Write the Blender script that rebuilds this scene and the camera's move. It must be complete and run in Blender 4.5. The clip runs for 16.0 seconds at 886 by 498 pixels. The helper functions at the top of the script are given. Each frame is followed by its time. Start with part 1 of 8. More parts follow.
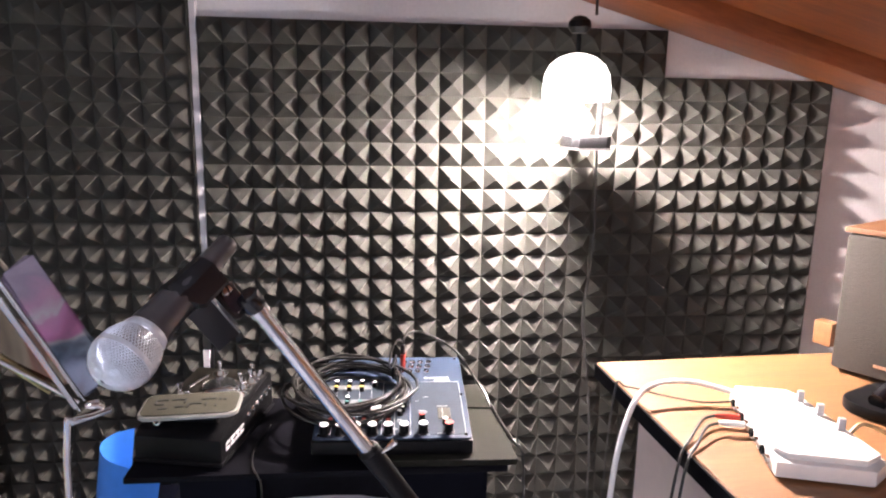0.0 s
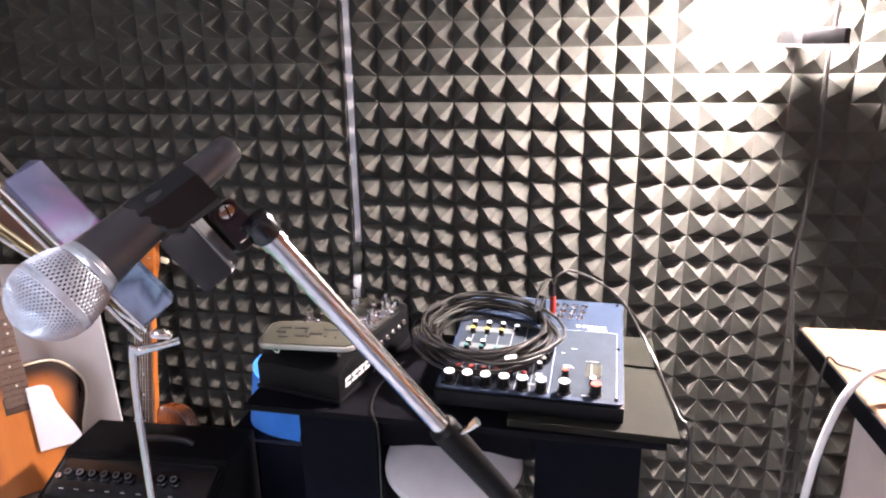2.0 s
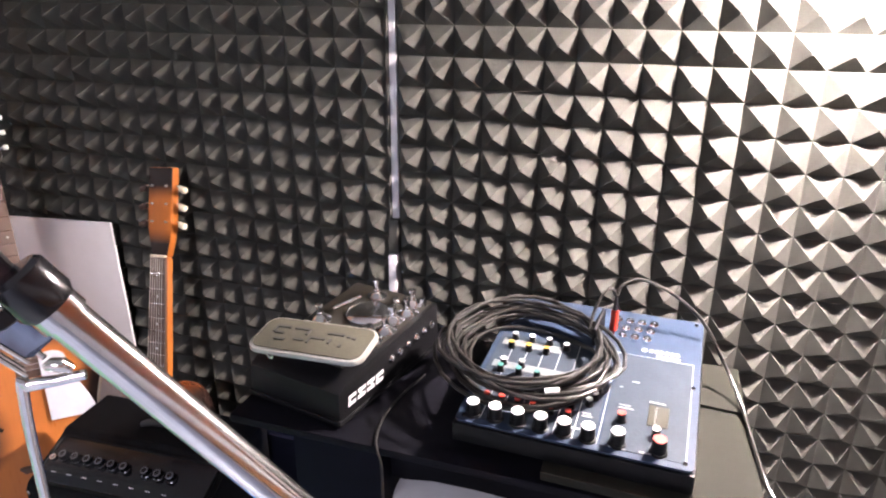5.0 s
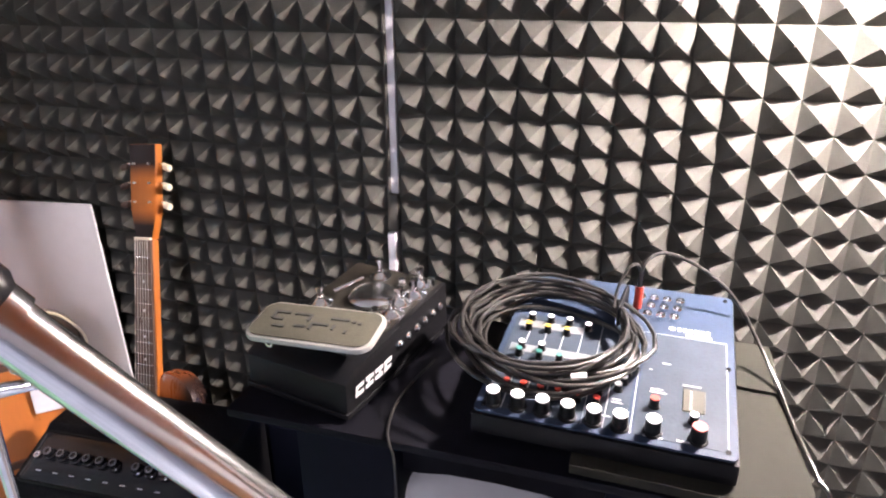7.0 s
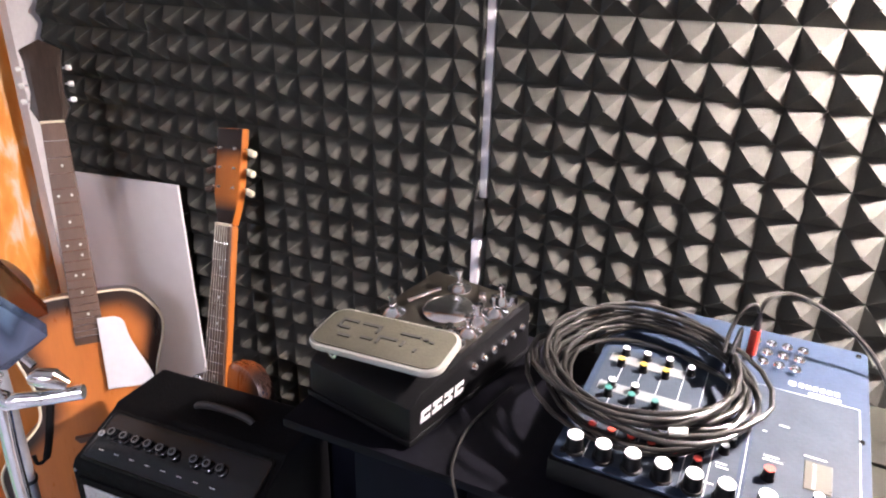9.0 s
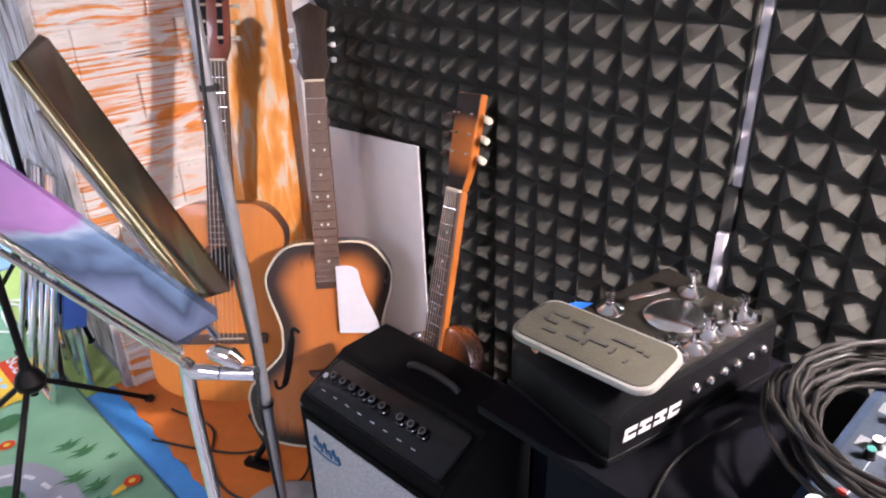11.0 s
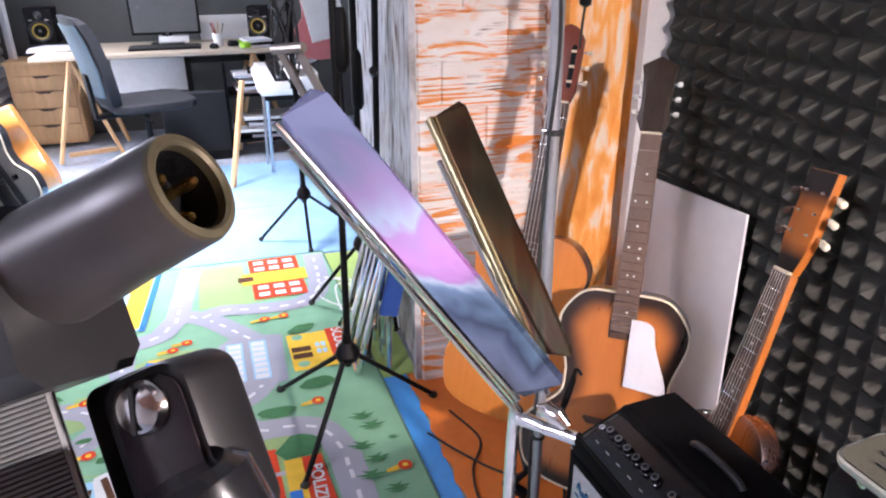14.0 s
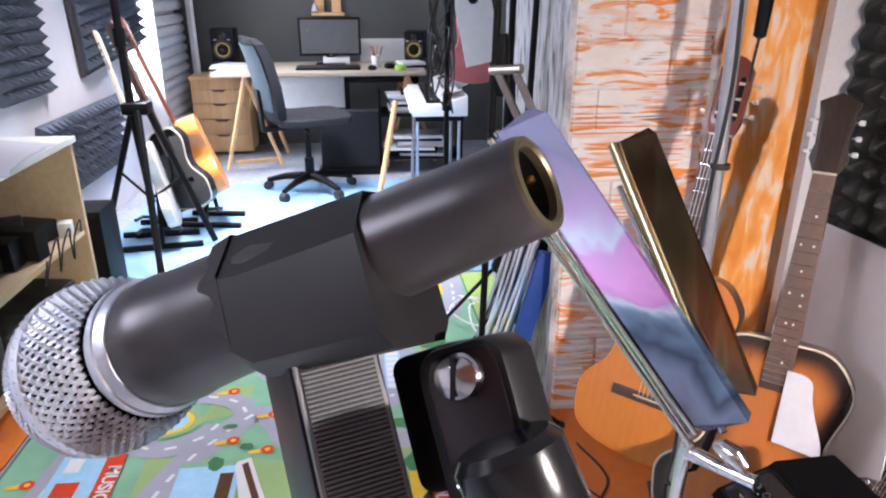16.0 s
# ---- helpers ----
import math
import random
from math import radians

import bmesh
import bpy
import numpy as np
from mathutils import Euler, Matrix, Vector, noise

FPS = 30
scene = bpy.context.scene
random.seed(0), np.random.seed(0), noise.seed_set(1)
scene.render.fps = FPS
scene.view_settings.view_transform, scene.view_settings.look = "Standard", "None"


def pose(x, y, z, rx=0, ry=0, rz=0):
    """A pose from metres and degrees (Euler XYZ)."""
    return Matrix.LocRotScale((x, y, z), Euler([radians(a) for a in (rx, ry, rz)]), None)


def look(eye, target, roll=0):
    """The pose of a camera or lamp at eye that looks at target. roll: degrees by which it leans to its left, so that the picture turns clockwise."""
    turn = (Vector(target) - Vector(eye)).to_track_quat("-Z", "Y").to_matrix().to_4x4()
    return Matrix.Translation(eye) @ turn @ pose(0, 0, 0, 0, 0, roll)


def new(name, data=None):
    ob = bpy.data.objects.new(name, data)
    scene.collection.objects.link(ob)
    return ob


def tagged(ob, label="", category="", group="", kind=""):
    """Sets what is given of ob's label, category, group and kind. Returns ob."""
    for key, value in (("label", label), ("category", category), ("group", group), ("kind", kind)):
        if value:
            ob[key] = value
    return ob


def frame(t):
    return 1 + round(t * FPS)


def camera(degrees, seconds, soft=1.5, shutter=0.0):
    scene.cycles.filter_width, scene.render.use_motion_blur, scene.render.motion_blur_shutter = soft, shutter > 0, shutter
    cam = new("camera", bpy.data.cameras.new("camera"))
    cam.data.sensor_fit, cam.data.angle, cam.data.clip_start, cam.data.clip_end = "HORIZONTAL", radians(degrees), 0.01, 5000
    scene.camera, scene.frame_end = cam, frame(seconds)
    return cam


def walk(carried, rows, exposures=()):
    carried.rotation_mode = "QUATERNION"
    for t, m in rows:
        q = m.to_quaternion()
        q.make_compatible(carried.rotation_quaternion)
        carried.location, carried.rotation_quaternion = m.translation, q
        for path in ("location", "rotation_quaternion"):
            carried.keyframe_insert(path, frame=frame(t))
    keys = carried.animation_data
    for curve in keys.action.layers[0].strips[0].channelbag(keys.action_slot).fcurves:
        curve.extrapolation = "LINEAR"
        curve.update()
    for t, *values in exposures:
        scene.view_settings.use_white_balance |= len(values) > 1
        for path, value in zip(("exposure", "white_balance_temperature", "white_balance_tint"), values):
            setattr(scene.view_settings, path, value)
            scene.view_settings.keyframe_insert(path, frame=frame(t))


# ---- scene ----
cam = camera(66.1, 16.0, 2.1)
PATH = [
    (0, (-0.109, -0.103, 1.327), (0.1, 1.846, 0.928), 1.0),
    (0.5, (-0.035, -0.036, 1.316), (-0.064, 1.918, 0.894), 0.1),
    (1, (0.011, -0.005, 1.303), (-0.263, 1.921, 0.837), -1.1),
    (1.5, (0.005, 0.041, 1.289), (-0.372, 1.933, 0.761), -1.2),
    (2, (-0.014, 0.096, 1.277), (-0.389, 1.966, 0.675), -1.0),
    (2.5, (-0.05, 0.155, 1.273), (-0.347, 2.021, 0.618), -0.0),
    (3, (-0.051, 0.199, 1.275), (-0.317, 2.06, 0.594), 0.8),
    (3.5, (-0.07, 0.225, 1.268), (-0.324, 2.084, 0.576), 1.5),
    (4, (-0.06, 0.254, 1.266), (-0.396, 2.097, 0.565), 1.7),
    (4.5, (-0.02, 0.299, 1.272), (-0.529, 2.093, 0.55), 1.1),
    (4.7, (-0.008, 0.316, 1.268), (-0.58, 2.092, 0.548), 0.5),
    (6.8, (-0.052, 0.368, 1.229), (-0.612, 2.13, 0.466), -0.8),
    (7, (-0.059, 0.389, 1.23), (-0.593, 2.15, 0.446), -0.4),
    (7.5, (-0.073, 0.402, 1.23), (-0.593, 2.174, 0.462), -0.1),
    (8, (-0.089, 0.422, 1.228), (-0.64, 2.188, 0.468), 0.6),
    (8.5, (-0.088, 0.45, 1.226), (-0.735, 2.175, 0.448), 0.8),
    (8.7, (-0.089, 0.457, 1.218), (-0.777, 2.165, 0.437), 1.2),
    (10.8, (-0.106, 0.547, 1.204), (-1.367, 1.825, 0.323), -1.7),
    (11, (-0.11, 0.543, 1.209), (-1.408, 1.779, 0.322), -1.5),
    (11.5, (-0.111, 0.547, 1.215), (-1.52, 1.653, 0.327), -1.6),
    (12, (-0.1167, 0.5481, 1.2238), (-1.619, 1.532, 0.34), -1.3),
    (12.5, (-0.1202, 0.5445, 1.2325), (-1.699, 1.419, 0.362), -0.8),
    (13, (-0.1227, 0.528, 1.2382), (-1.765, 1.307, 0.392), -0.4),
    (13.5, (-0.1231, 0.5157, 1.2419), (-1.827, 1.188, 0.421), -0.3),
    (14, (-0.1239, 0.5081, 1.2428), (-1.882, 1.06, 0.449), -0.3),
    (14.5, (-0.1257, 0.4965, 1.2397), (-1.928, 0.931, 0.471), -0.2),
    (15, (-0.1256, 0.4878, 1.2406), (-1.957, 0.819, 0.489), -0.1),
    (15.5, (-0.1215, 0.4791, 1.2396), (-1.972, 0.728, 0.504), -0.1),
    (16, (-0.1185, 0.4723, 1.2425), (-1.98, 0.66, 0.516), 0.1),
]
walk(cam, [(t, look(eye, target, roll)) for t, eye, target, roll in PATH],
     [(0, -0.16, 6450, 15), (0.6, -0.19, 6450, 15), (1.8, 0.26, 6400, 15), (8.5, 0.2, 6400, 14), (11, 0.06, 6200, 16), (13, 0.1, 6200, 16), (16, -0.08, 6200, 13)])

# ---- light ----
world = bpy.data.worlds.new("world")
scene.world = world
world.use_nodes = True
wn = world.node_tree
sky = wn.nodes.new("ShaderNodeTexSky")
sky.sky_type, sky.sun_disc = "NISHITA", False
sky.sun_elevation, sky.sun_rotation = radians(38), radians(200)
wn.nodes["Background"].inputs["Strength"].default_value = 0.1
wn.links.new(sky.outputs["Color"], wn.nodes["Background"].inputs["Color"])


def area(name, eye, target, sx, sy, watts, colour):
    d = bpy.data.lights.new(name, "AREA")
    d.shape, d.size, d.size_y, d.energy, d.color = "RECTANGLE", sx, sy, watts, colour
    o = new(name, d)
    o.matrix_world = look(eye, target)
    return o


area("window_daylight", (-4.81, -1.06, 1.3), (-4.2, 1.0, 0.7), 0.32, 1.4, 95, (0.86, 0.89, 1.0))
area("skylight_daylight", (-3.55, -0.1, 2.27), (-3.6, -0.08, 0.0), 0.6, 0.62, 56, (0.95, 0.92, 1.0)).data.spread = radians(80)
# fill light added for brick and rug, in the slope's unseen roof window
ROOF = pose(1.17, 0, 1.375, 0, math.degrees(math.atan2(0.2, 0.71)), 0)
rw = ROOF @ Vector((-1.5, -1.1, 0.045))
area("added_roof_fill", rw, ROOF @ Vector((-1.5, -1.1, -1.0)), 0.74, 0.64, 42, (0.9, 0.88, 1.0))

# ---- materials ----
def mat(name, col, rough=0.6, metal=0.0, var=0.12, scale=30.0, bump=0.15, fine=6.0, col2=None, coat=0.0, spec=0.5, grain=None, rvar=0.1, per=0.0):
    """A surface with colour and gloss varied at two scales and fine relief. grain: stretch of the pattern along x, y, z; per: variation from piece to piece."""
    m = bpy.data.materials.new(name)
    m.use_nodes = True
    n, l = m.node_tree.nodes, m.node_tree.links
    b = n["Principled BSDF"]
    tc = n.new("ShaderNodeTexCoord")
    src = tc.outputs["Object"]
    if grain:
        mp = n.new("ShaderNodeMapping")
        mp.inputs["Scale"].default_value = grain
        l.new(src, mp.inputs["Vector"])
        src = mp.outputs["Vector"]
    a, c = n.new("ShaderNodeTexNoise"), n.new("ShaderNodeTexNoise")
    a.inputs["Scale"].default_value, c.inputs["Scale"].default_value = scale, scale * fine
    a.inputs["Detail"].default_value, c.inputs["Detail"].default_value = 5, 4
    l.new(src, a.inputs["Vector"]), l.new(src, c.inputs["Vector"])
    mx = n.new("ShaderNodeMix")
    mx.data_type = "FLOAT"
    mx.inputs[0].default_value = 0.4
    l.new(a.outputs["Fac"], mx.inputs[2]), l.new(c.outputs["Fac"], mx.inputs[3])
    r = n.new("ShaderNodeValToRGB")
    lo = [max(0.0, x * (1 - var * 1.6)) for x in col]
    hi = [min(1.0, x * (1 + var * 1.6)) for x in (col2 or col)]
    r.color_ramp.elements[0].position, r.color_ramp.elements[1].position = 0.32, 0.68
    r.color_ramp.elements[0].color, r.color_ramp.elements[1].color = (*lo, 1), (*hi, 1)
    l.new(mx.outputs[0], r.inputs["Fac"])
    out = r.outputs["Color"]
    if per:
        oi, hs = n.new("ShaderNodeObjectInfo"), n.new("ShaderNodeHueSaturation")
        mr = n.new("ShaderNodeMapRange")
        mr.inputs["To Min"].default_value, mr.inputs["To Max"].default_value = 1 - per, 1 + per
        l.new(oi.outputs["Random"], mr.inputs["Value"]), l.new(mr.outputs["Result"], hs.inputs["Value"])
        l.new(out, hs.inputs["Color"])
        out = hs.outputs["Color"]
    l.new(out, b.inputs["Base Color"])
    rr = n.new("ShaderNodeMapRange")
    rr.inputs["To Min"].default_value, rr.inputs["To Max"].default_value = max(0.02, rough - rvar), min(1.0, rough + rvar)
    l.new(mx.outputs[0], rr.inputs["Value"]), l.new(rr.outputs["Result"], b.inputs["Roughness"])
    b.inputs["Metallic"].default_value, b.inputs["Coat Weight"].default_value = metal, coat
    b.inputs["Specular IOR Level"].default_value = spec
    if bump:
        bp = n.new("ShaderNodeBump")
        bp.inputs["Strength"].default_value, bp.inputs["Distance"].default_value = bump, 0.002
        l.new(c.outputs["Fac"], bp.inputs["Height"]), l.new(bp.outputs["Normal"], b.inputs["Normal"])
    return m


def ramp_mat(name, stops, scale, grain, rough=0.7, bump=0.3, detail=8, distort=0.0, coords="Object"):
    """Streaky paint: a stretched noise through several colours."""
    m = bpy.data.materials.new(name)
    m.use_nodes = True
    n, l = m.node_tree.nodes, m.node_tree.links
    b = n["Principled BSDF"]
    tc, mp, a, r = n.new("ShaderNodeTexCoord"), n.new("ShaderNodeMapping"), n.new("ShaderNodeTexNoise"), n.new("ShaderNodeValToRGB")
    mp.inputs["Scale"].default_value = grain
    a.inputs["Scale"].default_value, a.inputs["Detail"].default_value, a.inputs["Distortion"].default_value = scale, detail, distort
    l.new(tc.outputs[coords], mp.inputs["Vector"]), l.new(mp.outputs["Vector"], a.inputs["Vector"])
    l.new(a.outputs["Fac"], r.inputs["Fac"])
    while len(r.color_ramp.elements) < len(stops):
        r.color_ramp.elements.new(0.5)
    for e, (p, c) in zip(r.color_ramp.elements, stops):
        e.position, e.color = p, (*c, 1)
    l.new(r.outputs["Color"], b.inputs["Base Color"])
    b.inputs["Roughness"].default_value = rough
    bp = n.new("ShaderNodeBump")
    bp.inputs["Strength"].default_value, bp.inputs["Distance"].default_value = bump, 0.004
    l.new(a.outputs["Fac"], bp.inputs["Height"]), l.new(bp.outputs["Normal"], b.inputs["Normal"])
    return m


def glow(name, col, strength):
    m = bpy.data.materials.new(name)
    m.use_nodes = True
    b = m.node_tree.nodes["Principled BSDF"]
    b.inputs["Base Color"].default_value = (*col, 1)
    b.inputs["Emission Color"].default_value, b.inputs["Emission Strength"].default_value = (*col, 1), strength
    return m


FOAM = mat("foam", (0.052, 0.0512, 0.0458), 0.95, per=0.07, var=0.12, scale=18, bump=0.5, fine=22, spec=0.15, rvar=0.04)
WHITE_WALL = mat("white_wall", (0.68, 0.66, 0.67), 0.85, var=0.05, scale=4, bump=0.25, fine=30)
GREY_WALL = mat("dark_grey_wall", (0.085, 0.088, 0.085), 0.85, var=0.08, scale=3, bump=0.3, fine=30)
ROOF_WOOD = mat("roof_wood", (0.23, 0.068, 0.022), 0.5, var=0.12, scale=3, bump=0.2, grain=(1.0, 8.0, 6.0), col2=(0.3, 0.1, 0.032), coat=0.2)
DESK_BEECH = mat("desk_beech", (0.18, 0.084, 0.034), 0.5, var=0.10, scale=5, bump=0.06, grain=(1.0, 9.0, 9.0), col2=(0.215, 0.104, 0.044), coat=0.1)
PINE = mat("pine", (0.66, 0.39, 0.18), 0.5, var=0.06, scale=5, bump=0.1, grain=(8.0, 8.0, 1.0), col2=(0.7, 0.44, 0.22))
BLACK_LAM = mat("black_laminate", (0.004, 0.004, 0.006), 0.5, spec=0.07, var=0.3, scale=14, bump=0.1)
BLACK_PLASTIC = mat("black_plastic", (0.0035, 0.0035, 0.0042), 0.45, spec=0.17, var=0.25, scale=40, bump=0.25, fine=12)
BLACK_GLOSS = mat("black_gloss", (0.008, 0.008, 0.01), 0.16, var=0.2, scale=30, bump=0.03)
RUBBER = mat("rubber", (0.02, 0.02, 0.02), 0.6, var=0.3, scale=60, bump=0.2)
TOLEX = mat("tolex", (0.0038, 0.0038, 0.0045), 0.6, spec=0.06, var=0.4, scale=120, bump=0.9, fine=3)
CHROME = mat("chrome", (0.72, 0.72, 0.74), 0.14, 1.0, var=0.06, scale=20, bump=0.02, rvar=0.06)
STEEL_PLATE = mat("nickel_plate", (0.66, 0.63, 0.62), 0.13, 1.0, var=0.08, scale=9, bump=0.03, fine=10, rvar=0.08)
BRUSHED = mat("brushed_metal", (0.55, 0.55, 0.57), 0.3, 1.0, var=0.08, scale=15, bump=0.08)
GREY_TUBE = mat("grey_tube", (0.42, 0.43, 0.46), 0.35, 0.6, var=0.08, scale=15, bump=0.05)
MESH_METAL = mat("grille_metal", (0.74, 0.79, 0.88), 0.36, 0.75, var=0.1, scale=60, bump=0.1)
MIC_PAINT = mat("mic_paint", (0.074, 0.069, 0.074), 0.33, 0.4, var=0.04, scale=40, bump=0.015, fine=14, rvar=0.03)
CLIP_PLASTIC = mat("clip_plastic", (0.008, 0.0076, 0.009), 0.38, var=0.1, scale=90, bump=0.012, fine=10)
WHITE_PLASTIC = mat("white_plastic", (0.8, 0.8, 0.78), 0.35, var=0.03, scale=20, bump=0.04)
GREY_PLASTIC = mat("grey_plastic", (0.4, 0.4, 0.4), 0.5, var=0.08, scale=30, bump=0.15)
LIGHT_GREY = mat("light_grey_plastic", (0.52, 0.51, 0.53), 0.45, var=0.05, scale=10, bump=0.05)
MIXER_BLUE = mat("mixer_blue", (0.019, 0.029, 0.05), 0.55, 0.0, spec=0.1, var=0.1, scale=40, bump=0.1)
MIXER_GREY = mat("mixer_grey", (0.026, 0.034, 0.046), 0.55, 0.0, spec=0.1, var=0.1, scale=40, bump=0.1)
BAND_GREY = mat("pale_grey_print", (0.12, 0.125, 0.13), 0.55, var=0.1, scale=90, bump=0)
WHITE_PRINT = mat("white_print", (0.36, 0.36, 0.37), 0.5, var=0.02, bump=0)
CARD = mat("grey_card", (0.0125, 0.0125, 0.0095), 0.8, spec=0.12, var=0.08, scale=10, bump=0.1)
BLUE_SHEET = mat("blue_sheet", (0.05, 0.25, 0.8), 0.5, var=0.06, scale=10, bump=0.05)
PAPER = mat("white_board", (0.62, 0.6, 0.62), 0.7, var=0.03, scale=5, bump=0.05)
RED_P = mat("red_plastic", (0.34, 0.035, 0.022), 0.4, var=0.05, bump=0)
TEAL_P = mat("teal_plastic", (0.03, 0.13, 0.115), 0.4, var=0.05, bump=0)
YELLOW_P = mat("yellow_plastic", (0.36, 0.25, 0.04), 0.4, var=0.05, bump=0)
GOLD = mat("gold_pin", (0.7, 0.45, 0.15), 0.25, 1.0, var=0.05, bump=0)
PEDAL_CREAM = mat("pedal_metal", (0.4, 0.4, 0.37), 0.38, 0.5, var=0.08, scale=30, bump=0.1)
PEDAL_RUBBER = mat("pedal_rubber", (0.066, 0.063, 0.047), 0.75, spec=0.2, var=0.1, scale=60, bump=0.3)
DARK_RUBBER = mat("dark_rubber", (0.03, 0.03, 0.028), 0.7, var=0.1, scale=60, bump=0.2)


def reflection_tint(name, stops, scale, grain, rough):
    """Sheet metal with its tint and its reflected colours painted in."""
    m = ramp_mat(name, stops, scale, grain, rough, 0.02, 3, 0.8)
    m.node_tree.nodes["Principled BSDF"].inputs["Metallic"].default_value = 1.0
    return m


REFLECT_PURPLE = reflection_tint("painted_purple_reflection", [(0.0, (0.5, 0.5, 0.68)), (0.1, (0.4, 0.4, 0.56)), (0.2, (0.56, 0.4, 0.62)), (0.3, (0.6, 0.66, 0.78)), (0.33, (0.6, 0.34, 0.6)), (0.45, (0.7, 0.33, 0.64)), (0.55, (0.56, 0.27, 0.52)), (0.59, (0.5, 0.56, 0.62)), (0.63, (0.2, 0.28, 0.38)), (0.72, (0.07, 0.09, 0.14)), (0.82, (0.2, 0.23, 0.32)), (1.0, (0.1, 0.1, 0.13))], 14.0, (1.0, 1.0, 1.0), 0.12)
# reflected colours are painted as bands across the length of the sheet
zn, zl = REFLECT_PURPLE.node_tree.nodes, REFLECT_PURPLE.node_tree.links
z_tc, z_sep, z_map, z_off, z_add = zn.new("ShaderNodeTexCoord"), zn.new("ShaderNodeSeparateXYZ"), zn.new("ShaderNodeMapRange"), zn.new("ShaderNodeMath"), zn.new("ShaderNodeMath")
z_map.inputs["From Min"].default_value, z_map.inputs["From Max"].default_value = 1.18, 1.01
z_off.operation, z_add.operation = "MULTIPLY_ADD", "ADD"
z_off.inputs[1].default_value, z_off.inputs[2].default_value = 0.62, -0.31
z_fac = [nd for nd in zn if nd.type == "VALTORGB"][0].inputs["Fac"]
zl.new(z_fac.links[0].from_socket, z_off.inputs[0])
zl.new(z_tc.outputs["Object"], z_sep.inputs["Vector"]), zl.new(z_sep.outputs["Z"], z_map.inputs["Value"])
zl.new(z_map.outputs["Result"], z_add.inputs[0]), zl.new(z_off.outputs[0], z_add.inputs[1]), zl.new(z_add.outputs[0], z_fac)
# the second wing's brown reflections are painted in the same way
REFLECT_BROWN = reflection_tint("painted_brown_reflection", [(0.3, (0.17, 0.13, 0.09)), (0.42, (0.3, 0.25, 0.17)), (0.5, (0.24, 0.13, 0.09)), (0.58, (0.19, 0.12, 0.09)), (0.66, (0.34, 0.3, 0.19)), (0.75, (0.16, 0.16, 0.15))], 15.0, (1.0, 1.0, 0.5), 0.17)


# the foam's grain runs on from piece to piece
fn, fl = FOAM.node_tree.nodes, FOAM.node_tree.links
f_geo = fn.new("ShaderNodeNewGeometry")
for nd in fn:
    if nd.type == "TEX_NOISE":
        fl.new(f_geo.outputs["Position"], nd.inputs["Vector"])
PEDAL_CHROME = mat("satin_chrome", (0.9, 0.9, 0.92), 0.17, 1.0, var=0.05, scale=40, bump=0.03, rvar=0.06)

# ---- mesh tools ----
def thing(name, m=None, label="", category="", group="", kind=""):
    """A top-level Empty that parents its parts."""
    e = new(name)
    e.empty_display_size = 0.05
    e.matrix_world = m if m is not None else Matrix()
    return tagged(e, label, category, group, kind)


def finish(bm, name, material, smooth=True):
    me = bpy.data.meshes.new(name)
    bmesh.ops.recalc_face_normals(bm, faces=bm.faces)
    bm.to_mesh(me)
    bm.free()
    for mm in (material if isinstance(material, (list, tuple)) else [material]):
        me.materials.append(mm)
    if smooth:
        me.polygons.foreach_set("use_smooth", [True] * len(me.polygons))
        me.set_sharp_from_angle(angle=radians(32))
    return me


def part(name, bm, material, parent, label="", smooth=True, m=None):
    """Links a bmesh as ONE mesh object under a thing or part."""
    o = new(name, finish(bm, name, material, smooth))
    o.parent = parent
    if m is not None:
        o.matrix_local = m
    return tagged(o, label)


def solo(name, bm, material, m=None, label="", category="", group="", kind="", smooth=True):
    """A thing that is one mesh."""
    o = new(name, finish(bm, name, material, smooth))
    if m is not None:
        o.matrix_world = m
    return tagged(o, label, category, group, kind)


def box(x0, x1, y0, y1, z0, z1, bevel=0.0, seg=2, bm=None):
    own = bmesh.new()
    bmesh.ops.create_cube(own, size=1.0)
    for v in own.verts:
        v.co = ((x0 + x1) / 2 + v.co.x * (x1 - x0), (y0 + y1) / 2 + v.co.y * (y1 - y0), (z0 + z1) / 2 + v.co.z * (z1 - z0))
    if bevel:
        bmesh.ops.bevel(own, geom=own.edges[:], offset=bevel, segments=seg, affect="EDGES", profile=0.6)
    return merged(bm, own)


def merged(bm, own, m=None):
    if m is not None:
        bmesh.ops.transform(own, matrix=m, verts=own.verts)
    if bm is None:
        return own
    me = bpy.data.meshes.new("tmp")
    own.to_mesh(me)
    own.free()
    bm.from_mesh(me)
    bpy.data.meshes.remove(me)
    return bm


def frame_of(d):
    d = Vector(d).normalized()
    u = d.orthogonal().normalized()
    return u, d.cross(u)


def tube(points, r, seg=10, bm=None, caps=True):
    """A round bar along points; r: one radius or one for each point."""
    bm = bm or bmesh.new()
    pts = [Vector(p) for p in points]
    rs = r if isinstance(r, (list, tuple)) else [r] * len(pts)
    u = None
    rings = []
    for i, p in enumerate(pts):
        d = (pts[min(i + 1, len(pts) - 1)] - pts[max(i - 1, 0)]).normalized()
        if u is None:
            u, _ = frame_of(d)
        u = (u - d * u.dot(d)).normalized()
        w = d.cross(u)
        rings.append([bm.verts.new(p + (u * math.cos(a) + w * math.sin(a)) * rs[i]) for a in (2 * math.pi * k / seg for k in range(seg))])
    for a, b in zip(rings, rings[1:]):
        for k in range(seg):
            bm.faces.new((a[k], a[(k + 1) % seg], b[(k + 1) % seg], b[k]))
    if caps:
        bm.faces.new(rings[0][::-1]), bm.faces.new(rings[-1])
    return bm


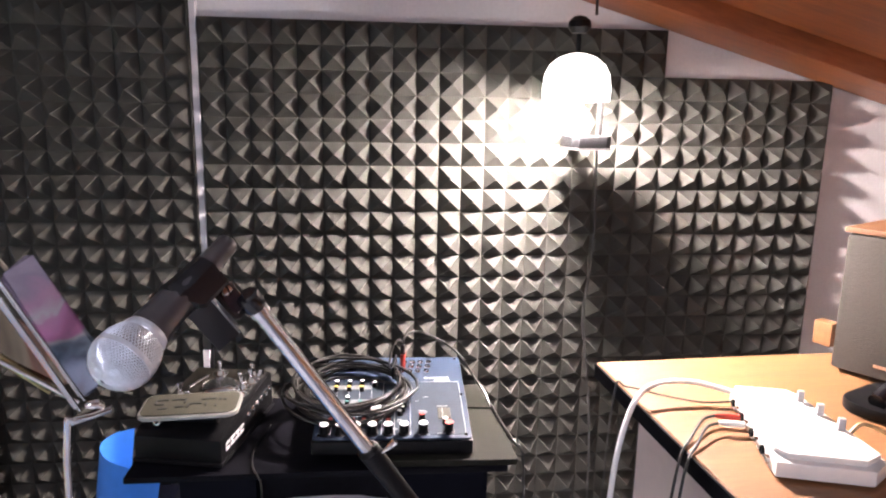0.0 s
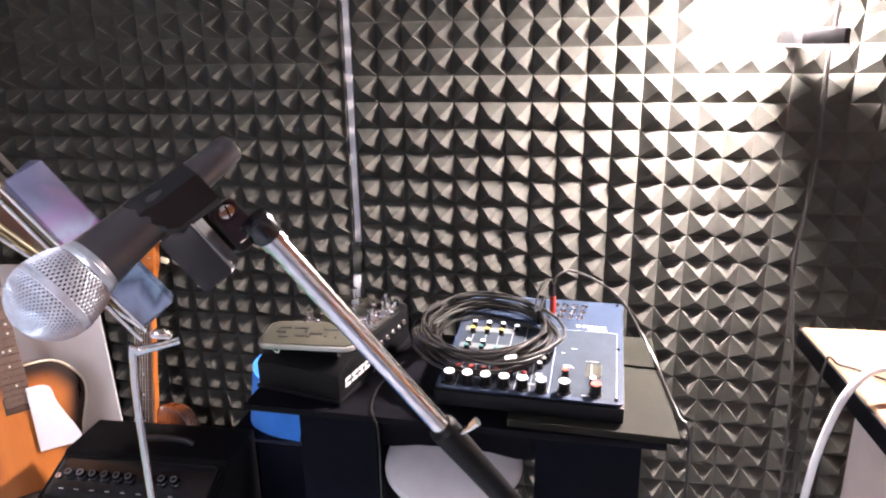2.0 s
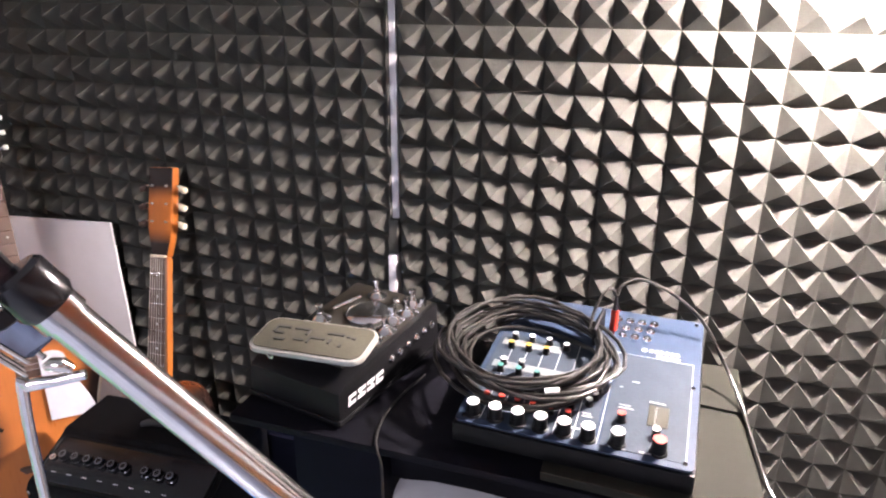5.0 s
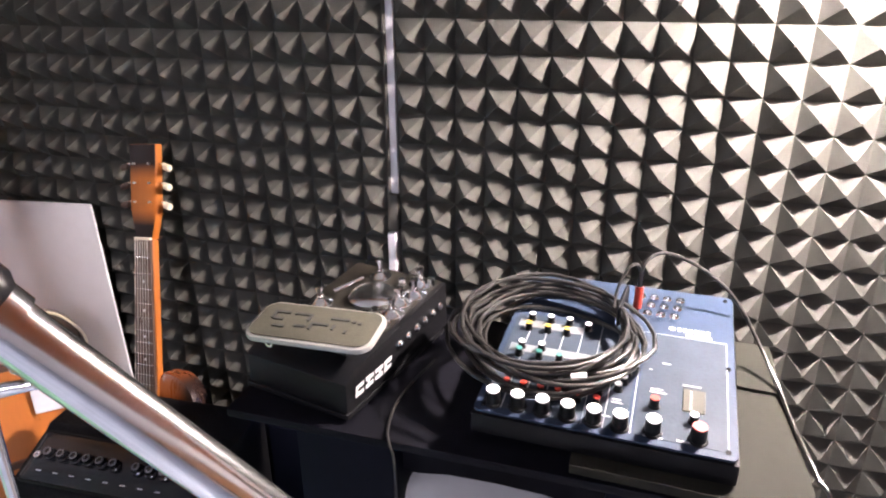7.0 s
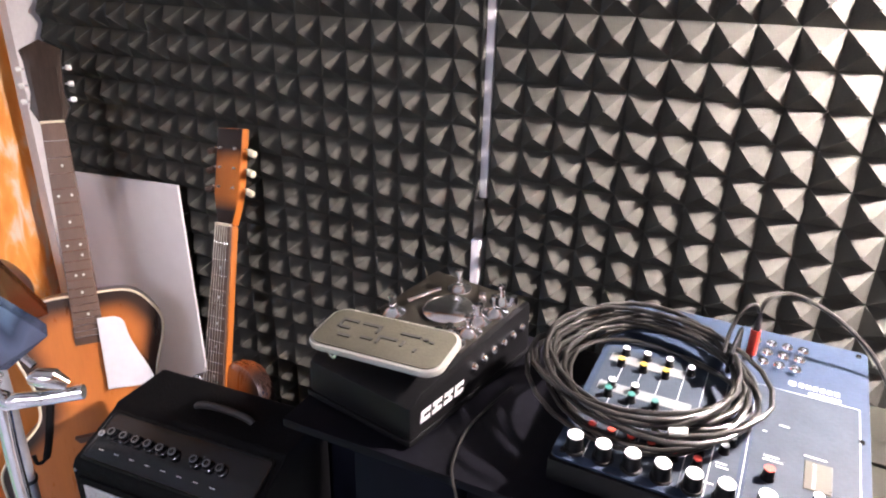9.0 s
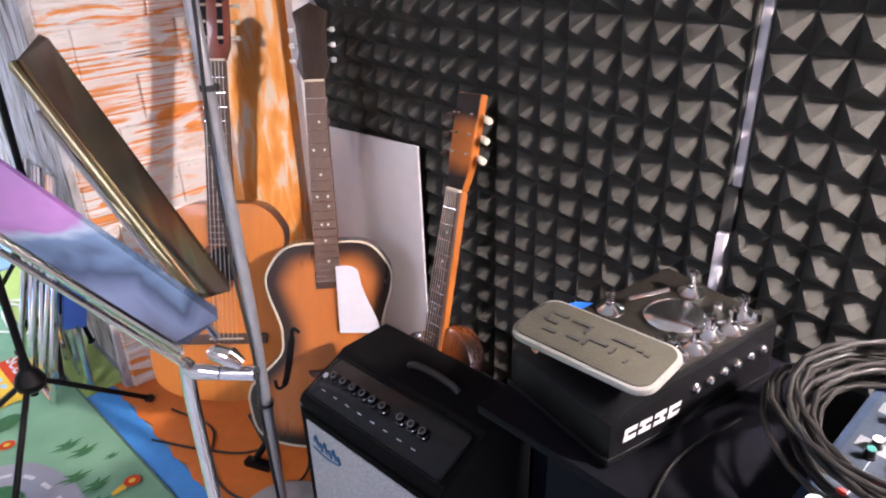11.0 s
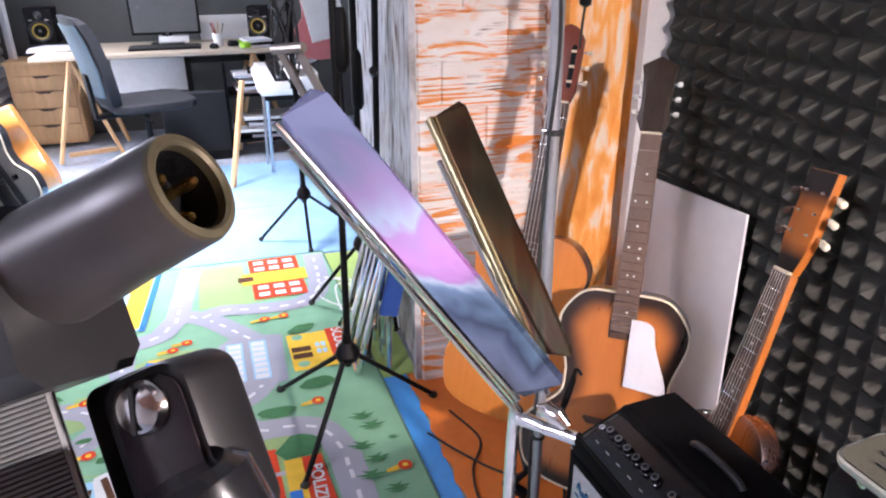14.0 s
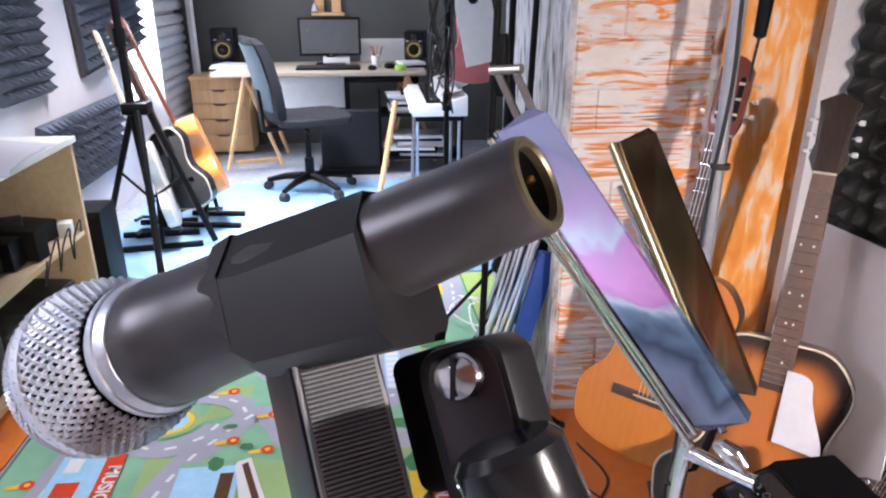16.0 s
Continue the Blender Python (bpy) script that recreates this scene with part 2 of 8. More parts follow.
def smooth_path(points, n=8):
    """Catmull-Rom through points."""
    p = [Vector(q) for q in points]
    p = [p[0] * 2 - p[1]] + p + [p[-1] * 2 - p[-2]]
    out = []
    for i in range(1, len(p) - 2):
        for k in range(n):
            t = k / n
            a, b, c, d = p[i - 1], p[i], p[i + 1], p[i + 2]
            out.append(0.5 * ((2 * b) + (c - a) * t + (2 * a - 5 * b + 4 * c - d) * t * t + (3 * b - a - 3 * c + d) * t ** 3))
    return out + [p[-2]]


def lathe(profile, seg=32, bm=None, m=None):
    """Turns (radius, height) pairs about z."""
    own = bmesh.new()
    rings = []
    for r, z in profile:
        if r < 1e-6:
            rings.append([own.verts.new((0, 0, z))])
        else:
            rings.append([own.verts.new((r * math.cos(2 * math.pi * k / seg), r * math.sin(2 * math.pi * k / seg), z)) for k in range(seg)])
    for a, b in zip(rings, rings[1:]):
        for k in range(seg):
            j = (k + 1) % seg
            f = [a[k % len(a)], a[j % len(a)], b[j % len(b)], b[k % len(b)]]
            f = [v for i, v in enumerate(f) if v not in f[:i]]
            if len(f) > 2:
                own.faces.new(f)
    return merged(bm, own, m)


def prism(outline, d0, d1, axis="y", bevel=0.0, bm=None, m=None, seg=2):
    """An outline of (u, v) drawn between two depths: for axis y u, v are x, z; for z they are x, y; for x they are y, z."""
    own = bmesh.new()
    put = {"y": lambda u, v, d: (u, d, v), "z": lambda u, v, d: (u, v, d), "x": lambda u, v, d: (d, u, v)}[axis]
    a = [own.verts.new(put(u, v, d0)) for u, v in outline]
    b = [own.verts.new(put(u, v, d1)) for u, v in outline]
    own.faces.new(a), own.faces.new(b[::-1])
    n = len(a)
    for i in range(n):
        own.faces.new((a[i], b[i], b[(i + 1) % n], a[(i + 1) % n]))
    bmesh.ops.recalc_face_normals(own, faces=own.faces)
    if bevel:
        rim = [e for e in own.edges if e.calc_face_angle(0) > 0.6]
        bmesh.ops.bevel(own, geom=rim, offset=bevel, segments=seg, affect="EDGES", profile=0.6)
    return merged(bm, own, m)


def rounded(w, h, r, n=5, cx=0.0, cy=0.0):
    """The outline of a rounded rectangle."""
    out = []
    for sx, sy, a0 in ((1, 1, 0), (-1, 1, 90), (-1, -1, 180), (1, -1, 270)):
        for k in range(n + 1):
            a = radians(a0 + 90 * k / n)
            out.append((cx + sx * (w / 2 - r) + r * math.cos(a), cy + sy * (h / 2 - r) + r * math.sin(a)))
    return out


def frame_to(p0, p1, up=(0, 0, 1)):
    """A pose at p0 whose z looks to p1 and whose x stays near level."""
    z = (Vector(p1) - Vector(p0)).normalized()
    x = Vector(up).cross(z)
    x = x.normalized() if x.length > 1e-4 else Vector((1, 0, 0))
    y = z.cross(x)
    m = Matrix((x, y, z)).transposed().to_4x4()
    m.translation = p0
    return m


def rail(bm, a, b, w, h):
    """A bar of square section from a to b."""
    return merged(bm, box(-w / 2, w / 2, -h / 2, h / 2, 0, (Vector(b) - Vector(a)).length, min(w, h) * 0.15, 1), frame_to(a, b))


def lettering(text, size, material, parent, m, name="lettering", depth=0.0006, bold=0.0, stretch=1.0):
    """Writing in the built-in font, as a mesh in the x-y plane of m."""
    cu = bpy.data.curves.new(name, "FONT")
    cu.body, cu.size, cu.extrude, cu.offset, cu.align_x, cu.align_y = text, size, depth, bold, "CENTER", "CENTER"
    tmp = bpy.data.objects.new("tmp", cu)
    scene.collection.objects.link(tmp)
    me = bpy.data.meshes.new_from_object(tmp.evaluated_get(bpy.context.evaluated_depsgraph_get()))
    bpy.data.objects.remove(tmp)
    bpy.data.curves.remove(cu)
    me.materials.clear()
    me.materials.append(material)
    me.transform(Matrix.Diagonal((stretch, 1, 1, 1)))
    o = new(name, me)
    o.parent = parent
    o.matrix_local = m
    return o

# ---- the room ----
def slab(name, x0, x1, y0, y1, z0, z1, material, label, bevel=0.0):
    return solo(name, box(x0, x1, y0, y1, z0, z1, bevel), material, None, label, name.split("_")[0], kind="structure", smooth=False)


FLOOR_GREY = mat("vinyl_floor", (0.34, 0.37, 0.42), 0.22, var=0.12, scale=2.5, bump=0.05, fine=14, col2=(0.4, 0.44, 0.5))
slab("floor", -6.2, 2.2, -2.6, 1.9, -0.08, 0.0, FLOOR_GREY, "pale bluish grey vinyl floor of the attic studio")
slab("wall_north", -1.655, 2.2, 1.592, 1.75, 0, 2.5, WHITE_WALL, "white plastered wall behind the acoustic foam")
slab("wall_east", 2.04, 2.2, -2.6, 1.592, 0, 2.5, WHITE_WALL, "white plastered end wall behind the desk")
slab("wall_south_near", -3.0, 2.04, -2.6, -2.44, 0, 2.5, WHITE_WALL, "white plastered wall behind the camera")
slab("wall_south_step", -3.16, -3.0, -2.44, -1.05, 0, 2.5, WHITE_WALL, "white plastered return of the wall")
slab("wall_west", -6.04, -5.85, -1.2, 1.9, 0, 2.5, GREY_WALL, "dark grey painted wall behind the computer desk")
slab("wall_corner", -1.98, -1.655, 1.66, 1.75, 0, 2.5, WHITE_WALL, "white plastered corner beside the foam")
slab("wall_far_north", -5.85, -2.95, 1.74, 1.9, 0, 2.5, WHITE_WALL, "white wall behind the keyboard corner")
slab("ceiling", -6.2, -1.0, -2.6, 1.9, 2.3, 2.42, WHITE_WALL, "flat white plastered ceiling")
# the window wall, in pieces round its opening
win = tagged(new("wall_window_side"), "white plastered wall with a bright narrow window", "wall", kind="structure")
for x0, x1, z0, z1 in ((-5.85, -5.0, 0, 2.5), (-4.62, -3.0, 0, 2.5), (-5.0, -4.62, 0, 0.55), (-5.0, -4.62, 2.05, 2.5)):
    part("wall_piece", box(x0, x1, -1.2, -1.04, z0, z1), WHITE_WALL, win, smooth=False)
# added strip: blocks the window lamp from the slat ends, itself brightly lit
solo("slat_end_shield", box(-5.035, -5.0, -1.04, -0.945, 0.08, 2.2, 0.003), WHITE_WALL, None, "added white strip that shades the shutter's slat ends", "trim", kind="structure")
wf = tagged(new("window_1"), "white framed window, glaring with daylight", "window", kind="structure")
for a, b, c, d in ((-5.0, -4.965, 0.55, 2.05), (-4.655, -4.62, 0.55, 2.05), (-4.965, -4.655, 0.55, 0.59), (-4.965, -4.655, 2.01, 2.05)):
    part("window_frame", box(a, b, -1.15, -1.1, c, d, 0.004), WHITE_PLASTIC, wf)
solo("backdrop", box(-6.5, -3.5, -3.0, -2.98, -0.5, 4.0), glow("daylight_haze", (0.86, 0.93, 1.0), 6.0), None, "pale daylight haze outside the window", "backdrop", kind="structure")

sk = tagged(new("window_3"), "white framed skylight in the flat ceiling", "window", kind="structure")
for a, b, c, d in ((-3.91, -3.86, -0.46, 0.26), (-3.24, -3.19, -0.46, 0.26), (-3.86, -3.24, -0.46, -0.42), (-3.86, -3.24, 0.22, 0.26)):
    part("window_frame", box(a, b, c, d, 2.262, 2.298, 0.004), WHITE_PLASTIC, sk)

# sloping timber roof lining over the desk end, with its lower edge beam
roof = tagged(new("ceiling_slope"), "sloping varnished brown timber roof lining", "ceiling", kind="structure")
slope = math.atan2(0.2, 0.71)
rm = pose(1.17, 0, 1.375, 0, math.degrees(slope), 0)
# WHITE_WALL pieces are out of view, made white to bounce neutral light
for x0, x1, y0, y1, lining in ((-3.4, -1.9, -2.6, 1.59, WHITE_WALL), (-1.1, -0.95, -2.6, 1.59, WHITE_WALL), (-0.95, 1.0, -2.6, 1.59, ROOF_WOOD), (-1.9, -1.1, -2.6, -1.45, WHITE_WALL), (-1.9, -1.1, -0.75, 1.59, WHITE_WALL)):
    part("lining", box(x0, x1, y0, y1, 0.05, 0.1), lining, roof, "unseen lining made white to bounce neutral light" if lining is WHITE_WALL else "", m=rm, smooth=False)
# window added round the fill light, out of view
rwf = tagged(new("added_roof_window"), "added unseen roof window in the white slope, holding the fill light", "window", kind="structure")
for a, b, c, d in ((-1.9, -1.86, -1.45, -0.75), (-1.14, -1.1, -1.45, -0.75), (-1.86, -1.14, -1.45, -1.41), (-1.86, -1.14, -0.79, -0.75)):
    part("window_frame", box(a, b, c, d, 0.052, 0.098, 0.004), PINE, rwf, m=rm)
part("edge_beam", box(-3.4, 1.0, 1.40, 1.585, 0.0, 0.052, 0.006), ROOF_WOOD, roof, "lighter timber beam along the wall", m=rm)

# brick end of the partition, the orange painted strip and the white corner
P = 0.056


# ---- acoustic foam ----
def foam_panel(cols, rows, base=0.02, high=0.043):
    """A slab with pyramids on its front (towards -y); x to the right and z down from its top left corner."""
    bm = bmesh.new()
    w, h = cols * P, rows * P
    g = [[bm.verts.new((i * P, -base, -j * P)) for i in range(cols + 1)] for j in range(rows + 1)]
    for j in range(rows):
        for i in range(cols):
            lean = (random.uniform(-0.0015, 0.0015), random.uniform(-0.002, 0.002), random.uniform(-0.0015, 0.0015))
            t = [bm.verts.new(((i + 0.5 + a) * P + lean[0], -base - high + lean[1], -(j + 0.5 + b) * P + lean[2]))
                 for a, b in ((-0.035, -0.035), (0.035, -0.035), (0.035, 0.035), (-0.035, 0.035))]
            q = (g[j][i], g[j][i + 1], g[j + 1][i + 1], g[j + 1][i])
            bm.faces.new(t)
            for k in range(4):
                # flanks bow inwards a little, as cut foam does
                mid = [bm.verts.new(q[n].co.lerp(t[n].co, 0.5) + Vector((0, 0.0022, 0))) for n in (k, (k + 1) % 4)]
                bm.faces.new((q[k], q[(k + 1) % 4], mid[1], mid[0]))
                bm.faces.new((mid[0], mid[1], t[(k + 1) % 4], t[k]))
    bmesh.ops.remove_doubles(bm, verts=bm.verts, dist=1e-5)
    rim = [g[0][i] for i in range(cols + 1)] + [g[j][cols] for j in range(1, rows + 1)] + [g[rows][i] for i in range(cols - 1, -1, -1)] + [g[j][0] for j in range(rows - 1, 0, -1)]
    back = [bm.verts.new((v.co.x, 0, v.co.z)) for v in rim]
    for k in range(len(rim)):
        bm.faces.new((rim[k], back[k], back[(k + 1) % len(rim)], rim[(k + 1) % len(rim)]))
    bm.faces.new(back)
    return bm


FOAM_LABEL = "charcoal grey pyramid acoustic foam panel glued to the wall"
WALL_Y = 1.59


def pyramid(seed, high=0.031):
    """One pyramid of the foam, its base centred on the origin and its tip towards -y."""
    r = random.Random(seed)
    b = bmesh.new()
    h = P / 2
    q = [b.verts.new((x, 0.0, z)) for x, z in ((-h, h), (h, h), (h, -h), (-h, -h))]
    lx, ly, lz = r.uniform(-0.0016, 0.0016), r.uniform(-0.002, 0.002), r.uniform(-0.0016, 0.0016)
    t = [b.verts.new((x * 0.07 + lx, -high + ly, z * 0.07 + lz)) for x, z in ((-h, h), (h, h), (h, -h), (-h, -h))]
    mid = [b.verts.new(q[k].co.lerp(t[k].co, 0.45) + Vector((0, 0.0009, 0))) for k in range(4)]
    b.faces.new(t)
    for k in range(4):
        n = (k + 1) % 4
        b.faces.new((q[k], q[n], mid[n], mid[k])), b.faces.new((mid[k], mid[n], t[n], t[k]))
    return finish(b, "pyramid", FOAM, False)


PYRAMIDS = [pyramid(k) for k in range(8)]


def put_foam(x, z, cols, rows, base=0.02, pitch=P):
    f = thing("acoustic_foam_panel", pose(x, WALL_Y, z), FOAM_LABEL, "acoustic foam", "foam panels on the wall")
    part("backing", box(0, cols * pitch, -base, 0, -rows * P, 0), FOAM, f, "flat foam backing", smooth=False)
    for j in range(rows):
        for i in range(cols):
            o = new("pyramid", random.choice(PYRAMIDS))
            o.parent = f
            o.matrix_local = pose((i + 0.5) * pitch, -base + 0.0002, -(j + 0.5) * P) @ Matrix.Diagonal((pitch / P, 1, 1, 1))
    return f


Z0 = 1.192 + 6 * P
for k, x in enumerate((-9 * P, P)):
    for j, rows in enumerate((10, 10, 7)):
        put_foam(x, Z0 - j * 10 * P, 10, rows)
for j, rows in enumerate((10, 10, 5)):
    put_foam(11 * P, Z0 - 2 * P - j * 10 * P, 8, rows)
PL = 0.0545  # these panels are a little narrower
for x, n in ((-0.526 - 10 * PL, 10), (-0.526 - 20 * PL, 10)):
    put_foam(x, Z0 + 0.5 * P + 6 * P, n, 6, pitch=PL)
    for j, rows in enumerate((10, 10, 7)):
        put_foam(x, Z0 + 0.5 * P - j * 10 * P, n, rows, pitch=PL)
# white lath in the joint between the panels, broken off short, and the foam offcut that fills the rest
LATH = mat("white_lath", (0.52, 0.51, 0.54), 0.6, var=0.06, scale=10, bump=0.1)
solo("wall_lath", box(-0.5192, -0.505, 1.565, 1.5895, 0.812, 1.86, 0.001, 1), LATH, None, "narrow white lath in the joint of the foam", "lath", smooth=False)
solo("wall_lath", box(-0.5255, -0.5095, 1.552, 1.5895, 0.585, 0.733, 0.001, 1), LATH, pose(0, 0, 0, 0, 0, 0), "short broken white lath in the joint of the foam", "lath", smooth=False)
solo("foam_offcut", box(-0.5258, -0.5042, 1.556, 1.5895, 0.736, 0.811, 0.002, 1), FOAM, None, "narrow grey foam offcut filling the joint", "acoustic foam", smooth=False)
solo("foam_offcut", box(-0.5258, -0.5196, 1.56, 1.5895, 0.812, 1.86, 0.002, 1), FOAM, None, "narrow grey foam offcut beside the lath", "acoustic foam", smooth=False)
solo("foam_offcut", box(-0.5258, -0.5042, 1.556, 1.5895, 0.02, 0.583, 0.002, 1), FOAM, None, "narrow grey foam offcut filling the joint", "acoustic foam", smooth=False)

# ---- lamp on the foam wall ----
BULB_GLOW = glow("bulb_glow", (1.0, 0.87, 0.8), 5400.0)
SHADE_GLOW = glow("lit_frosted_glass", (1.0, 0.93, 0.88), 6.0)
lamp = thing("wall_lamp", pose(0.325, 1.345, 1.38), "glaring lamp with a frosted glass shade on a bracket", "lamp")
part("bulb", lathe([(0, -0.05), (0.016, -0.047), (0.028, -0.038), (0.035, -0.024), (0.035, -0.012), (0.028, -0.002), (0, -0.001)], 26), BULB_GLOW, lamp, "glowing bulb", m=pose(-0.016, 0, 0))
part("shade", lathe([(0.069, -0.028), (0.0715, -0.004), (0.068, 0.025), (0.058, 0.045), (0.04, 0.06), (0.018, 0.068), (0.0, 0.07), (0.0, 0.066), (0.017, 0.064), (0.038, 0.056), (0.055, 0.042), (0.0645, 0.024), (0.068, -0.004), (0.0665, -0.028)], 36), SHADE_GLOW, lamp, "lit frosted glass shade")
part("knob", lathe([(0, 0.108), (0.016, 0.11), (0.024, 0.121), (0.023, 0.134), (0.013, 0.143), (0, 0.146)], 20), BLACK_PLASTIC, lamp, "black round cap")
part("stem", tube([(0.074, 0.05, -0.105), (0.074, 0.05, 0.0), (0.06, 0.04, 0.03)], 0.006, 10), CHROME, lamp)
plate = part("bracket_plate", prism([(0.0, 0.012), (0.012, -0.002), (0.075, -0.002), (0.088, 0.012), (0.088, 0.105), (0.0, 0.105)], -0.13, -0.103, "z", 0.004), BLACK_PLASTIC, lamp, "dark flat bracket box")
part("rear_bracket", box(0.03, 0.055, 0.105, 0.215, -0.122, -0.11, 0.002, 1), BLACK_PLASTIC, lamp, "flat bracket arm to the wall")
part("cap_stem", tube([(0, 0, 0.066), (0, 0, 0.112)], 0.005, 8), BLACK_PLASTIC, lamp)
part("edge_strip", prism([(-0.002, 0.011), (0.011, -0.005), (0.076, -0.005), (0.09, 0.011), (0.09, 0.107), (-0.002, 0.107)], -0.133, -0.1285, "z", 0.001), BRUSHED, plate)
solo("lamp_cable", tube(smooth_path([(0.365, 1.36, 1.53), (0.37, 1.38, 1.6), (0.375, 1.4, 1.72)], 4), 0.003, 6), RUBBER, None, "thin black cable hanging from the roof to the lamp", "cable")
solo("lamp_cable", tube(smooth_path([(0.43, 1.5, 1.24), (0.435, 1.505, 1.15), (0.44, 1.512, 1.02), (0.432, 1.512, 0.92), (0.42, 1.5, 0.82), (0.43, 1.48, 0.7), (0.44, 1.45, 0.5), (0.45, 1.45, 0.006)], 6), 0.0032, 6), RUBBER, None, "thin black cable running down the foam from the lamp", "cable")

# ---- beech desk ----
DESK = pose(0.319, 1.093, 0, 0, 0, 3.0)
desk = thing("desk", DESK, "beech laminate desk with a dark edge band", "desk")
part("worktop", box(0.0, 1.35, -1.05, 0.0, 0.832, 0.86, 0.002, 1), DESK_BEECH, desk)
part("edge_band", box(-0.004, 0.0, -1.05, 0.0, 0.83, 0.858, 0.001, 1), BLACK_LAM, desk, "dark brown edge band")
PINK_WHITE = mat("pale_panel", (0.62, 0.52, 0.48), 0.6, var=0.05, scale=6, bump=0.1)
part("side_panel", box(0.035, 0.06, -0.95, -0.12, 0.0, 0.832, 0.002, 1), PINK_WHITE, desk, "pale side panel")
part("side_panel", box(1.3, 1.325, -0.95, -0.12, 0.0, 0.832, 0.002, 1), PINK_WHITE, desk, "pale side panel")
part("back_panel", box(0.06, 1.3, -0.15, -0.132, 0.3, 0.832, 0.002, 1), PINK_WHITE, desk, "pale back panel")

# white audio interface with sockets, levers and plugs
rec = thing("audio_interface", pose(0.477, 0.893, 0.86, 0, 0, -15), "white plastic audio interface with lever switches on the desk", "audio device")
part("body", prism([(0.0, 0.0), (0.0, -0.24), (0.12, -0.245), (0.146, -0.215), (0.1, -0.02), (0.085, 0.0)], 0.004, 0.026, "z", 0.003), WHITE_PLASTIC, rec)
part("top", prism([(0.003, -0.006), (0.003, -0.215), (0.016, -0.232), (0.112, -0.236), (0.138, -0.212), (0.095, -0.024), (0.081, -0.006)], 0.026, 0.036, "z", 0.004), WHITE_PLASTIC, rec, "raised white top")
for k in range(3):
    lv = part("switch", box(0.083 + 0.012 * k, 0.093 + 0.012 * k, -0.058 - 0.046 * k, -0.051 - 0.046 * k, 0.035, 0.054, 0.002), LIGHT_GREY, rec, "grey lever")
for k in range(8):
    part("socket", lathe([(0, 0), (0.0065, 0), (0.0065, 0.005), (0.004, 0.005), (0.004, 0.001), (0, 0.001)], 14), CHROME if k % 2 else BLACK_PLASTIC, rec, m=pose(0.001, -0.03 - 0.026 * k, 0.015, 0, -90, 0))
for k, (mm, y) in enumerate(((RED_P, -0.085), (WHITE_PLASTIC, -0.111))):
    pl = thing("audio_plug", rec.matrix_world @ pose(-0.006, y, 0.015, 0, -90, 0), ("red", "white")[k] + " phono plug in the audio interface", "plug", "phono plugs")
    part("sleeve", lathe([(0, 0), (0.0045, 0), (0.005, 0.024), (0.003, 0.036), (0, 0.036)], 12), mm, pl)
    a = rec.matrix_world @ Vector((-0.042, y, 0.015))
    part("lead", tube(smooth_path([pl.matrix_world.inverted() @ Vector(q) for q in (a, a + Vector((-0.025, -0.012, 0.0)), (0.352, 0.77 - 0.02 * k, 0.866), (0.322, 0.74 - 0.02 * k, 0.845), (0.305, 0.725 - 0.02 * k, 0.72), (0.31, 0.72, 0.4))], 6), 0.0022, 6), RUBBER, pl)
solo("white_cable", tube(smooth_path([(0.482, 0.888, 0.882), (0.42, 0.91, 0.893), (0.36, 0.908, 0.893), (0.315, 0.885, 0.878), (0.284, 0.862, 0.82), (0.268, 0.85, 0.72), (0.262, 0.85, 0.5), (0.27, 0.85, 0.006)], 8), 0.0045, 8), WHITE_PLASTIC, None, "thick white cable looping off the desk edge", "cable")
solo("black_cable", tube(smooth_path([(0.472, 0.868, 0.876), (0.43, 0.89, 0.866), (0.38, 0.925, 0.8635), (0.33, 0.965, 0.8635), (0.31, 0.97, 0.85), (0.30, 0.97, 0.6), (0.3, 0.97, 0.006)], 6), 0.0018, 6), RUBBER, None, "thin black cable across the desk", "cable")
spk = thing("loudspeaker", pose(0.75, 1.03, 0.86, 0, 0, -60), "grey bookshelf loudspeaker with an orange wooden top board", "loudspeaker")
part("cabinet", box(0, 0.2, 0.012, 0.22, 0.006, 0.264, 0.004), mat("grey_cabinet", (0.03, 0.027, 0.025), 0.6, var=0.1, scale=20, bump=0.2), spk, "dark grey cabinet")
part("top_board", box(-0.003, 0.203, -0.006, 0.222, 0.264, 0.274, 0.002), mat("brown_board_top", (0.13, 0.055, 0.02), 0.6, var=0.1, scale=6, bump=0.05, grain=(1.0, 8.0, 8.0)), spk, "orange wood top")
part("grille", box(0.003, 0.197, -0.006, 0.012, 0.009, 0.262, 0.006), mat("speaker_cloth", (0.036, 0.031, 0.026), 0.9, var=0.1, scale=200, bump=0.5, fine=2), spk, "grey cloth front")
part("badge", box(0.075, 0.125, -0.0075, -0.006, 0.03, 0.036), CHROME, spk)
solo("wooden_block", box(-0.014, 0.014, -0.02, 0.02, 0, 0.05, 0.002), DESK_BEECH, pose(0.835, 1.165, 0.861, 0, 0, 20), "small beech block behind the loudspeaker", "block")
hs = thing("desk_phone", pose(0.73, 0.855, 0.861, 0, 0, 25), "black curved handset lying on the desk", "phone")
part("base", prism(rounded(0.15, 0.1, 0.04), 0, 0.02, "z", 0.006), BLACK_PLASTIC, hs)
part("handset", tube(smooth_path([(-0.06, -0.01, 0.028), (-0.02, -0.01, 0.04), (0.03, -0.005, 0.042), (0.065, -0.005, 0.028)], 6), [0.014] * 9 + [0.016] * 10, 12), BLACK_GLOSS, hs)
solo("yellow_cable", tube(smooth_path([(0.548, 0.715, 0.88), (0.575, 0.725, 0.9), (0.61, 0.74, 0.89), (0.66, 0.75, 0.864)], 6), 0.003, 6), mat("cream_cable", (0.6, 0.5, 0.3), 0.5, bump=0), None, "cream coloured cable on the desk", "cable")

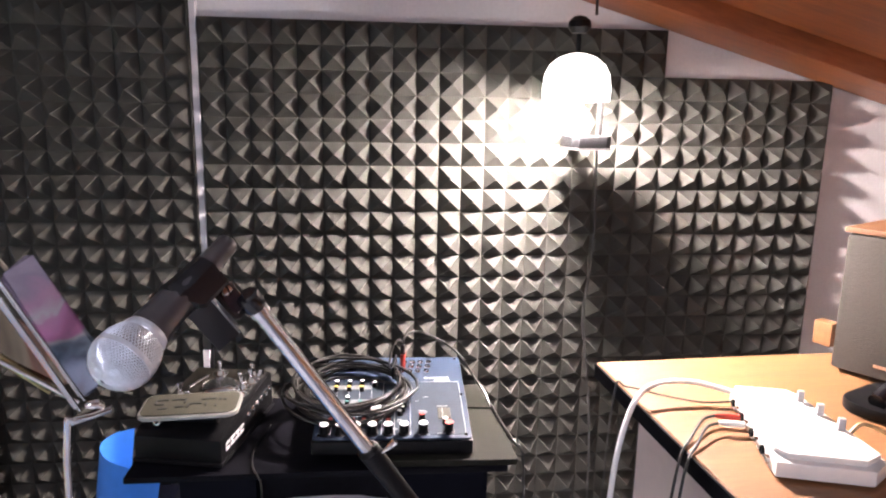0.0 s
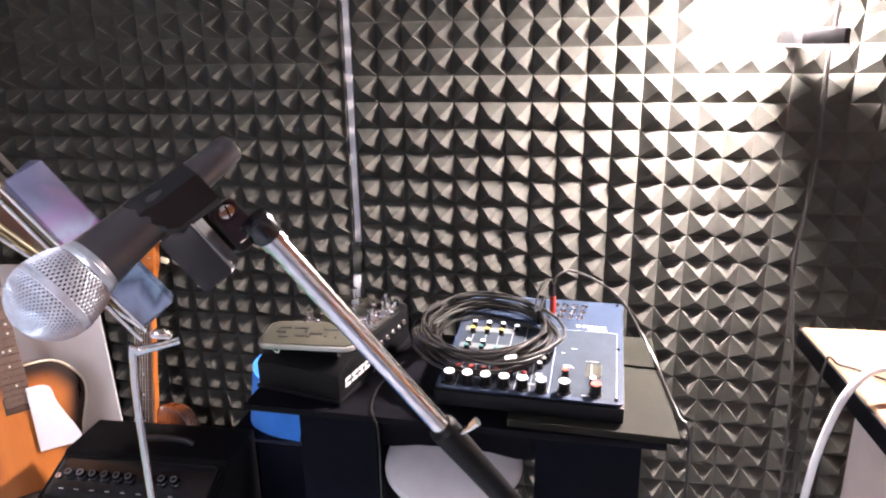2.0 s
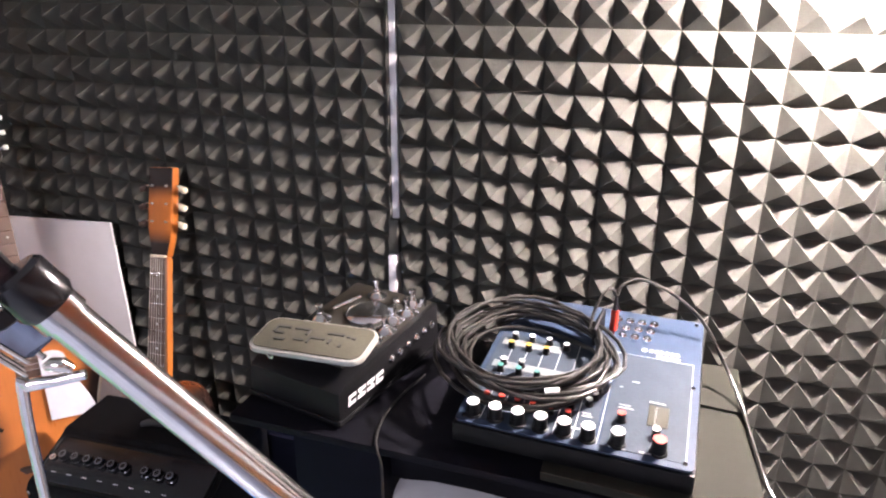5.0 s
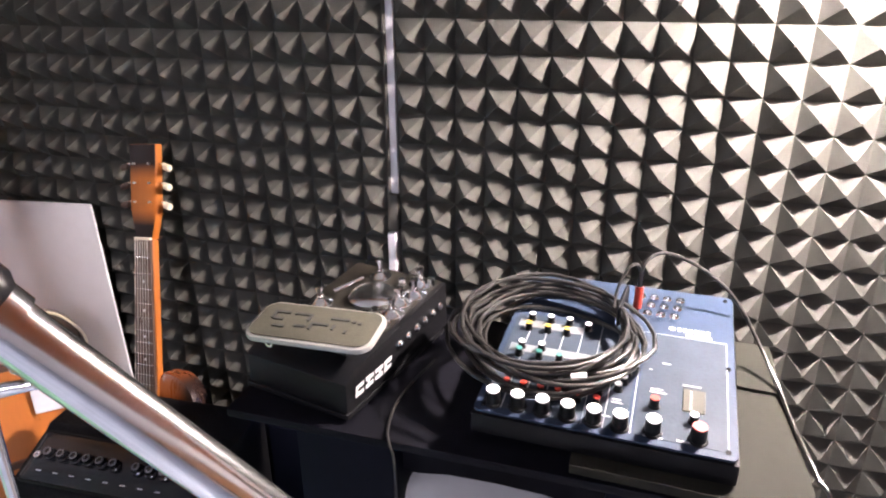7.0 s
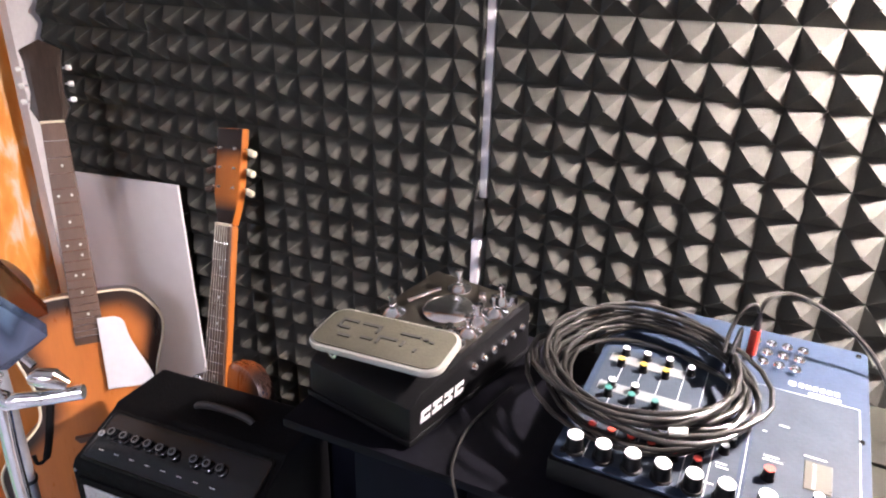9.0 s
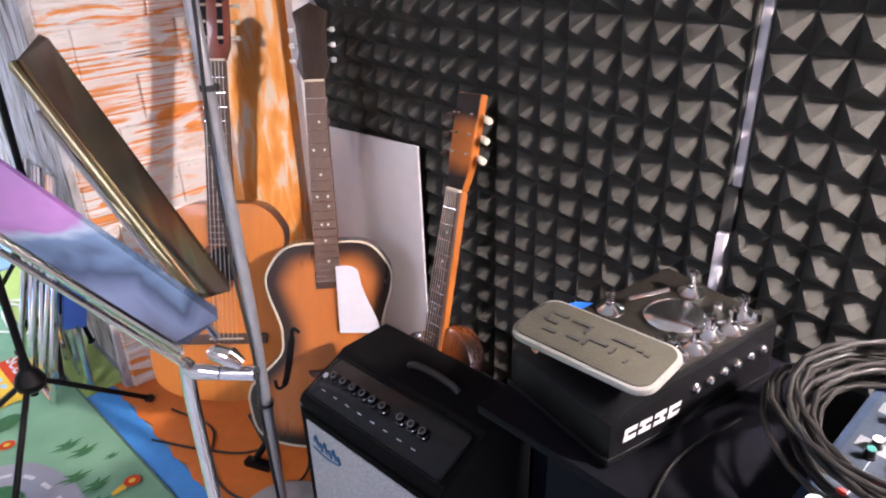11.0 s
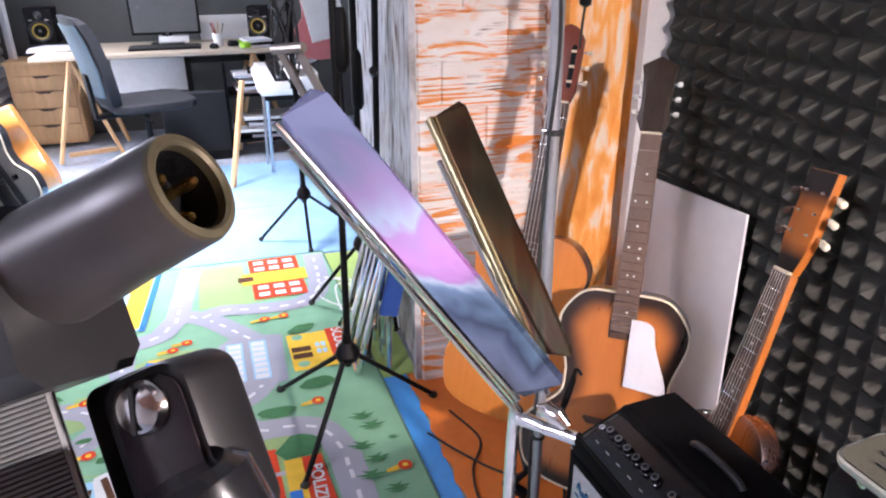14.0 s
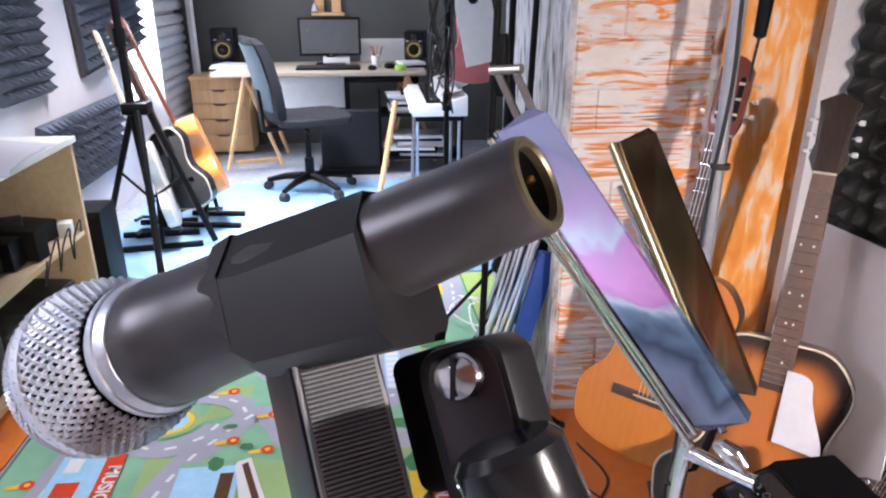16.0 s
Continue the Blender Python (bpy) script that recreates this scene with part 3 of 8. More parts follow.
# ---- black mixer table ----
TBL = pose(-0.56, 0.985, 0, 0, 0, -0.5)
tbl = thing("equipment_table", TBL, "low black laminate equipment table", "table")
part("tabletop", box(0.035, 0.69, 0.0, 0.315, 0.703, 0.715, 0.003), BLACK_LAM, tbl)
DARK_NAVY = mat("dark_navy_laminate", (0.0025, 0.003, 0.0065), 0.5, spec=0.06, var=0.2, scale=10, bump=0.1)
part("side_panel", box(0.12, 0.25, 0.02, 0.2, 0.0, 0.703, 0.002), DARK_NAVY, tbl, "dark box side below the top")
part("side_panel", box(0.5, 0.66, 0.04, 0.31, 0.0, 0.703, 0.002), DARK_NAVY, tbl, "dark box side below the top")
part("apron", box(0.25, 0.5, 0.05, 0.07, 0.63, 0.703, 0.002), BLACK_LAM, tbl)
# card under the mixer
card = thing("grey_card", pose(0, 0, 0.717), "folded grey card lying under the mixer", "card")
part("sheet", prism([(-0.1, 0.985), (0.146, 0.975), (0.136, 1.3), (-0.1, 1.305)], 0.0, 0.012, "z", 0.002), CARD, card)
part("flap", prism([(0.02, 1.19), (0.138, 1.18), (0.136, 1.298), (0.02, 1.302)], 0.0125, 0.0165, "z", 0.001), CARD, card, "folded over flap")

# ---- mixing desk ----
MIX = pose(-0.216, 1.008, 0.7305, 0, 0, -2.5)
mix = thing("audio_mixer", MIX, "compact blue-grey audio mixer with rows of knobs", "mixer")
W, D = 0.285, 0.31
part("case", prism([(0.0, 0.0), (0.0, 0.026), (D, 0.062), (D, 0.0)], 0.0, W, "x", 0.004), BLACK_PLASTIC, mix, "black plastic case")
tilt = math.degrees(math.atan2(0.036, D))
TOP = pose(0, 0, 0.0275, tilt, 0, 0)  # the panel's own plane: x to the right, y to the back
L = D / math.cos(radians(tilt))
panel = part("panel", prism(rounded(W - 0.004, L - 0.004, 0.008, 4, W / 2, L / 2), 0, 0.003, "z", 0.001), MIXER_BLUE, mix, "slate blue steel panel", m=TOP)
part("channel_field", box(0.01, 0.17, 0.012, 0.2, 0.0032, 0.0036), MIXER_GREY, panel, "grey printed field")
part("channel_field", box(0.178, W - 0.012, 0.012, 0.2, 0.0032, 0.0036), MIXER_GREY, panel, "grey printed field")
for x in (0.032, 0.054, 0.076, 0.099, 0.122, 0.145, 0.174, W - 0.012):
    part("printed_line", box(x, x + 0.0008, 0.012, 0.2, 0.0037, 0.004), WHITE_PRINT, panel)
part("printed_line", box(0.174, W - 0.012, 0.2, 0.2008, 0.0037, 0.004), WHITE_PRINT, panel)
part("printed_band", box(0.015, 0.115, 0.118, 0.133, 0.0037, 0.0041), BAND_GREY, panel, "white printed band")
part("printed_band", box(0.015, 0.10, 0.172, 0.187, 0.0037, 0.0041), BAND_GREY, panel, "white printed band")


def knob(x, y, cap, r=0.0062, h=0.017):
    k = part("knob", lathe([(0, 0.003), (r * 1.25, 0.003), (r * 1.15, 0.0055), (r, 0.006), (r * 0.9, h), (0, h)], 16), BLACK_PLASTIC, mix, m=TOP @ pose(x, y, 0))
    part("cap", lathe([(r * 0.9, 0), (r * 0.88, 0.0012), (0, 0.0014)], 16), cap, k, m=pose(0, 0, h))
    return k


for k in range(6):
    knob(0.022 + 0.0282 * k, 0.019, WHITE_PLASTIC, 0.0088, 0.022)
knob(0.197, 0.021, WHITE_PLASTIC, 0.0088, 0.022), knob(0.243, 0.022, RED_P, 0.0088, 0.022), knob(0.238, 0.048, WHITE_PLASTIC, 0.005, 0.014), knob(0.196, 0.062, RED_P, 0.0055, 0.015)
for k, (x, y, c) in enumerate(((0.09, 0.05, RED_P), (0.112, 0.048, RED_P), (0.134, 0.048, RED_P), (0.09, 0.066, WHITE_PLASTIC), (0.112, 0.066, TEAL_P), (0.134, 0.066, WHITE_PLASTIC), (0.134, 0.08, TEAL_P),
                               (0.16, 0.092, WHITE_PLASTIC), (0.163, 0.108, WHITE_PLASTIC), (0.155, 0.078, WHITE_PLASTIC), (0.03, 0.05, RED_P), (0.05, 0.05, RED_P), (0.07, 0.05, RED_P),
                               (0.03, 0.112, TEAL_P), (0.055, 0.112, TEAL_P), (0.08, 0.112, TEAL_P), (0.03, 0.127, WHITE_PLASTIC), (0.055, 0.128, WHITE_PLASTIC), (0.03, 0.168, YELLOW_P), (0.055, 0.168, YELLOW_P), (0.08, 0.168, YELLOW_P),
                               (0.03, 0.19, WHITE_PLASTIC), (0.055, 0.19, WHITE_PLASTIC), (0.08, 0.19, WHITE_PLASTIC), (0.105, 0.185, WHITE_PLASTIC))):
    knob(x, y, c, 0.0045, 0.013)
for r in range(3):
    for k in range(4):
        part("jack_socket", lathe([(0, 0.003), (0.0062, 0.003), (0.0062, 0.010), (0.0052, 0.0115), (0.0035, 0.0115), (0.0035, 0.004), (0, 0.004)], 14), PEDAL_CHROME, mix, m=TOP @ pose(0.158 + 0.017 * k + 0.003 * r, 0.236 + 0.02 * r, 0))
for k in range(3):
    part("combo_socket", lathe([(0, 0.003), (0.0125, 0.003), (0.0125, 0.006), (0.009, 0.006), (0.009, 0.003)], 20), BLACK_GLOSS, mix, m=TOP @ pose(0.025 + 0.03 * k, 0.265, 0))
meter = part("level_meter", box(0.226, 0.25, 0.062, 0.1, 0.0038, 0.0052, 0.0006, 1), mat("meter_window", (0.03, 0.028, 0.02), 0.3, var=0.1, scale=60, bump=0), mix, "dark level meter window", m=TOP)
for k in range(10):
    part("meter_mark", box(0.233, 0.236, 0.0645 + 0.0034 * k, 0.0655 + 0.0034 * k, 0.0053, 0.0056), WHITE_PRINT, meter)
for x, y in ((0.012, 0.012), (W - 0.012, 0.012), (W - 0.01, 0.15), (0.012, L - 0.012), (W - 0.012, L - 0.012)):
    part("screw", lathe([(0, 0.003), (0.0032, 0.003), (0.0026, 0.0048), (0, 0.005)], 10), BLACK_GLOSS, mix, m=TOP @ pose(x, y, 0))
# the maker's mark as plain shapes, and small print as bars
part("printed_mark", lathe([(0, 0), (0.0042, 0), (0.0042, 0.0004), (0, 0.0004)], 16), WHITE_PRINT, panel, m=pose(0.208, 0.217, 0.0033))
for k in range(6):
    part("printed_mark", prism([(0.2145 + 0.007 * k, 0.2135), (0.2195 + 0.007 * k, 0.2135), (0.2195 + 0.007 * k, 0.2205), (0.2145 + 0.007 * k, 0.2205)], 0.0033, 0.0037, "z"), WHITE_PRINT, panel)
part("printed_mark", box(0.225, 0.256, 0.2045, 0.2085, 0.0033, 0.0037), LIGHT_GREY, panel)
for x, y, w in ((0.19, 0.09, 0.014), (0.19, 0.085, 0.018), (0.186, 0.125, 0.004), (0.15, 0.06, 0.01), (0.15, 0.055, 0.012), (0.105, 0.09, 0.008), (0.125, 0.097, 0.01), (0.14, 0.03, 0.012), (0.188, 0.012, 0.02), (0.222, 0.014, 0.02), (0.225, 0.106, 0.02), (0.2, 0.14, 0.01)):
    part("small_print", box(x, x + w, y, y + 0.0018, 0.0038, 0.0041), WHITE_PRINT, panel)

# coiled black cable lying over the mixer
coil = thing("coiled_cable", pose(-0.15, 1.147, 0.79, 9, 0, -8), "loosely coiled black instrument cable on the mixer", "cable")
pts = []
for k in range(13 * 22):
    a = 2 * math.pi * k / 22
    turn = k / 22
    jx, jy = math.sin(turn * 1.9) * 0.013, math.cos(turn * 2.7) * 0.012
    rx, ry = 0.106 + 0.014 * math.sin(turn * 2.3 + 1), 0.094 + 0.014 * math.cos(turn * 3.1)
    pts.append((rx * math.cos(a) + jx, ry * math.sin(a) + jy, -0.016 + 0.003 * turn + 0.0085 * math.sin(a * 0.5 + turn * 2.0) + (0.006 if math.sin(a) < 0 else -0.002)))
CABLE = mat("cable_sheath", (0.013, 0.012, 0.011), 0.33, var=0.2, scale=40, bump=0.1)
part("cable_loop", tube(pts, 0.0028, 8), CABLE, coil)
part("tape", tube([(0.052, -0.085, 0.018), (0.068, -0.078, 0.018)], 0.0045, 10), WHITE_PLASTIC, coil, "white tape band")
part("cable_tie", box(0.075, 0.08, 0.045, 0.1, 0.0, 0.03, 0.002, 1), BLACK_PLASTIC, coil)
lead = thing("instrument_cable", pose(-0.045, 1.235, 0.80), "black lead with a red ringed jack plug rising from the mixer", "cable")
part("plug", tube([(0.0, 0.0, 0.0), (0.0, 0.003, 0.03)], 0.0055, 12), RED_P, lead, "red ringed plug")
part("tip", tube([(0.0, 0.003, 0.03), (0.0, 0.005, 0.052)], [0.0045, 0.0025], 12), BLACK_GLOSS, lead)
part("wire", tube(smooth_path([(0.0, 0.005, 0.05), (0.006, 0.012, 0.066), (0.03, 0.03, 0.07), (0.075, 0.04, 0.05), (0.12, 0.03, 0.018), (0.155, 0.0, -0.03), (0.175, -0.04, -0.058), (0.182, -0.075, -0.066), (0.186, -0.12, -0.068), (0.195, -0.2, -0.068), (0.21, -0.22, -0.1), (0.215, -0.215, -0.3)], 6), 0.0026, 7), CABLE, lead)
part("wire", tube(smooth_path([(0.0, 0.005, 0.05), (-0.006, 0.0, 0.062), (-0.016, -0.01, 0.06), (-0.026, -0.025, 0.04), (-0.03, -0.05, 0.02)], 6), 0.0022, 7), CABLE, lead)

# ---- guitar effects pedal ----
PED = pose(-0.366, 1.002, 0.7185, 0, 0, -12.0)
ped = thing("effects_pedal", PED, "black guitar effects pedal with a cream rocker treadle", "effects pedal")
part("body", prism([(0.0, 0.0), (0.0, 0.048), (0.02, 0.06), (0.25, 0.078), (0.255, 0.0)], -0.158, 0.0, "x", 0.006, m=None), BLACK_PLASTIC, ped)
part("skirt", prism([(-0.003, 0.0), (-0.003, 0.008), (0.258, 0.008), (0.258, 0.0)], -0.16, 0.002, "x", 0.003), BLACK_PLASTIC, ped)
tr = part("treadle", prism(rounded(0.17, 0.078, 0.02, 6), -0.002, 0.006, "z", 0.003), PEDAL_CREAM, ped, "cream metal rocker treadle", m=pose(-0.066, 0.034, 0.092, 7, -2.0, 11.5))
part("grip_mat", prism(rounded(0.161, 0.069, 0.0165, 6), 0.006, 0.0075, "z", 0.0005), PEDAL_RUBBER, tr, "olive grey rubber grip")
for x0, x1, y0, y1 in ((-0.072, -0.05, 0.012, 0.016), (-0.076, -0.072, 0.0, 0.016), (-0.072, -0.055, -0.002, 0.002), (-0.042, -0.012, 0.012, 0.016), (-0.016, -0.012, 0.002, 0.012), (-0.03, -0.012, -0.012, -0.008), (-0.006, 0.022, -0.004, 0.0),
                       (-0.006, -0.002, -0.014, -0.004), (0.02, 0.05, 0.01, 0.014), (0.03, 0.034, -0.01, 0.0), (0.056, 0.062, 0.008, 0.012), (0.066, 0.072, 0.006, 0.01), (-0.064, -0.045, -0.016, -0.012), (0.052, 0.056, -0.014, -0.008)):
    part("tread_bar", box(x0 * 0.82, x1 * 0.82, y0, y1, 0.0076, 0.009), DARK_RUBBER, tr)
part("hinge", tube([(-0.14, 0.04, 0.072), (-0.02, 0.04, 0.072)], 0.01, 12), BLACK_PLASTIC, ped)
part("eyelet", lathe([(0.004, -0.002), (0.007, -0.002), (0.007, 0.002), (0.004, 0.002), (0.004, -0.002)], 12), PEDAL_CHROME, ped, m=pose(-0.11, -0.004, 0.08, 90, 0, 0))
part("deck_plate", prism([(0.1, 0.0664), (0.1, 0.0676), (0.246, 0.079), (0.246, 0.0776)], -0.152, -0.008, "x", 0.0004), mat("bronzed_plate", (0.016, 0.014, 0.011), 0.45, 0.1, spec=0.2, var=0.15, scale=40, bump=0.08), ped, "dark bronze coloured top plate")
LIE = math.degrees(math.atan(0.0783))


def on_deck(x, y):
    return pose(x, y, 0.0596 + 0.0783 * y, LIE, 0, 0)


part("display_dome", lathe([(0.034, 0), (0.034, 0.004), (0.03, 0.0075), (0.02, 0.0105), (0.009, 0.012), (0, 0.0123)], 32), PEDAL_CHROME, ped, "shiny round display dome", m=on_deck(-0.074, 0.168))
for x, y, h in ((-0.096, 0.222, 0.03), (-0.132, 0.125, 0.026), (-0.028, 0.112, 0.022), (-0.024, 0.142, 0.024), (-0.03, 0.172, 0.024), (-0.022, 0.198, 0.026), (-0.03, 0.226, 0.026)):
    sw_ = part("foot_switch", lathe([(0, 0), (0.0165, 0), (0.0165, 0.0015), (0.012, 0.003), (0.0075, 0.0065), (0.0055, 0.008), (0.0055, 0.012), (0, 0.012)], 20), PEDAL_CHROME, ped, "chrome foot switch on a wide washer", m=on_deck(x, y))
    part("plunger", lathe([(0.0042, 0.011), (0.0042, h * 0.86), (0.0058, h * 0.88), (0.0056, h), (0.003, h + 0.001), (0, h + 0.001)], 14), PEDAL_CHROME, sw_)
for x, y, h in ((-0.05, 0.115, 0.012), (-0.052, 0.212, 0.012), (-0.046, 0.132, 0.01), (-0.014, 0.23, 0.012)):
    part("control_knob", lathe([(0, 0), (0.006, 0), (0.006, 0.003), (0.005, h), (0, h)], 14), PEDAL_CHROME, ped, m=on_deck(x, y))
for k in range(3):
    part("printed_mark", box(0.0, 0.008, 0.012 * 0, 0.012, 0.0009, 0.0014), LIGHT_GREY, ped, m=on_deck(-0.064 - 0.011 * k, 0.104))
part("side_rail", tube([on_deck(-0.128, 0.15) @ Vector((0, 0, 0.006)), on_deck(-0.112, 0.2) @ Vector((0, 0, 0.006))], 0.0032, 8), PEDAL_CHROME, ped, "short bright bar")
for k in range(6):
    part("side_jack", lathe([(0, 0), (0.0062, 0), (0.0062, 0.002), (0.0048, 0.004), (0.0032, 0.004), (0.0032, 0.0005), (0, 0.0005)], 14), PEDAL_CHROME, ped, m=pose(0.0, 0.118 + 0.022 * k, 0.044 + 0.001 * k, 0, 90, 0))
for k in range(3):
    part("printed_mark", box(-0.12 + 0.02 * k, -0.105 + 0.02 * k, 0.098, 0.1, 0.0665, 0.0672), WHITE_PRINT, ped)
# the maker's mark on the side as plain white blocks
for k in range(4):
    y = 0.018 + 0.021 * k
    part("printed_mark", prism([(y, 0.031), (y + 0.017, 0.031), (y + 0.0176, 0.0365), (y + 0.0006, 0.0365)], 0.0003, 0.0008, "x"), WHITE_PRINT, ped)
    part("printed_mark", prism([(y - 0.0012, 0.021), (y + 0.0158, 0.021), (y + 0.0164, 0.0265), (y - 0.0006, 0.0265)], 0.0003, 0.0008, "x"), WHITE_PRINT, ped)
    part("printed_mark", prism([(y + 0.004 * (k % 3), 0.0265), (y + 0.0045 + 0.004 * (k % 3), 0.0265), (y + 0.005 + 0.004 * (k % 3), 0.031), (y + 0.0005 + 0.004 * (k % 3), 0.031)], 0.0003, 0.0008, "x"), WHITE_PRINT, ped)

solo("table_cable", tube(smooth_path([(-0.305, 1.16, 0.7185), (-0.318, 1.1, 0.7182), (-0.322, 1.05, 0.7182), (-0.314, 1.0, 0.7185), (-0.303, 0.976, 0.716), (-0.296, 0.972, 0.69), (-0.297, 0.974, 0.58), (-0.3, 0.98, 0.3), (-0.3, 0.99, 0.004)], 6), 0.0016, 7), CABLE, None, "thin dark cable hanging over the table edge", "cable")

# blue curled plastic sheet between the amplifier and the table
solo("black_crate", box(-0.765, -0.575, 1.305, 1.475, 0.0, 0.42, 0.006), DARK_NAVY, None, "plain black crate standing behind the amplifier", "crate")
sheet_line = smooth_path([(-0.69, 1.462, 0), (-0.735, 1.45, 0), (-0.75, 1.41, 0), (-0.72, 1.36, 0), (-0.66, 1.33, 0), (-0.59, 1.318, 0)], 5)
bs = bmesh.new()
rows = [[bs.verts.new((p.x + 0.02 * h, p.y, 0.421 + (0.155 - 0.0016 * k) * h)) for h in (0.0, 0.33, 0.66, 1.0)] for k, p in enumerate(sheet_line)]
for a, b in zip(rows, rows[1:]):
    for k in range(3):
        bs.faces.new((a[k], a[k + 1], b[k + 1], b[k]))
solo("blue_sheet", bs, BLUE_SHEET, None, "curled blue plastic sheet standing on the black crate", "sheet")

# ---- microphone on its boom ----
def along(origin, ax, side=Vector((0.728, -0.607, 0.32))):
    """Axes with z along ax and x as near as can be to side."""
    ax = ax.normalized()
    side = (side - ax * side.dot(ax)).normalized()
    m = Matrix((side, ax.cross(side), ax)).transposed().to_4x4()
    m.translation = origin
    return m


MICM = along(Vector((-0.2915, 0.3956, 1.1432)), Vector((0.0588, 0.1089, 0.0682))) @ Matrix.Diagonal((1.0, 1.0, 0.97, 1.0))
mic = thing("microphone", MICM, "dark grey handheld vocal microphone with a silver wire grille", "microphone")
R = 0.0234


def ball_pt(u, v, r):
    """u turns round the axis, v runs from the pole (0) to the ring (1)."""
    a, t = 2 * math.pi * u, radians(6 + 122 * v)
    return Vector((r * math.sin(t) * math.cos(a), r * math.sin(t) * math.sin(a), -r * math.cos(t) * (1.0 if t < math.pi / 2 else 1.4)))


gr = bmesh.new()
NU, NV = 54, 30
for j in range(NV):
    for i in range(NU):
        for di in (0, 1):
            # over and under weave: each strand steps in and out by turns
            u0, u1 = (i + 0.5 * (j % 2)) / NU, (i + 0.5 * (j % 2) + (0.5 if di else -0.5)) / NU
            lift = 0.00045 if di else -0.00015
            tube([ball_pt(u0, j / NV, R), ball_pt((u0 + u1) / 2, (j + 0.5) / NV, R + lift), ball_pt(u1, (j + 1) / NV, R)], 0.00068, 4, gr, caps=False)
grille = part("grille", gr, MESH_METAL, mic, "silver woven wire ball grille")
part("foam_liner", lathe([(0, -R * 0.965)] + [(R * 0.965 * math.sin(radians(a)), -R * 0.965 * math.cos(radians(a)) * (1.0 if a < 90 else 1.4)) for a in range(10, 136, 9)] + [(0, 0.027)], 28), mat("liner_foam", (0.015, 0.015, 0.02), 0.9, bump=0.4), grille)
part("equator_band", lathe([(R * 1.005, -0.0026), (R * 1.035, -0.002), (R * 1.035, 0.002), (R * 1.005, 0.0026)], 48), MESH_METAL, grille, "plain silver band")
part("collar_ring", lathe([(0.0162, 0.0208), (0.0178, 0.0211), (0.0183, 0.0222), (0.0183, 0.0248), (0.0178, 0.0252), (0.0176, 0.0268), (0.017, 0.0285), (0.015, 0.0295)], 48), MESH_METAL, mic, "bright collar ring")
HANDLE = [(0.0196, 0.0275), (0.0199, 0.029), (0.0197, 0.036), (0.0191, 0.0375), (0.0182, 0.05), (0.0165, 0.075), (0.0136, 0.1), (0.0118, 0.125), (0.0113, 0.1375), (0.0108, 0.1385), (0.0095, 0.1385), (0.0093, 0.1375), (0.0093, 0.126), (0, 0.126)]
part("handle", lathe([(a * 0.84, b * 1.02) for a, b in HANDLE], 48), MIC_PAINT, mic, "dark grey painted handle")
part("socket_liner", lathe([(0.0077, 0.1405), (0.0072, 0.139), (0.0072, 0.1325), (0, 0.1325)], 32), BLACK_PLASTIC, mic, "black socket lining")
part("socket_rim", lathe([(0.0071, 0.1395), (0.0072, 0.1412), (0.0078, 0.1418), (0.009, 0.1416), (0.0093, 0.1408)], 40), mat("bronzed_rim", (0.11, 0.095, 0.06), 0.38, 0.6, var=0.15, scale=80, bump=0.03), mic, "olive bronze rim of the socket")
for k in range(3):
    a = radians(90 + 120 * k)
    part("contact_pin", tube([(0.0042 * math.cos(a), 0.0042 * math.sin(a), 0.132), (0.0042 * math.cos(a), 0.0042 * math.sin(a), 0.1385), (0.0042 * math.cos(a), 0.0042 * math.sin(a), 0.1394)], [0.0011, 0.0011, 0.0006], 8), GOLD, mic)


def loft(sections, bm=None):
    """Skins closed outlines of equal length, each a list of points."""
    bm = bm or bmesh.new()
    rings = [[bm.verts.new(p) for p in s] for s in sections]
    n = len(rings[0])
    for a, b in zip(rings, rings[1:]):
        for k in range(n):
            bm.faces.new((a[k], a[(k + 1) % n], b[(k + 1) % n], b[k]))
    bm.faces.new(rings[0][::-1]), bm.faces.new(rings[-1])
    return bm


def clip_ring(z, x1, y0, y1, c):
    return [Vector(p + (z,)) for p in ((-x1 + c, y0), (x1 - c, y0), (x1, y0 + c * 1.4), (x1, y1 - 0.004), (x1 - 0.004, y1), (-x1 + 0.004, y1), (-x1, y1 - 0.004), (-x1, y0 + c * 1.4))]


CLIPM = along(Vector((-0.2995, 0.3955, 1.1435)), Vector((0.44, 0.764, 0.478))) @ Matrix.Diagonal((0.84, 0.88, 1.03, 1.0))
HUG = CLIPM.inverted() @ MICM @ pose(0, 0, 0.009) @ Matrix.Diagonal((0.86, 0.88, 0.99, 1.0))  # the sleeve follows the handle
SWIVEL = Matrix.Translation(CLIPM.inverted().to_3x3() @ Vector((-0.0083, 0.0028, -0.004)))
clip = thing("microphone_clip", CLIPM, "black plastic microphone clip with a ribbed stem", "microphone clip")
bm = loft([clip_ring(0.060, 0.0166, -0.0165, 0.0166, 0.008), clip_ring(0.066, 0.0165, -0.016, 0.021, 0.0085), clip_ring(0.099, 0.0144, -0.0129, 0.0235, 0.0075)])
bmesh.ops.bevel(bm, geom=[e for e in bm.edges if e.calc_face_angle(0) > 0.5], offset=0.0009, segments=2, affect="EDGES")
part("sleeve", bm, CLIP_PLASTIC, clip, m=HUG)
part("nose", loft([clip_ring(0.0535, 0.0163, -0.0165, 0.004, 0.0078), clip_ring(0.0605, 0.0167, -0.0171, 0.015, 0.0078)]), CLIP_PLASTIC, clip, m=HUG)
SM = pose(0.004, 0, 0.077, 0, -55, 0)
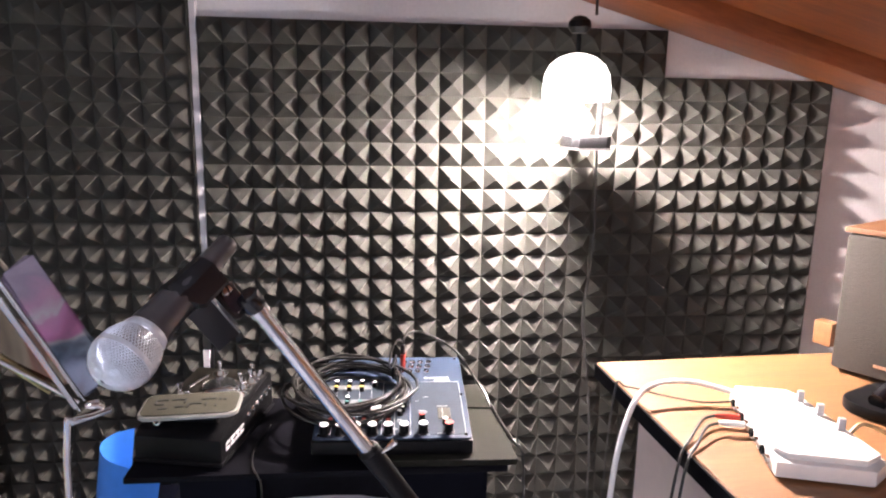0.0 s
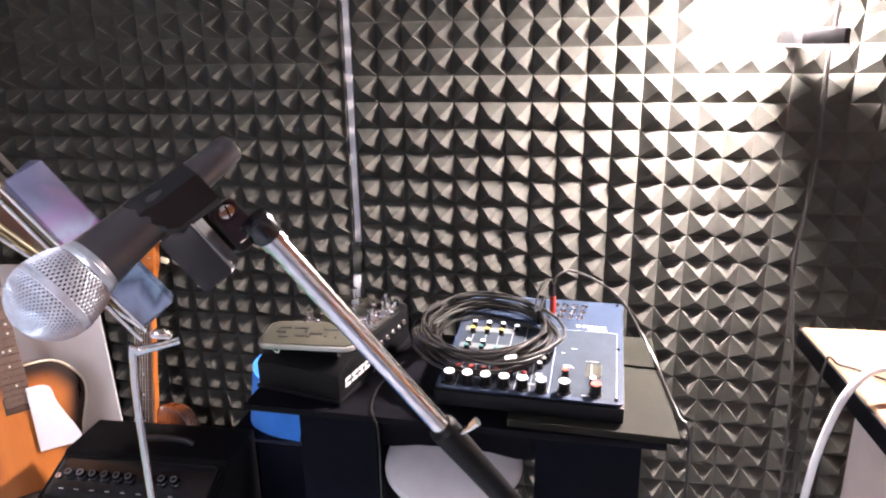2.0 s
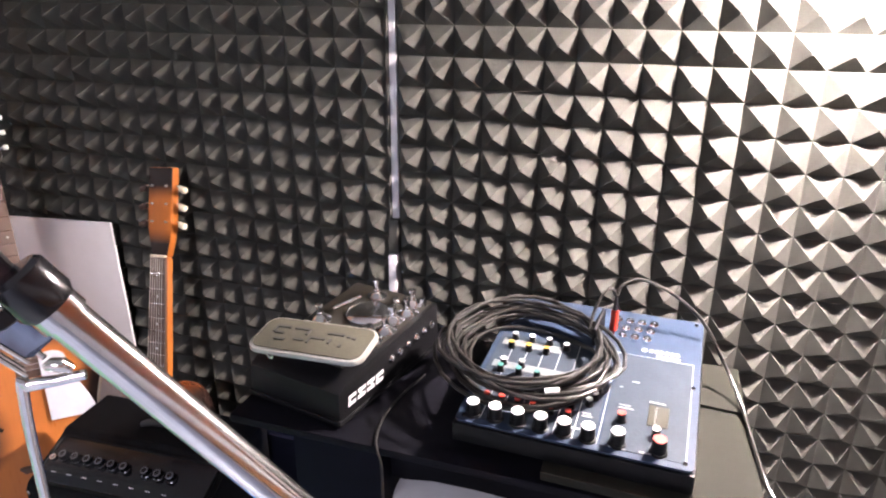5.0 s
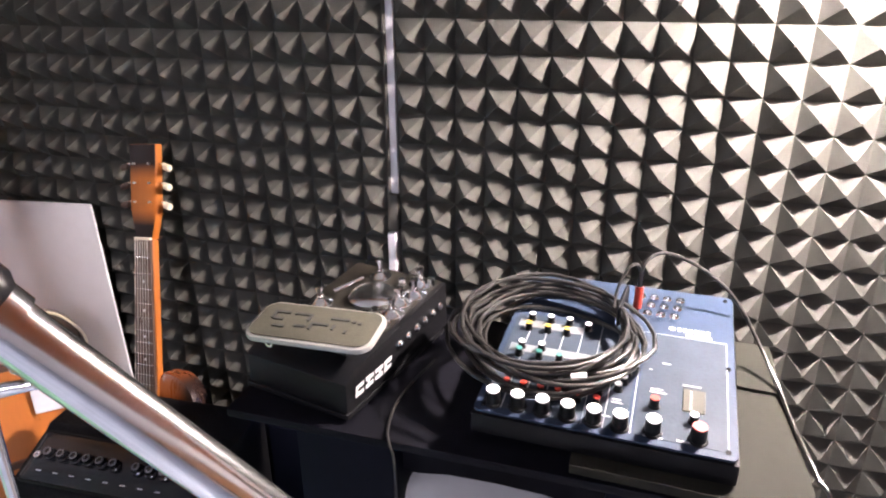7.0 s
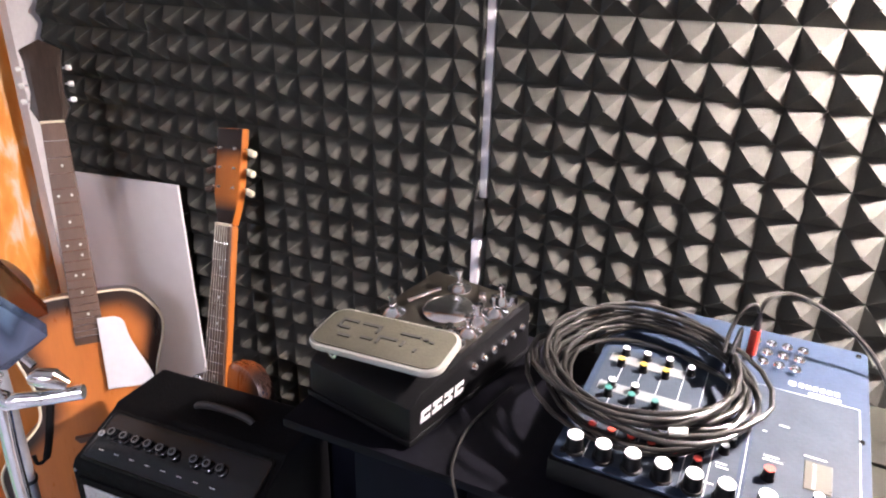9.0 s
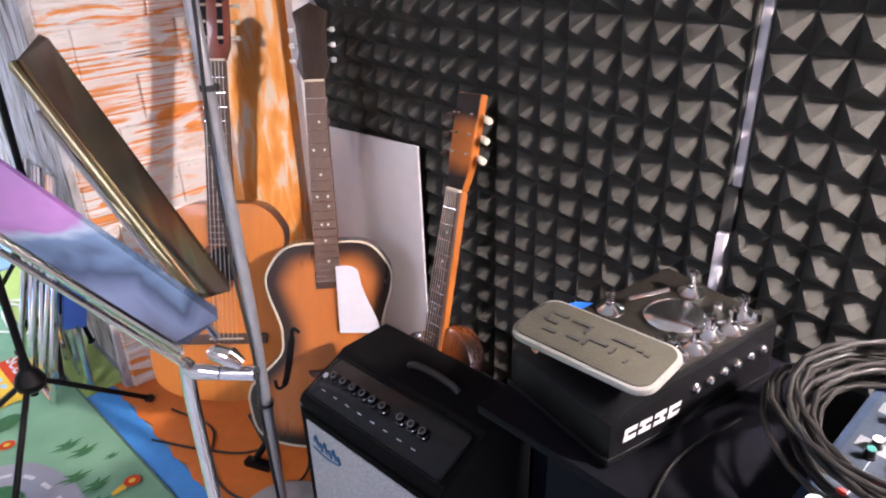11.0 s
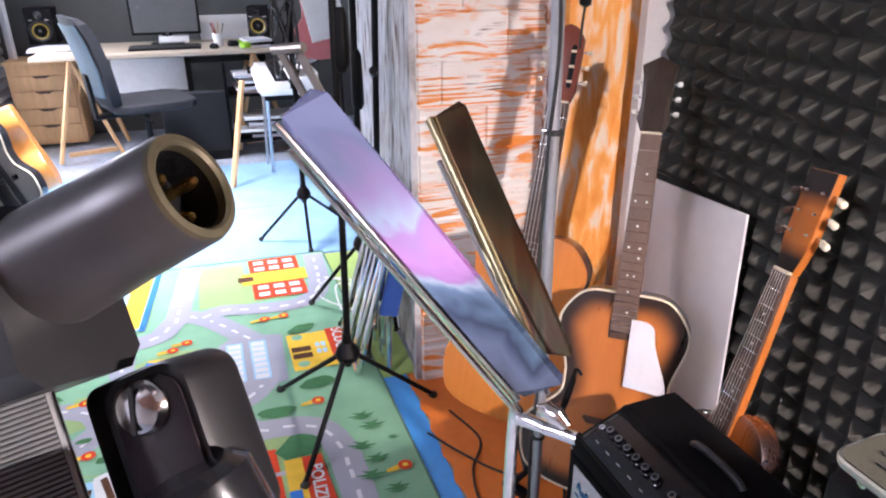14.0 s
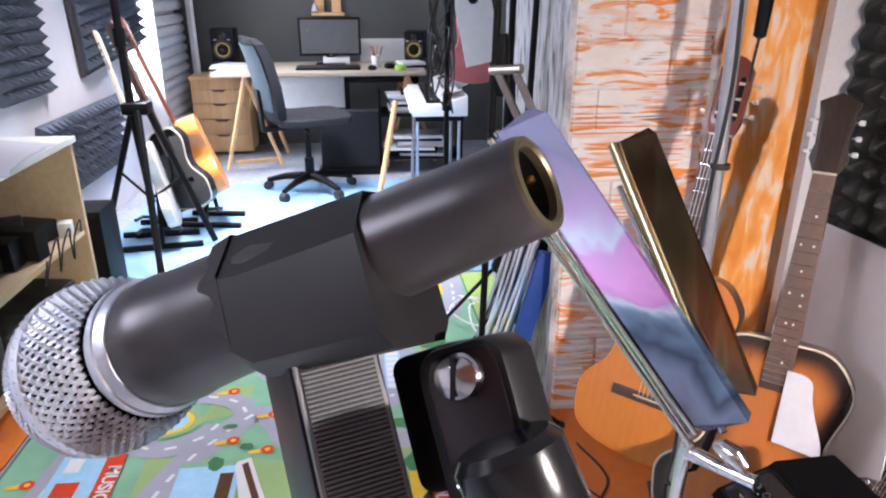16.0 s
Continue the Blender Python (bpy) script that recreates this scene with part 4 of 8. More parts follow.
part("stem", box(-0.0113, 0.0113, 0.0215, 0.068, -0.0105, 0.0105, 0.0015), CLIP_PLASTIC, clip, m=SM)
rib_panel = part("rib_panel", box(0.0113, 0.0122, 0.024, 0.0665, -0.0096, 0.0096, 0.0004, 1), mat("pale_grey_plastic", (0.24, 0.25, 0.265), 0.85, spec=0.1, var=0.04, bump=0.05), clip, "grey ribbed panel", m=SM)
part("rib_field", box(0.0122, 0.0125, 0.0252, 0.0655, -0.0084, 0.0084), RUBBER, rib_panel)
RIB_GREY = mat("rib_grey", (0.15, 0.155, 0.165), 0.85, spec=0.1, var=0.08, bump=0.02)
for k in range(36):
    part("rib", box(0.0123, 0.0129, 0.0262 + 0.00108 * k, 0.0268 + 0.00108 * k, -0.0083, 0.0083, 0.00015, 1), RIB_GREY, rib_panel)
sw = part("swivel", prism(rounded(0.039, 0.021, 0.006, 6, 0.0488, 0.1108), -0.0085, 0.0085, "x", 0.0025), CLIP_PLASTIC, clip, "glossy black swivel joint", m=SWIVEL)
part("fork", prism(rounded(0.034, 0.02, 0.004, 4, 0.0455, 0.101), -0.008, 0.003, "x", 0.0015), CLIP_PLASTIC, clip, m=SWIVEL)
part("inset_panel", prism(rounded(0.03, 0.0165, 0.0055, 6, 0.0462, 0.1115), 0.0085, 0.0091, "x", 0.0004), mat("smoked_plastic", (0.022, 0.016, 0.02), 0.16, var=0.1, bump=0.01), sw, "glossy smoked inset panel")
part("panel_edge", tube([(0.0094, 0.0605, 0.1045), (0.0096, 0.0612, 0.1115), (0.0094, 0.0605, 0.1185)], 0.0008, 8), CHROME, sw)
part("screw", lathe([(0, 0.0), (0.0056, 0.0), (0.0056, 0.0012), (0.0048, 0.0028), (0.0026, 0.0036), (0, 0.0038)], 24), CHROME, sw, "round chrome screw head", m=pose(0.0085, 0.037, 0.111, 0, 90, 0))
part("screw_slot", box(-0.0046, 0.0046, -0.0005, 0.0005, 0.0036, 0.0041), BLACK_GLOSS, sw, m=pose(0.0085, 0.037, 0.111, 0, 90, 0) @ pose(0, 0, 0, 0, 0, 75))
part("wing_screw", lathe([(0, 0), (0.005, 0), (0.0055, 0.004), (0, 0.0065)], 14), CHROME, clip, "small chrome screw", m=pose(0.0, 0.06, 0.0725, 180, 0, 0))

c1, c2 = Vector((-0.212, 0.5, 1.15)), Vector((-0.11, 0.581, 0.96))
d = (c2 - c1).normalized()
boom = thing("microphone_boom_stand", pose(-0.06, 0.62, 0.0), "chrome boom arm microphone stand with a black clutch", "microphone stand")


def bl(p):
    return Vector(p) - Vector((-0.06, 0.62, 0.0))


part("collar", tube([bl(c1 - d * 0.018), bl(c1 - d * 0.016), bl(c1 - d * 0.003), bl(c1)], [0.009, 0.0108, 0.0108, 0.0092], 20), BLACK_GLOSS, boom, "black plastic thread collar")
part("thread_ring", tube([bl(c1), bl(c1 + d * 0.006)], 0.0092, 20), CHROME, boom)
part("boom_arm", tube([bl(c1), bl(c2)], 0.0081, 24), CHROME, boom, "chrome boom arm")
c3 = c2 + d * 0.16
part("clutch_tube", tube([bl(c2 - d * 0.012), bl(c2 - d * 0.008), bl(c2 + d * 0.05), bl(c3)], [0.0095, 0.0125, 0.0115, 0.0105], 18), BLACK_PLASTIC, boom, "black lower arm")
part("clamp_screw", tube([bl(c2 + d * 0.004), bl(c2 + d * 0.004 + Vector((0.016, -0.006, 0.012))), bl(c2 + d * 0.004 + Vector((0.024, -0.006, 0.02)))], [0.0025, 0.0025, 0.004], 8), CHROME, boom)
part("pole", tube([bl(c3), bl((c3.x, c3.y, 0.02))], 0.0105, 16), BLACK_PLASTIC, boom, "black upright tube")
part("clutch", lathe([(0, -0.025), (0.016, -0.025), (0.019, -0.015), (0.019, 0.012), (0.014, 0.024), (0, 0.026)], 20), BLACK_PLASTIC, boom, m=pose(*bl(c3)))
part("base", lathe([(0, 0), (0.13, 0), (0.13, 0.012), (0.12, 0.02), (0.02, 0.028), (0, 0.028)], 36), BLACK_PLASTIC, boom, m=pose(*bl((c3.x, c3.y, 0.0))))

# ---- folding music stand, nickel plated ----
ms = thing("music_stand", pose(-0.47, 0.665, 0.0), "folded nickel plated music stand with tilted desk wings", "music stand")


def ml(p):
    return Vector(p) - Vector((-0.47, 0.665, 0.0))


def wing(top_l, top_r, bot_r, bot_l, lip, name, label, reflection_tint, lip_mat=CHROME):
    q = [ml(p) for p in (top_l, top_r, bot_r, bot_l)]
    n = (q[1] - q[0]).cross(q[3] - q[0]).normalized()
    b = bmesh.new()
    cs = []
    for k in range(4):  # clipped corners
        p, a, c = q[k], q[k - 1], q[(k + 1) % 4]
        cs += [p + (a - p).normalized() * 0.006, p + (c - p).normalized() * 0.006]
    f = b.faces.new([b.verts.new(c) for c in cs])
    bmesh.ops.solidify(b, geom=[f], thickness=0.0012)
    w = part(name, b, reflection_tint, ms, label)
    # folded lip along one long edge
    e0, e1 = (q[0], q[3]) if lip < 0 else (q[1], q[2])
    away = n * (0.008 if abs(lip) > 0.5 else -0.008)
    part("folded_lip", tube([e0, e1], 0.0018, 8), lip_mat, w)
    if lip_mat is not CHROME:  # a wide rolled edge on this wing
        inward = (q[1] - q[0]).normalized() * 0.007
        part("rolled_edge", tube([e0 + inward - n * 0.001, e1 + inward - n * 0.001], 0.0028, 10), lip_mat, w)
    part("folded_lip", tube([e0 + away, e1 + away], 0.0016, 8), lip_mat, w)
    return w


wing((-0.4425, 0.5275, 1.1725), (-0.4215, 0.546, 1.194), (-0.4, 0.666, 1.03), (-0.431, 0.651, 1.001), -1, "desk_wing", "plated desk wing with purple and blue reflections painted in", REFLECT_PURPLE)
wing((-0.62, 0.652, 1.127), (-0.567, 0.662, 1.153), (-0.432, 0.688, 1.022), (-0.482, 0.684, 0.996), -1, "desk_wing", "plated desk wing with brownish reflections painted in", REFLECT_BROWN, mat("yellowed_zinc", (0.42, 0.36, 0.21), 0.3, 1.0, var=0.1, scale=20, bump=0.02))
part("support_wire", tube([ml((-0.456, 0.535, 1.165)), ml((-0.443, 0.655, 0.99))], 0.0024, 8), CHROME, ms)
part("support_wire", tube([ml((-0.448, 0.533, 1.158)), ml((-0.437, 0.652, 0.988))], 0.0018, 8), CHROME, ms)
DULL_ZINC = mat("dull_zinc", (0.3, 0.27, 0.24), 0.38, 0.9, var=0.15, bump=0.03)
for dx in (-0.002, 0.006):
    part("end_channel", rail(None, ml((-0.464 + dx, 0.537 + dx, 1.201)), ml((-0.452 + dx, 0.552 + dx, 1.168)), 0.0016, 0.004), DULL_ZINC, ms, "folded dull zinc end of the desk arm")
part("end_bar", tube([ml((-0.469, 0.532, 1.202)), ml((-0.456, 0.545, 1.204))], 0.0024, 10), DULL_ZINC, ms)
part("support_wire", tube([ml((-0.60, 0.655, 1.1)), ml((-0.45, 0.68, 0.985))], 0.0024, 8), CHROME, ms)
part("joint", tube([ml((-0.439, 0.669, 0.985)), ml((-0.435, 0.672, 0.986)), ml((-0.428, 0.676, 0.985)), ml((-0.423, 0.68, 0.98))], [0.003, 0.0056, 0.0062, 0.0036], 14), STEEL_PLATE, ms, "tapered plated clamp")
part("clamp_bar", tube([ml((-0.453, 0.661, 0.969)), ml((-0.417, 0.685, 0.974))], 0.0044, 12), CHROME, ms)
part("upright", tube(smooth_path([ml((-0.435, 0.672, 0.972)), ml((-0.45, 0.662, 0.971)), ml((-0.456, 0.66, 0.96)), ml((-0.464, 0.662, 0.8)), ml((-0.47, 0.665, 0.02))], 5), 0.0043, 12), CHROME, ms, "chrome upright tube")
for k in range(3):
    a = radians(20 + 120 * k)
    part("leg", tube([(0.005 * math.cos(a), 0.005 * math.sin(a), 0.2), (0.2 * math.cos(a), 0.2 * math.sin(a), 0.006)], 0.005, 8), CHROME, ms)

sh = thing("round_stool", pose(-0.19, 1.035, 0.0, 0, 0, 0), "light grey plastic round seat on a dark stool under the table", "stool")
seat = part("seat", lathe([(0, 0.0), (0.09, 0.0), (0.107, 0.006), (0.112, 0.016), (0.11, 0.026), (0.098, 0.035), (0.06, 0.042), (0, 0.044)], 44), LIGHT_GREY, sh, "pale grey round seat", m=pose(0, 0, 0.596, 6, 0, 0))
part("tag", box(0.032, 0.058, 0.022, 0.05, 0.0385, 0.0435, 0.001, 1), BLACK_PLASTIC, seat, "black square patch")
part("post", tube([(0, 0, 0.02), (0, 0, 0.599)], 0.018, 14), BLACK_PLASTIC, sh)
part("foot", lathe([(0, 0), (0.13, 0), (0.13, 0.012), (0.03, 0.03), (0, 0.03)], 30), BLACK_PLASTIC, sh)

# ---- partition with the painted brick end ----
def brick_paint():
    """Whitewash over ribbed clay: pale coat, dark bare lines along the ribs and brushed orange smears."""
    m = bpy.data.materials.new("whitewashed_brick")
    m.use_nodes = True
    n, l = m.node_tree.nodes, m.node_tree.links
    b = n["Principled BSDF"]
    geo = n.new("ShaderNodeNewGeometry")

    def streak(scale, grain, lo, hi, distort=0.4, shift=0.0):
        mp, a, r = n.new("ShaderNodeMapping"), n.new("ShaderNodeTexNoise"), n.new("ShaderNodeMapRange")
        mp.inputs["Scale"].default_value, mp.inputs["Location"].default_value = grain, (shift, shift, shift)
        a.inputs["Scale"].default_value, a.inputs["Detail"].default_value, a.inputs["Distortion"].default_value = scale, 8, distort
        r.inputs["From Min"].default_value, r.inputs["From Max"].default_value = lo, hi
        l.new(geo.outputs["Position"], mp.inputs["Vector"]), l.new(mp.outputs["Vector"], a.inputs["Vector"]), l.new(a.outputs["Fac"], r.inputs["Value"])
        return r.outputs["Result"]

    def over(fac, under, colour):
        mx = n.new("ShaderNodeMix")
        mx.data_type = "RGBA"
        l.new(fac, mx.inputs["Factor"])
        if isinstance(under, tuple):
            mx.inputs["A"].default_value = (*under, 1)
        else:
            l.new(under, mx.inputs["A"])
        mx.inputs["B"].default_value = (*colour, 1)
        return mx.outputs["Result"]

    def both(a, b_):
        mu = n.new("ShaderNodeMath")
        mu.operation = "MULTIPLY"
        l.new(a, mu.inputs[0]), l.new(b_, mu.inputs[1])
        return mu.outputs[0]

    c = over(streak(6.0, (1, 1, 2.2), 0.42, 0.7), (0.92, 0.88, 0.84), (0.86, 0.77, 0.7))
    c = over(streak(5.5, (0.8, 0.8, 4.0), 0.56, 0.62, 1.4, 3.0), c, (0.9, 0.33, 0.07))
    c = over(streak(8.0, (1, 1, 4.0), 0.56, 0.7, 1.0, 7.0), c, (0.88, 0.58, 0.4))
    patch = streak(5.0, (1, 1, 1.4), 0.52, 0.6, 0.6, 19.0)
    c = over(both(streak(8.0, (0.5, 0.5, 22.0), 0.52, 0.58, 0.2, 5.0), patch), c, (0.82, 0.3, 0.08))
    dark = both(streak(9.0, (0.6, 0.6, 20.0), 0.58, 0.64, 0.2, 11.0), streak(5.0, (1, 1, 1.6), 0.6, 0.68, 0.6, 23.0))
    c = over(dark, c, (0.10, 0.06, 0.045))
    c = over(streak(22.0, (1, 1, 1.6), 0.72, 0.75, 2.5, 31.0), c, (0.06, 0.045, 0.05))
    l.new(c, b.inputs["Base Color"])
    b.inputs["Roughness"].default_value = 0.85
    bp = n.new("ShaderNodeBump")
    bp.inputs["Strength"].default_value, bp.inputs["Distance"].default_value, bp.invert = 0.7, 0.004, True
    l.new(dark, bp.inputs["Height"]), l.new(bp.outputs["Normal"], b.inputs["Normal"])
    return m


BRICK_PAINT = brick_paint()
ORANGE_PAINT = ramp_mat("orange_wash", [(0.3, (0.88, 0.31, 0.05)), (0.47, (0.95, 0.42, 0.1)), (0.53, (0.95, 0.53, 0.24)), (0.62, (0.9, 0.74, 0.6))], 13.0, (1.0, 2.0, 0.6), 0.7, 0.3, 8, 0.6)
PLASTER = ramp_mat("streaked_plaster", [(0.34, (0.14, 0.11, 0.10)), (0.42, (0.42, 0.39, 0.38)), (0.54, (0.68, 0.66, 0.67)), (0.62, (0.52, 0.5, 0.52)), (0.7, (0.28, 0.24, 0.24))], 12.0, (2.5, 1.0, 0.6), 0.8, 0.6, 9, 0.4)
slab("wall_partition", -2.9, -1.915, 1.0, 1.66, 0, 2.3, PLASTER, "rough streaked grey plaster partition")
bw = slab("wall_brick_end", -1.915, -1.887, 0.99, 1.47, 0, 2.3, BRICK_PAINT, "whitewashed hollow brick wall end with orange paint smears")
slab("orange_board", -1.78, -1.70, 1.331, 1.543, 0, 2.3, ORANGE_PAINT, "orange washed upright board beside the brick")
# stands in for the lit white wall strip, set forward into the lamplight
slab("corner_casing", -1.652, -1.622, 1.497, 1.592, 0, 2.3, WHITE_WALL, "white strip set forward as the lit wall corner beside the foam")
slab("corner_post", -1.925, -1.888, 0.972, 0.99, 0, 2.3, PLASTER, "chipped grey corner edge of the brick")

# rough mortar squeezed out between the brick and the board
MORTAR = ramp_mat("rough_mortar", [(0.36, (0.2, 0.07, 0.04)), (0.46, (0.45, 0.2, 0.1)), (0.53, (0.72, 0.62, 0.56)), (0.66, (0.84, 0.79, 0.75))], 16.0, (1.0, 1.0, 0.7), 0.9, 0.6, 8, 0.8)
rj, jb = random.Random(31), bmesh.new()
NJ = 170
jrows = []
for k in range(NJ + 1):
    z, lo_, hi_ = 2.296 * k / NJ, 1.35 + rj.uniform(-0.005, 0.005), 1.428 + rj.uniform(-0.004, 0.004)
    jrows.append([jb.verts.new((-1.886, lo_, z))] + [jb.verts.new((-1.866 + 0.012 * math.sin(math.pi * (0.1 + 0.8 * u)) + rj.uniform(-0.003, 0.004), lo_ + (hi_ - lo_) * u, z)) for u in (0.12, 0.35, 0.6, 0.85)] + [jb.verts.new((-1.886, hi_, z))])
for a, b in zip(jrows, jrows[1:]):
    for k in range(5):
        jb.faces.new((a[k], a[k + 1], b[k + 1], b[k]))
solo("mortar_joint", jb, MORTAR, None, "rough red and white mortar between brick and board", "mortar", kind="structure", smooth=True)

# ---- guitars; nut at the origin, strings towards -y, head up ----
def guitar_outline(upper, waist, lower, top, bottom, wz, n=44):
    """Half widths of the upper bout, waist and lower bout; heights of the top, waist and bottom."""
    uz, lz = top - (top - wz) * 0.48, wz - (wz - bottom) * 0.58
    knots = [(0.0, top), (upper * 0.62, top - 0.006), (upper * 0.95, uz + (top - uz) * 0.45), (upper, uz), (waist * 1.04, wz + (uz - wz) * 0.32), (waist, wz), (waist * 1.08, wz - (wz - lz) * 0.3),
             (lower * 0.97, lz + (wz - lz) * 0.28), (lower, lz - 0.01), (lower * 0.9, bottom + (lz - bottom) * 0.38), (lower * 0.55, bottom + 0.012), (0.0, bottom)]
    half = [(p.x, p.z) for p in smooth_path([(x, 0, z) for x, z in knots], 5)]
    return half[:-1] + [(-x, z) for x, z in half[::-1]][:-1]


def sunburst(name, inner, outer, cx, cz, rx, rz, power=1.0):
    """Wood that darkens towards the rim of the body, by distance from its middle."""
    m = mat(name, inner, 0.28, var=0.05, scale=6, bump=0.02, grain=(6.0, 6.0, 1.0), coat=0.6)
    n, l = m.node_tree.nodes, m.node_tree.links
    b = n["Principled BSDF"]
    src = b.inputs["Base Color"].links[0].from_socket
    tc, mp, ln, r, mx = n.new("ShaderNodeTexCoord"), n.new("ShaderNodeMapping"), n.new("ShaderNodeVectorMath"), n.new("ShaderNodeValToRGB"), n.new("ShaderNodeMix")
    mp.inputs["Location"].default_value, mp.inputs["Scale"].default_value = (-cx / rx, 0, -cz / rz), (1 / rx, 0.0, 1 / rz)
    ln.operation = "LENGTH"
    mx.data_type = "RGBA"
    l.new(tc.outputs["Object"], mp.inputs["Vector"]), l.new(mp.outputs["Vector"], ln.inputs[0]), l.new(ln.outputs["Value"], r.inputs["Fac"])
    r.color_ramp.elements[0].position, r.color_ramp.elements[1].position = 0.5 * power, 0.98 * power
    r.color_ramp.elements[0].color, r.color_ramp.elements[1].color = (0, 0, 0, 1), (1, 1, 1, 1)
    l.new(r.outputs["Color"], mx.inputs["Factor"]), l.new(src, mx.inputs["A"])
    mx.inputs["B"].default_value = (*outer, 1)
    l.new(mx.outputs["Result"], b.inputs["Base Color"])
    return m


def rim_burst(name, inner, outer, d0, d1):
    """Lacquered wood, dark to d0 from the rim and clear past d1."""
    m = mat(name, inner, 0.3, var=0.05, scale=6, bump=0.015, grain=(6.0, 6.0, 1.0), coat=0.4)
    n, l = m.node_tree.nodes, m.node_tree.links
    b = n["Principled BSDF"]
    at, r, mx = n.new("ShaderNodeAttribute"), n.new("ShaderNodeMapRange"), n.new("ShaderNodeMix")
    at.attribute_name, mx.data_type, r.interpolation_type = "rim", "RGBA", "SMOOTHSTEP"
    r.inputs["From Min"].default_value, r.inputs["From Max"].default_value = d0, d1
    l.new(at.outputs["Fac"], r.inputs["Value"]), l.new(r.outputs["Result"], mx.inputs["Factor"])
    l.new(b.inputs["Base Color"].links[0].from_socket, mx.inputs["B"])
    mx.inputs["A"].default_value = (*outer, 1)
    l.new(mx.outputs["Result"], b.inputs["Base Color"])
    return m


def burst_top(g, outline, y0, y1, material, label, arch=0.0):
    """A guitar's top in rings from rim to middle, each vertex knowing its distance from the rim; arch: how far it swells."""
    b = bmesh.new()
    rim = b.verts.layers.float.new("rim")
    zs = [z for _, z in outline]
    lo, hi = min(zs) + 0.15, max(zs) - 0.12
    rings = []
    for t in (0.0, 0.06, 0.14, 0.24, 0.36, 0.5, 0.66, 0.82, 0.97):
        ring = []
        for x, z in outline:
            cz = min(max(z, lo), hi)
            v = b.verts.new((x * (1 - t), y0 - arch * math.sin(t * math.pi / 2), z + (cz - z) * t))
            v[rim] = t * math.hypot(x, z - cz)
            ring.append(v)
        rings.append(ring)
    back = [b.verts.new((x, y1, z)) for x, z in outline]
    n = len(outline)
    for a, c in zip([back] + rings, rings):
        for k in range(n):
            b.faces.new((a[k], a[(k + 1) % n], c[(k + 1) % n], c[k]))
    b.faces.new(back)
    bmesh.ops.contextual_create(b, geom=rings[-1])
    return part("top", b, material, g, label)


ROSEWOOD = mat("rosewood", (0.075, 0.04, 0.028), 0.45, var=0.2, scale=10, bump=0.1, grain=(8.0, 8.0, 1.0))
BROWN_BOARD = mat("brown_fretboard", (0.13, 0.082, 0.062), 0.45, var=0.12, scale=10, bump=0.06, grain=(8.0, 8.0, 1.0))
CREAM = mat("cream_binding", (0.68, 0.6, 0.45), 0.4, var=0.05, scale=30, bump=0.02)
PEARL = mat("pearl_dot", (0.75, 0.75, 0.72), 0.25, var=0.05, bump=0)
MAHOGANY = mat("mahogany", (0.16, 0.05, 0.022), 0.35, var=0.15, scale=8, bump=0.05, grain=(6.0, 6.0, 1.0), coat=0.3)
SPRUCE = mat("orange_spruce", (0.52, 0.165, 0.022), 0.42, var=0.03, scale=6, bump=0.02, grain=(14.0, 6.0, 1.0), col2=(0.56, 0.18, 0.026), coat=0.15)
STRING = mat("string", (0.6, 0.57, 0.5), 0.3, 1.0, var=0.05, bump=0)


def neck_parts(g, scale, frets, w0, w1, board, back, dots, joint, string_end, string_z=None, only=None):
    """Neck back, fretboard with frets and dots, nut and six strings."""
    end = -scale * (1 - 2 ** (-frets / 12))
    part("neck", prism([(-w0 / 2, 0.0), (w0 / 2, 0.0), (w1 / 2, joint), (-w1 / 2, joint)], 0.0, 0.017, "y", 0.006), back, g, "wooden neck")
    fb = part("fretboard", prism([(-w0 / 2, 0.0), (w0 / 2, 0.0), (w1 / 2, end), (-w1 / 2, end)], -0.0065, -0.0005, "y", 0.001), board, g, "dark fretboard")
    for k in range(1, frets + 1):
        z = -scale * (1 - 2 ** (-k / 12))
        w = w0 + (w1 - w0) * z / end
        part("fret", box(-w / 2 + 0.0008, w / 2 - 0.0008, -0.0078, -0.0064, z - 0.0007, z + 0.0007), CHROME, fb)
    for k, x in dots:
        z = -scale * (1 - 2 ** (-(k - 0.5) / 12))
        part("dot", lathe([(0, 0), (0.0027, 0), (0.0024, 0.0006), (0, 0.0007)], 12), PEARL, fb, m=pose(x, -0.0066, z, 90, 0, 0))
    part("nut", box(-w0 / 2, w0 / 2, -0.0095, 0.0, -0.001, 0.004, 0.0008, 1), CREAM, g)
    for k in range(6):
        a, b = (k - 2.5) * w0 * 0.155, (k - 2.5) * w1 * 0.17
        if only == "bare":
            break
        part("string", tube([(a, -0.010, 0.002), (b, string_z or -0.012, string_end)], 0.0005 + 0.00008 * (5 - k), 5), STRING, g)


def peg(g, x, z, sx, knob_mat, drop=0.0, reach=0.012, big=1.0):
    p = part("tuning_peg", tube([(x, 0.006, z), (x + sx * reach, 0.006, z)], 0.0022, 8), CHROME, g)
    q = x + sx * reach
    part("button", tube([(q, 0.006, z), (q + sx * 0.003 * big, 0.006, z - drop), (q + sx * 0.010 * big, 0.006, z - drop * 1.5), (q + sx * 0.012 * big, 0.006, z - drop * 1.5)], [0.003, 0.0058 * (0.6 + 0.4 * big), 0.0058 * (0.6 + 0.4 * big), 0.004], 10), knob_mat, p, "ivory coloured button")


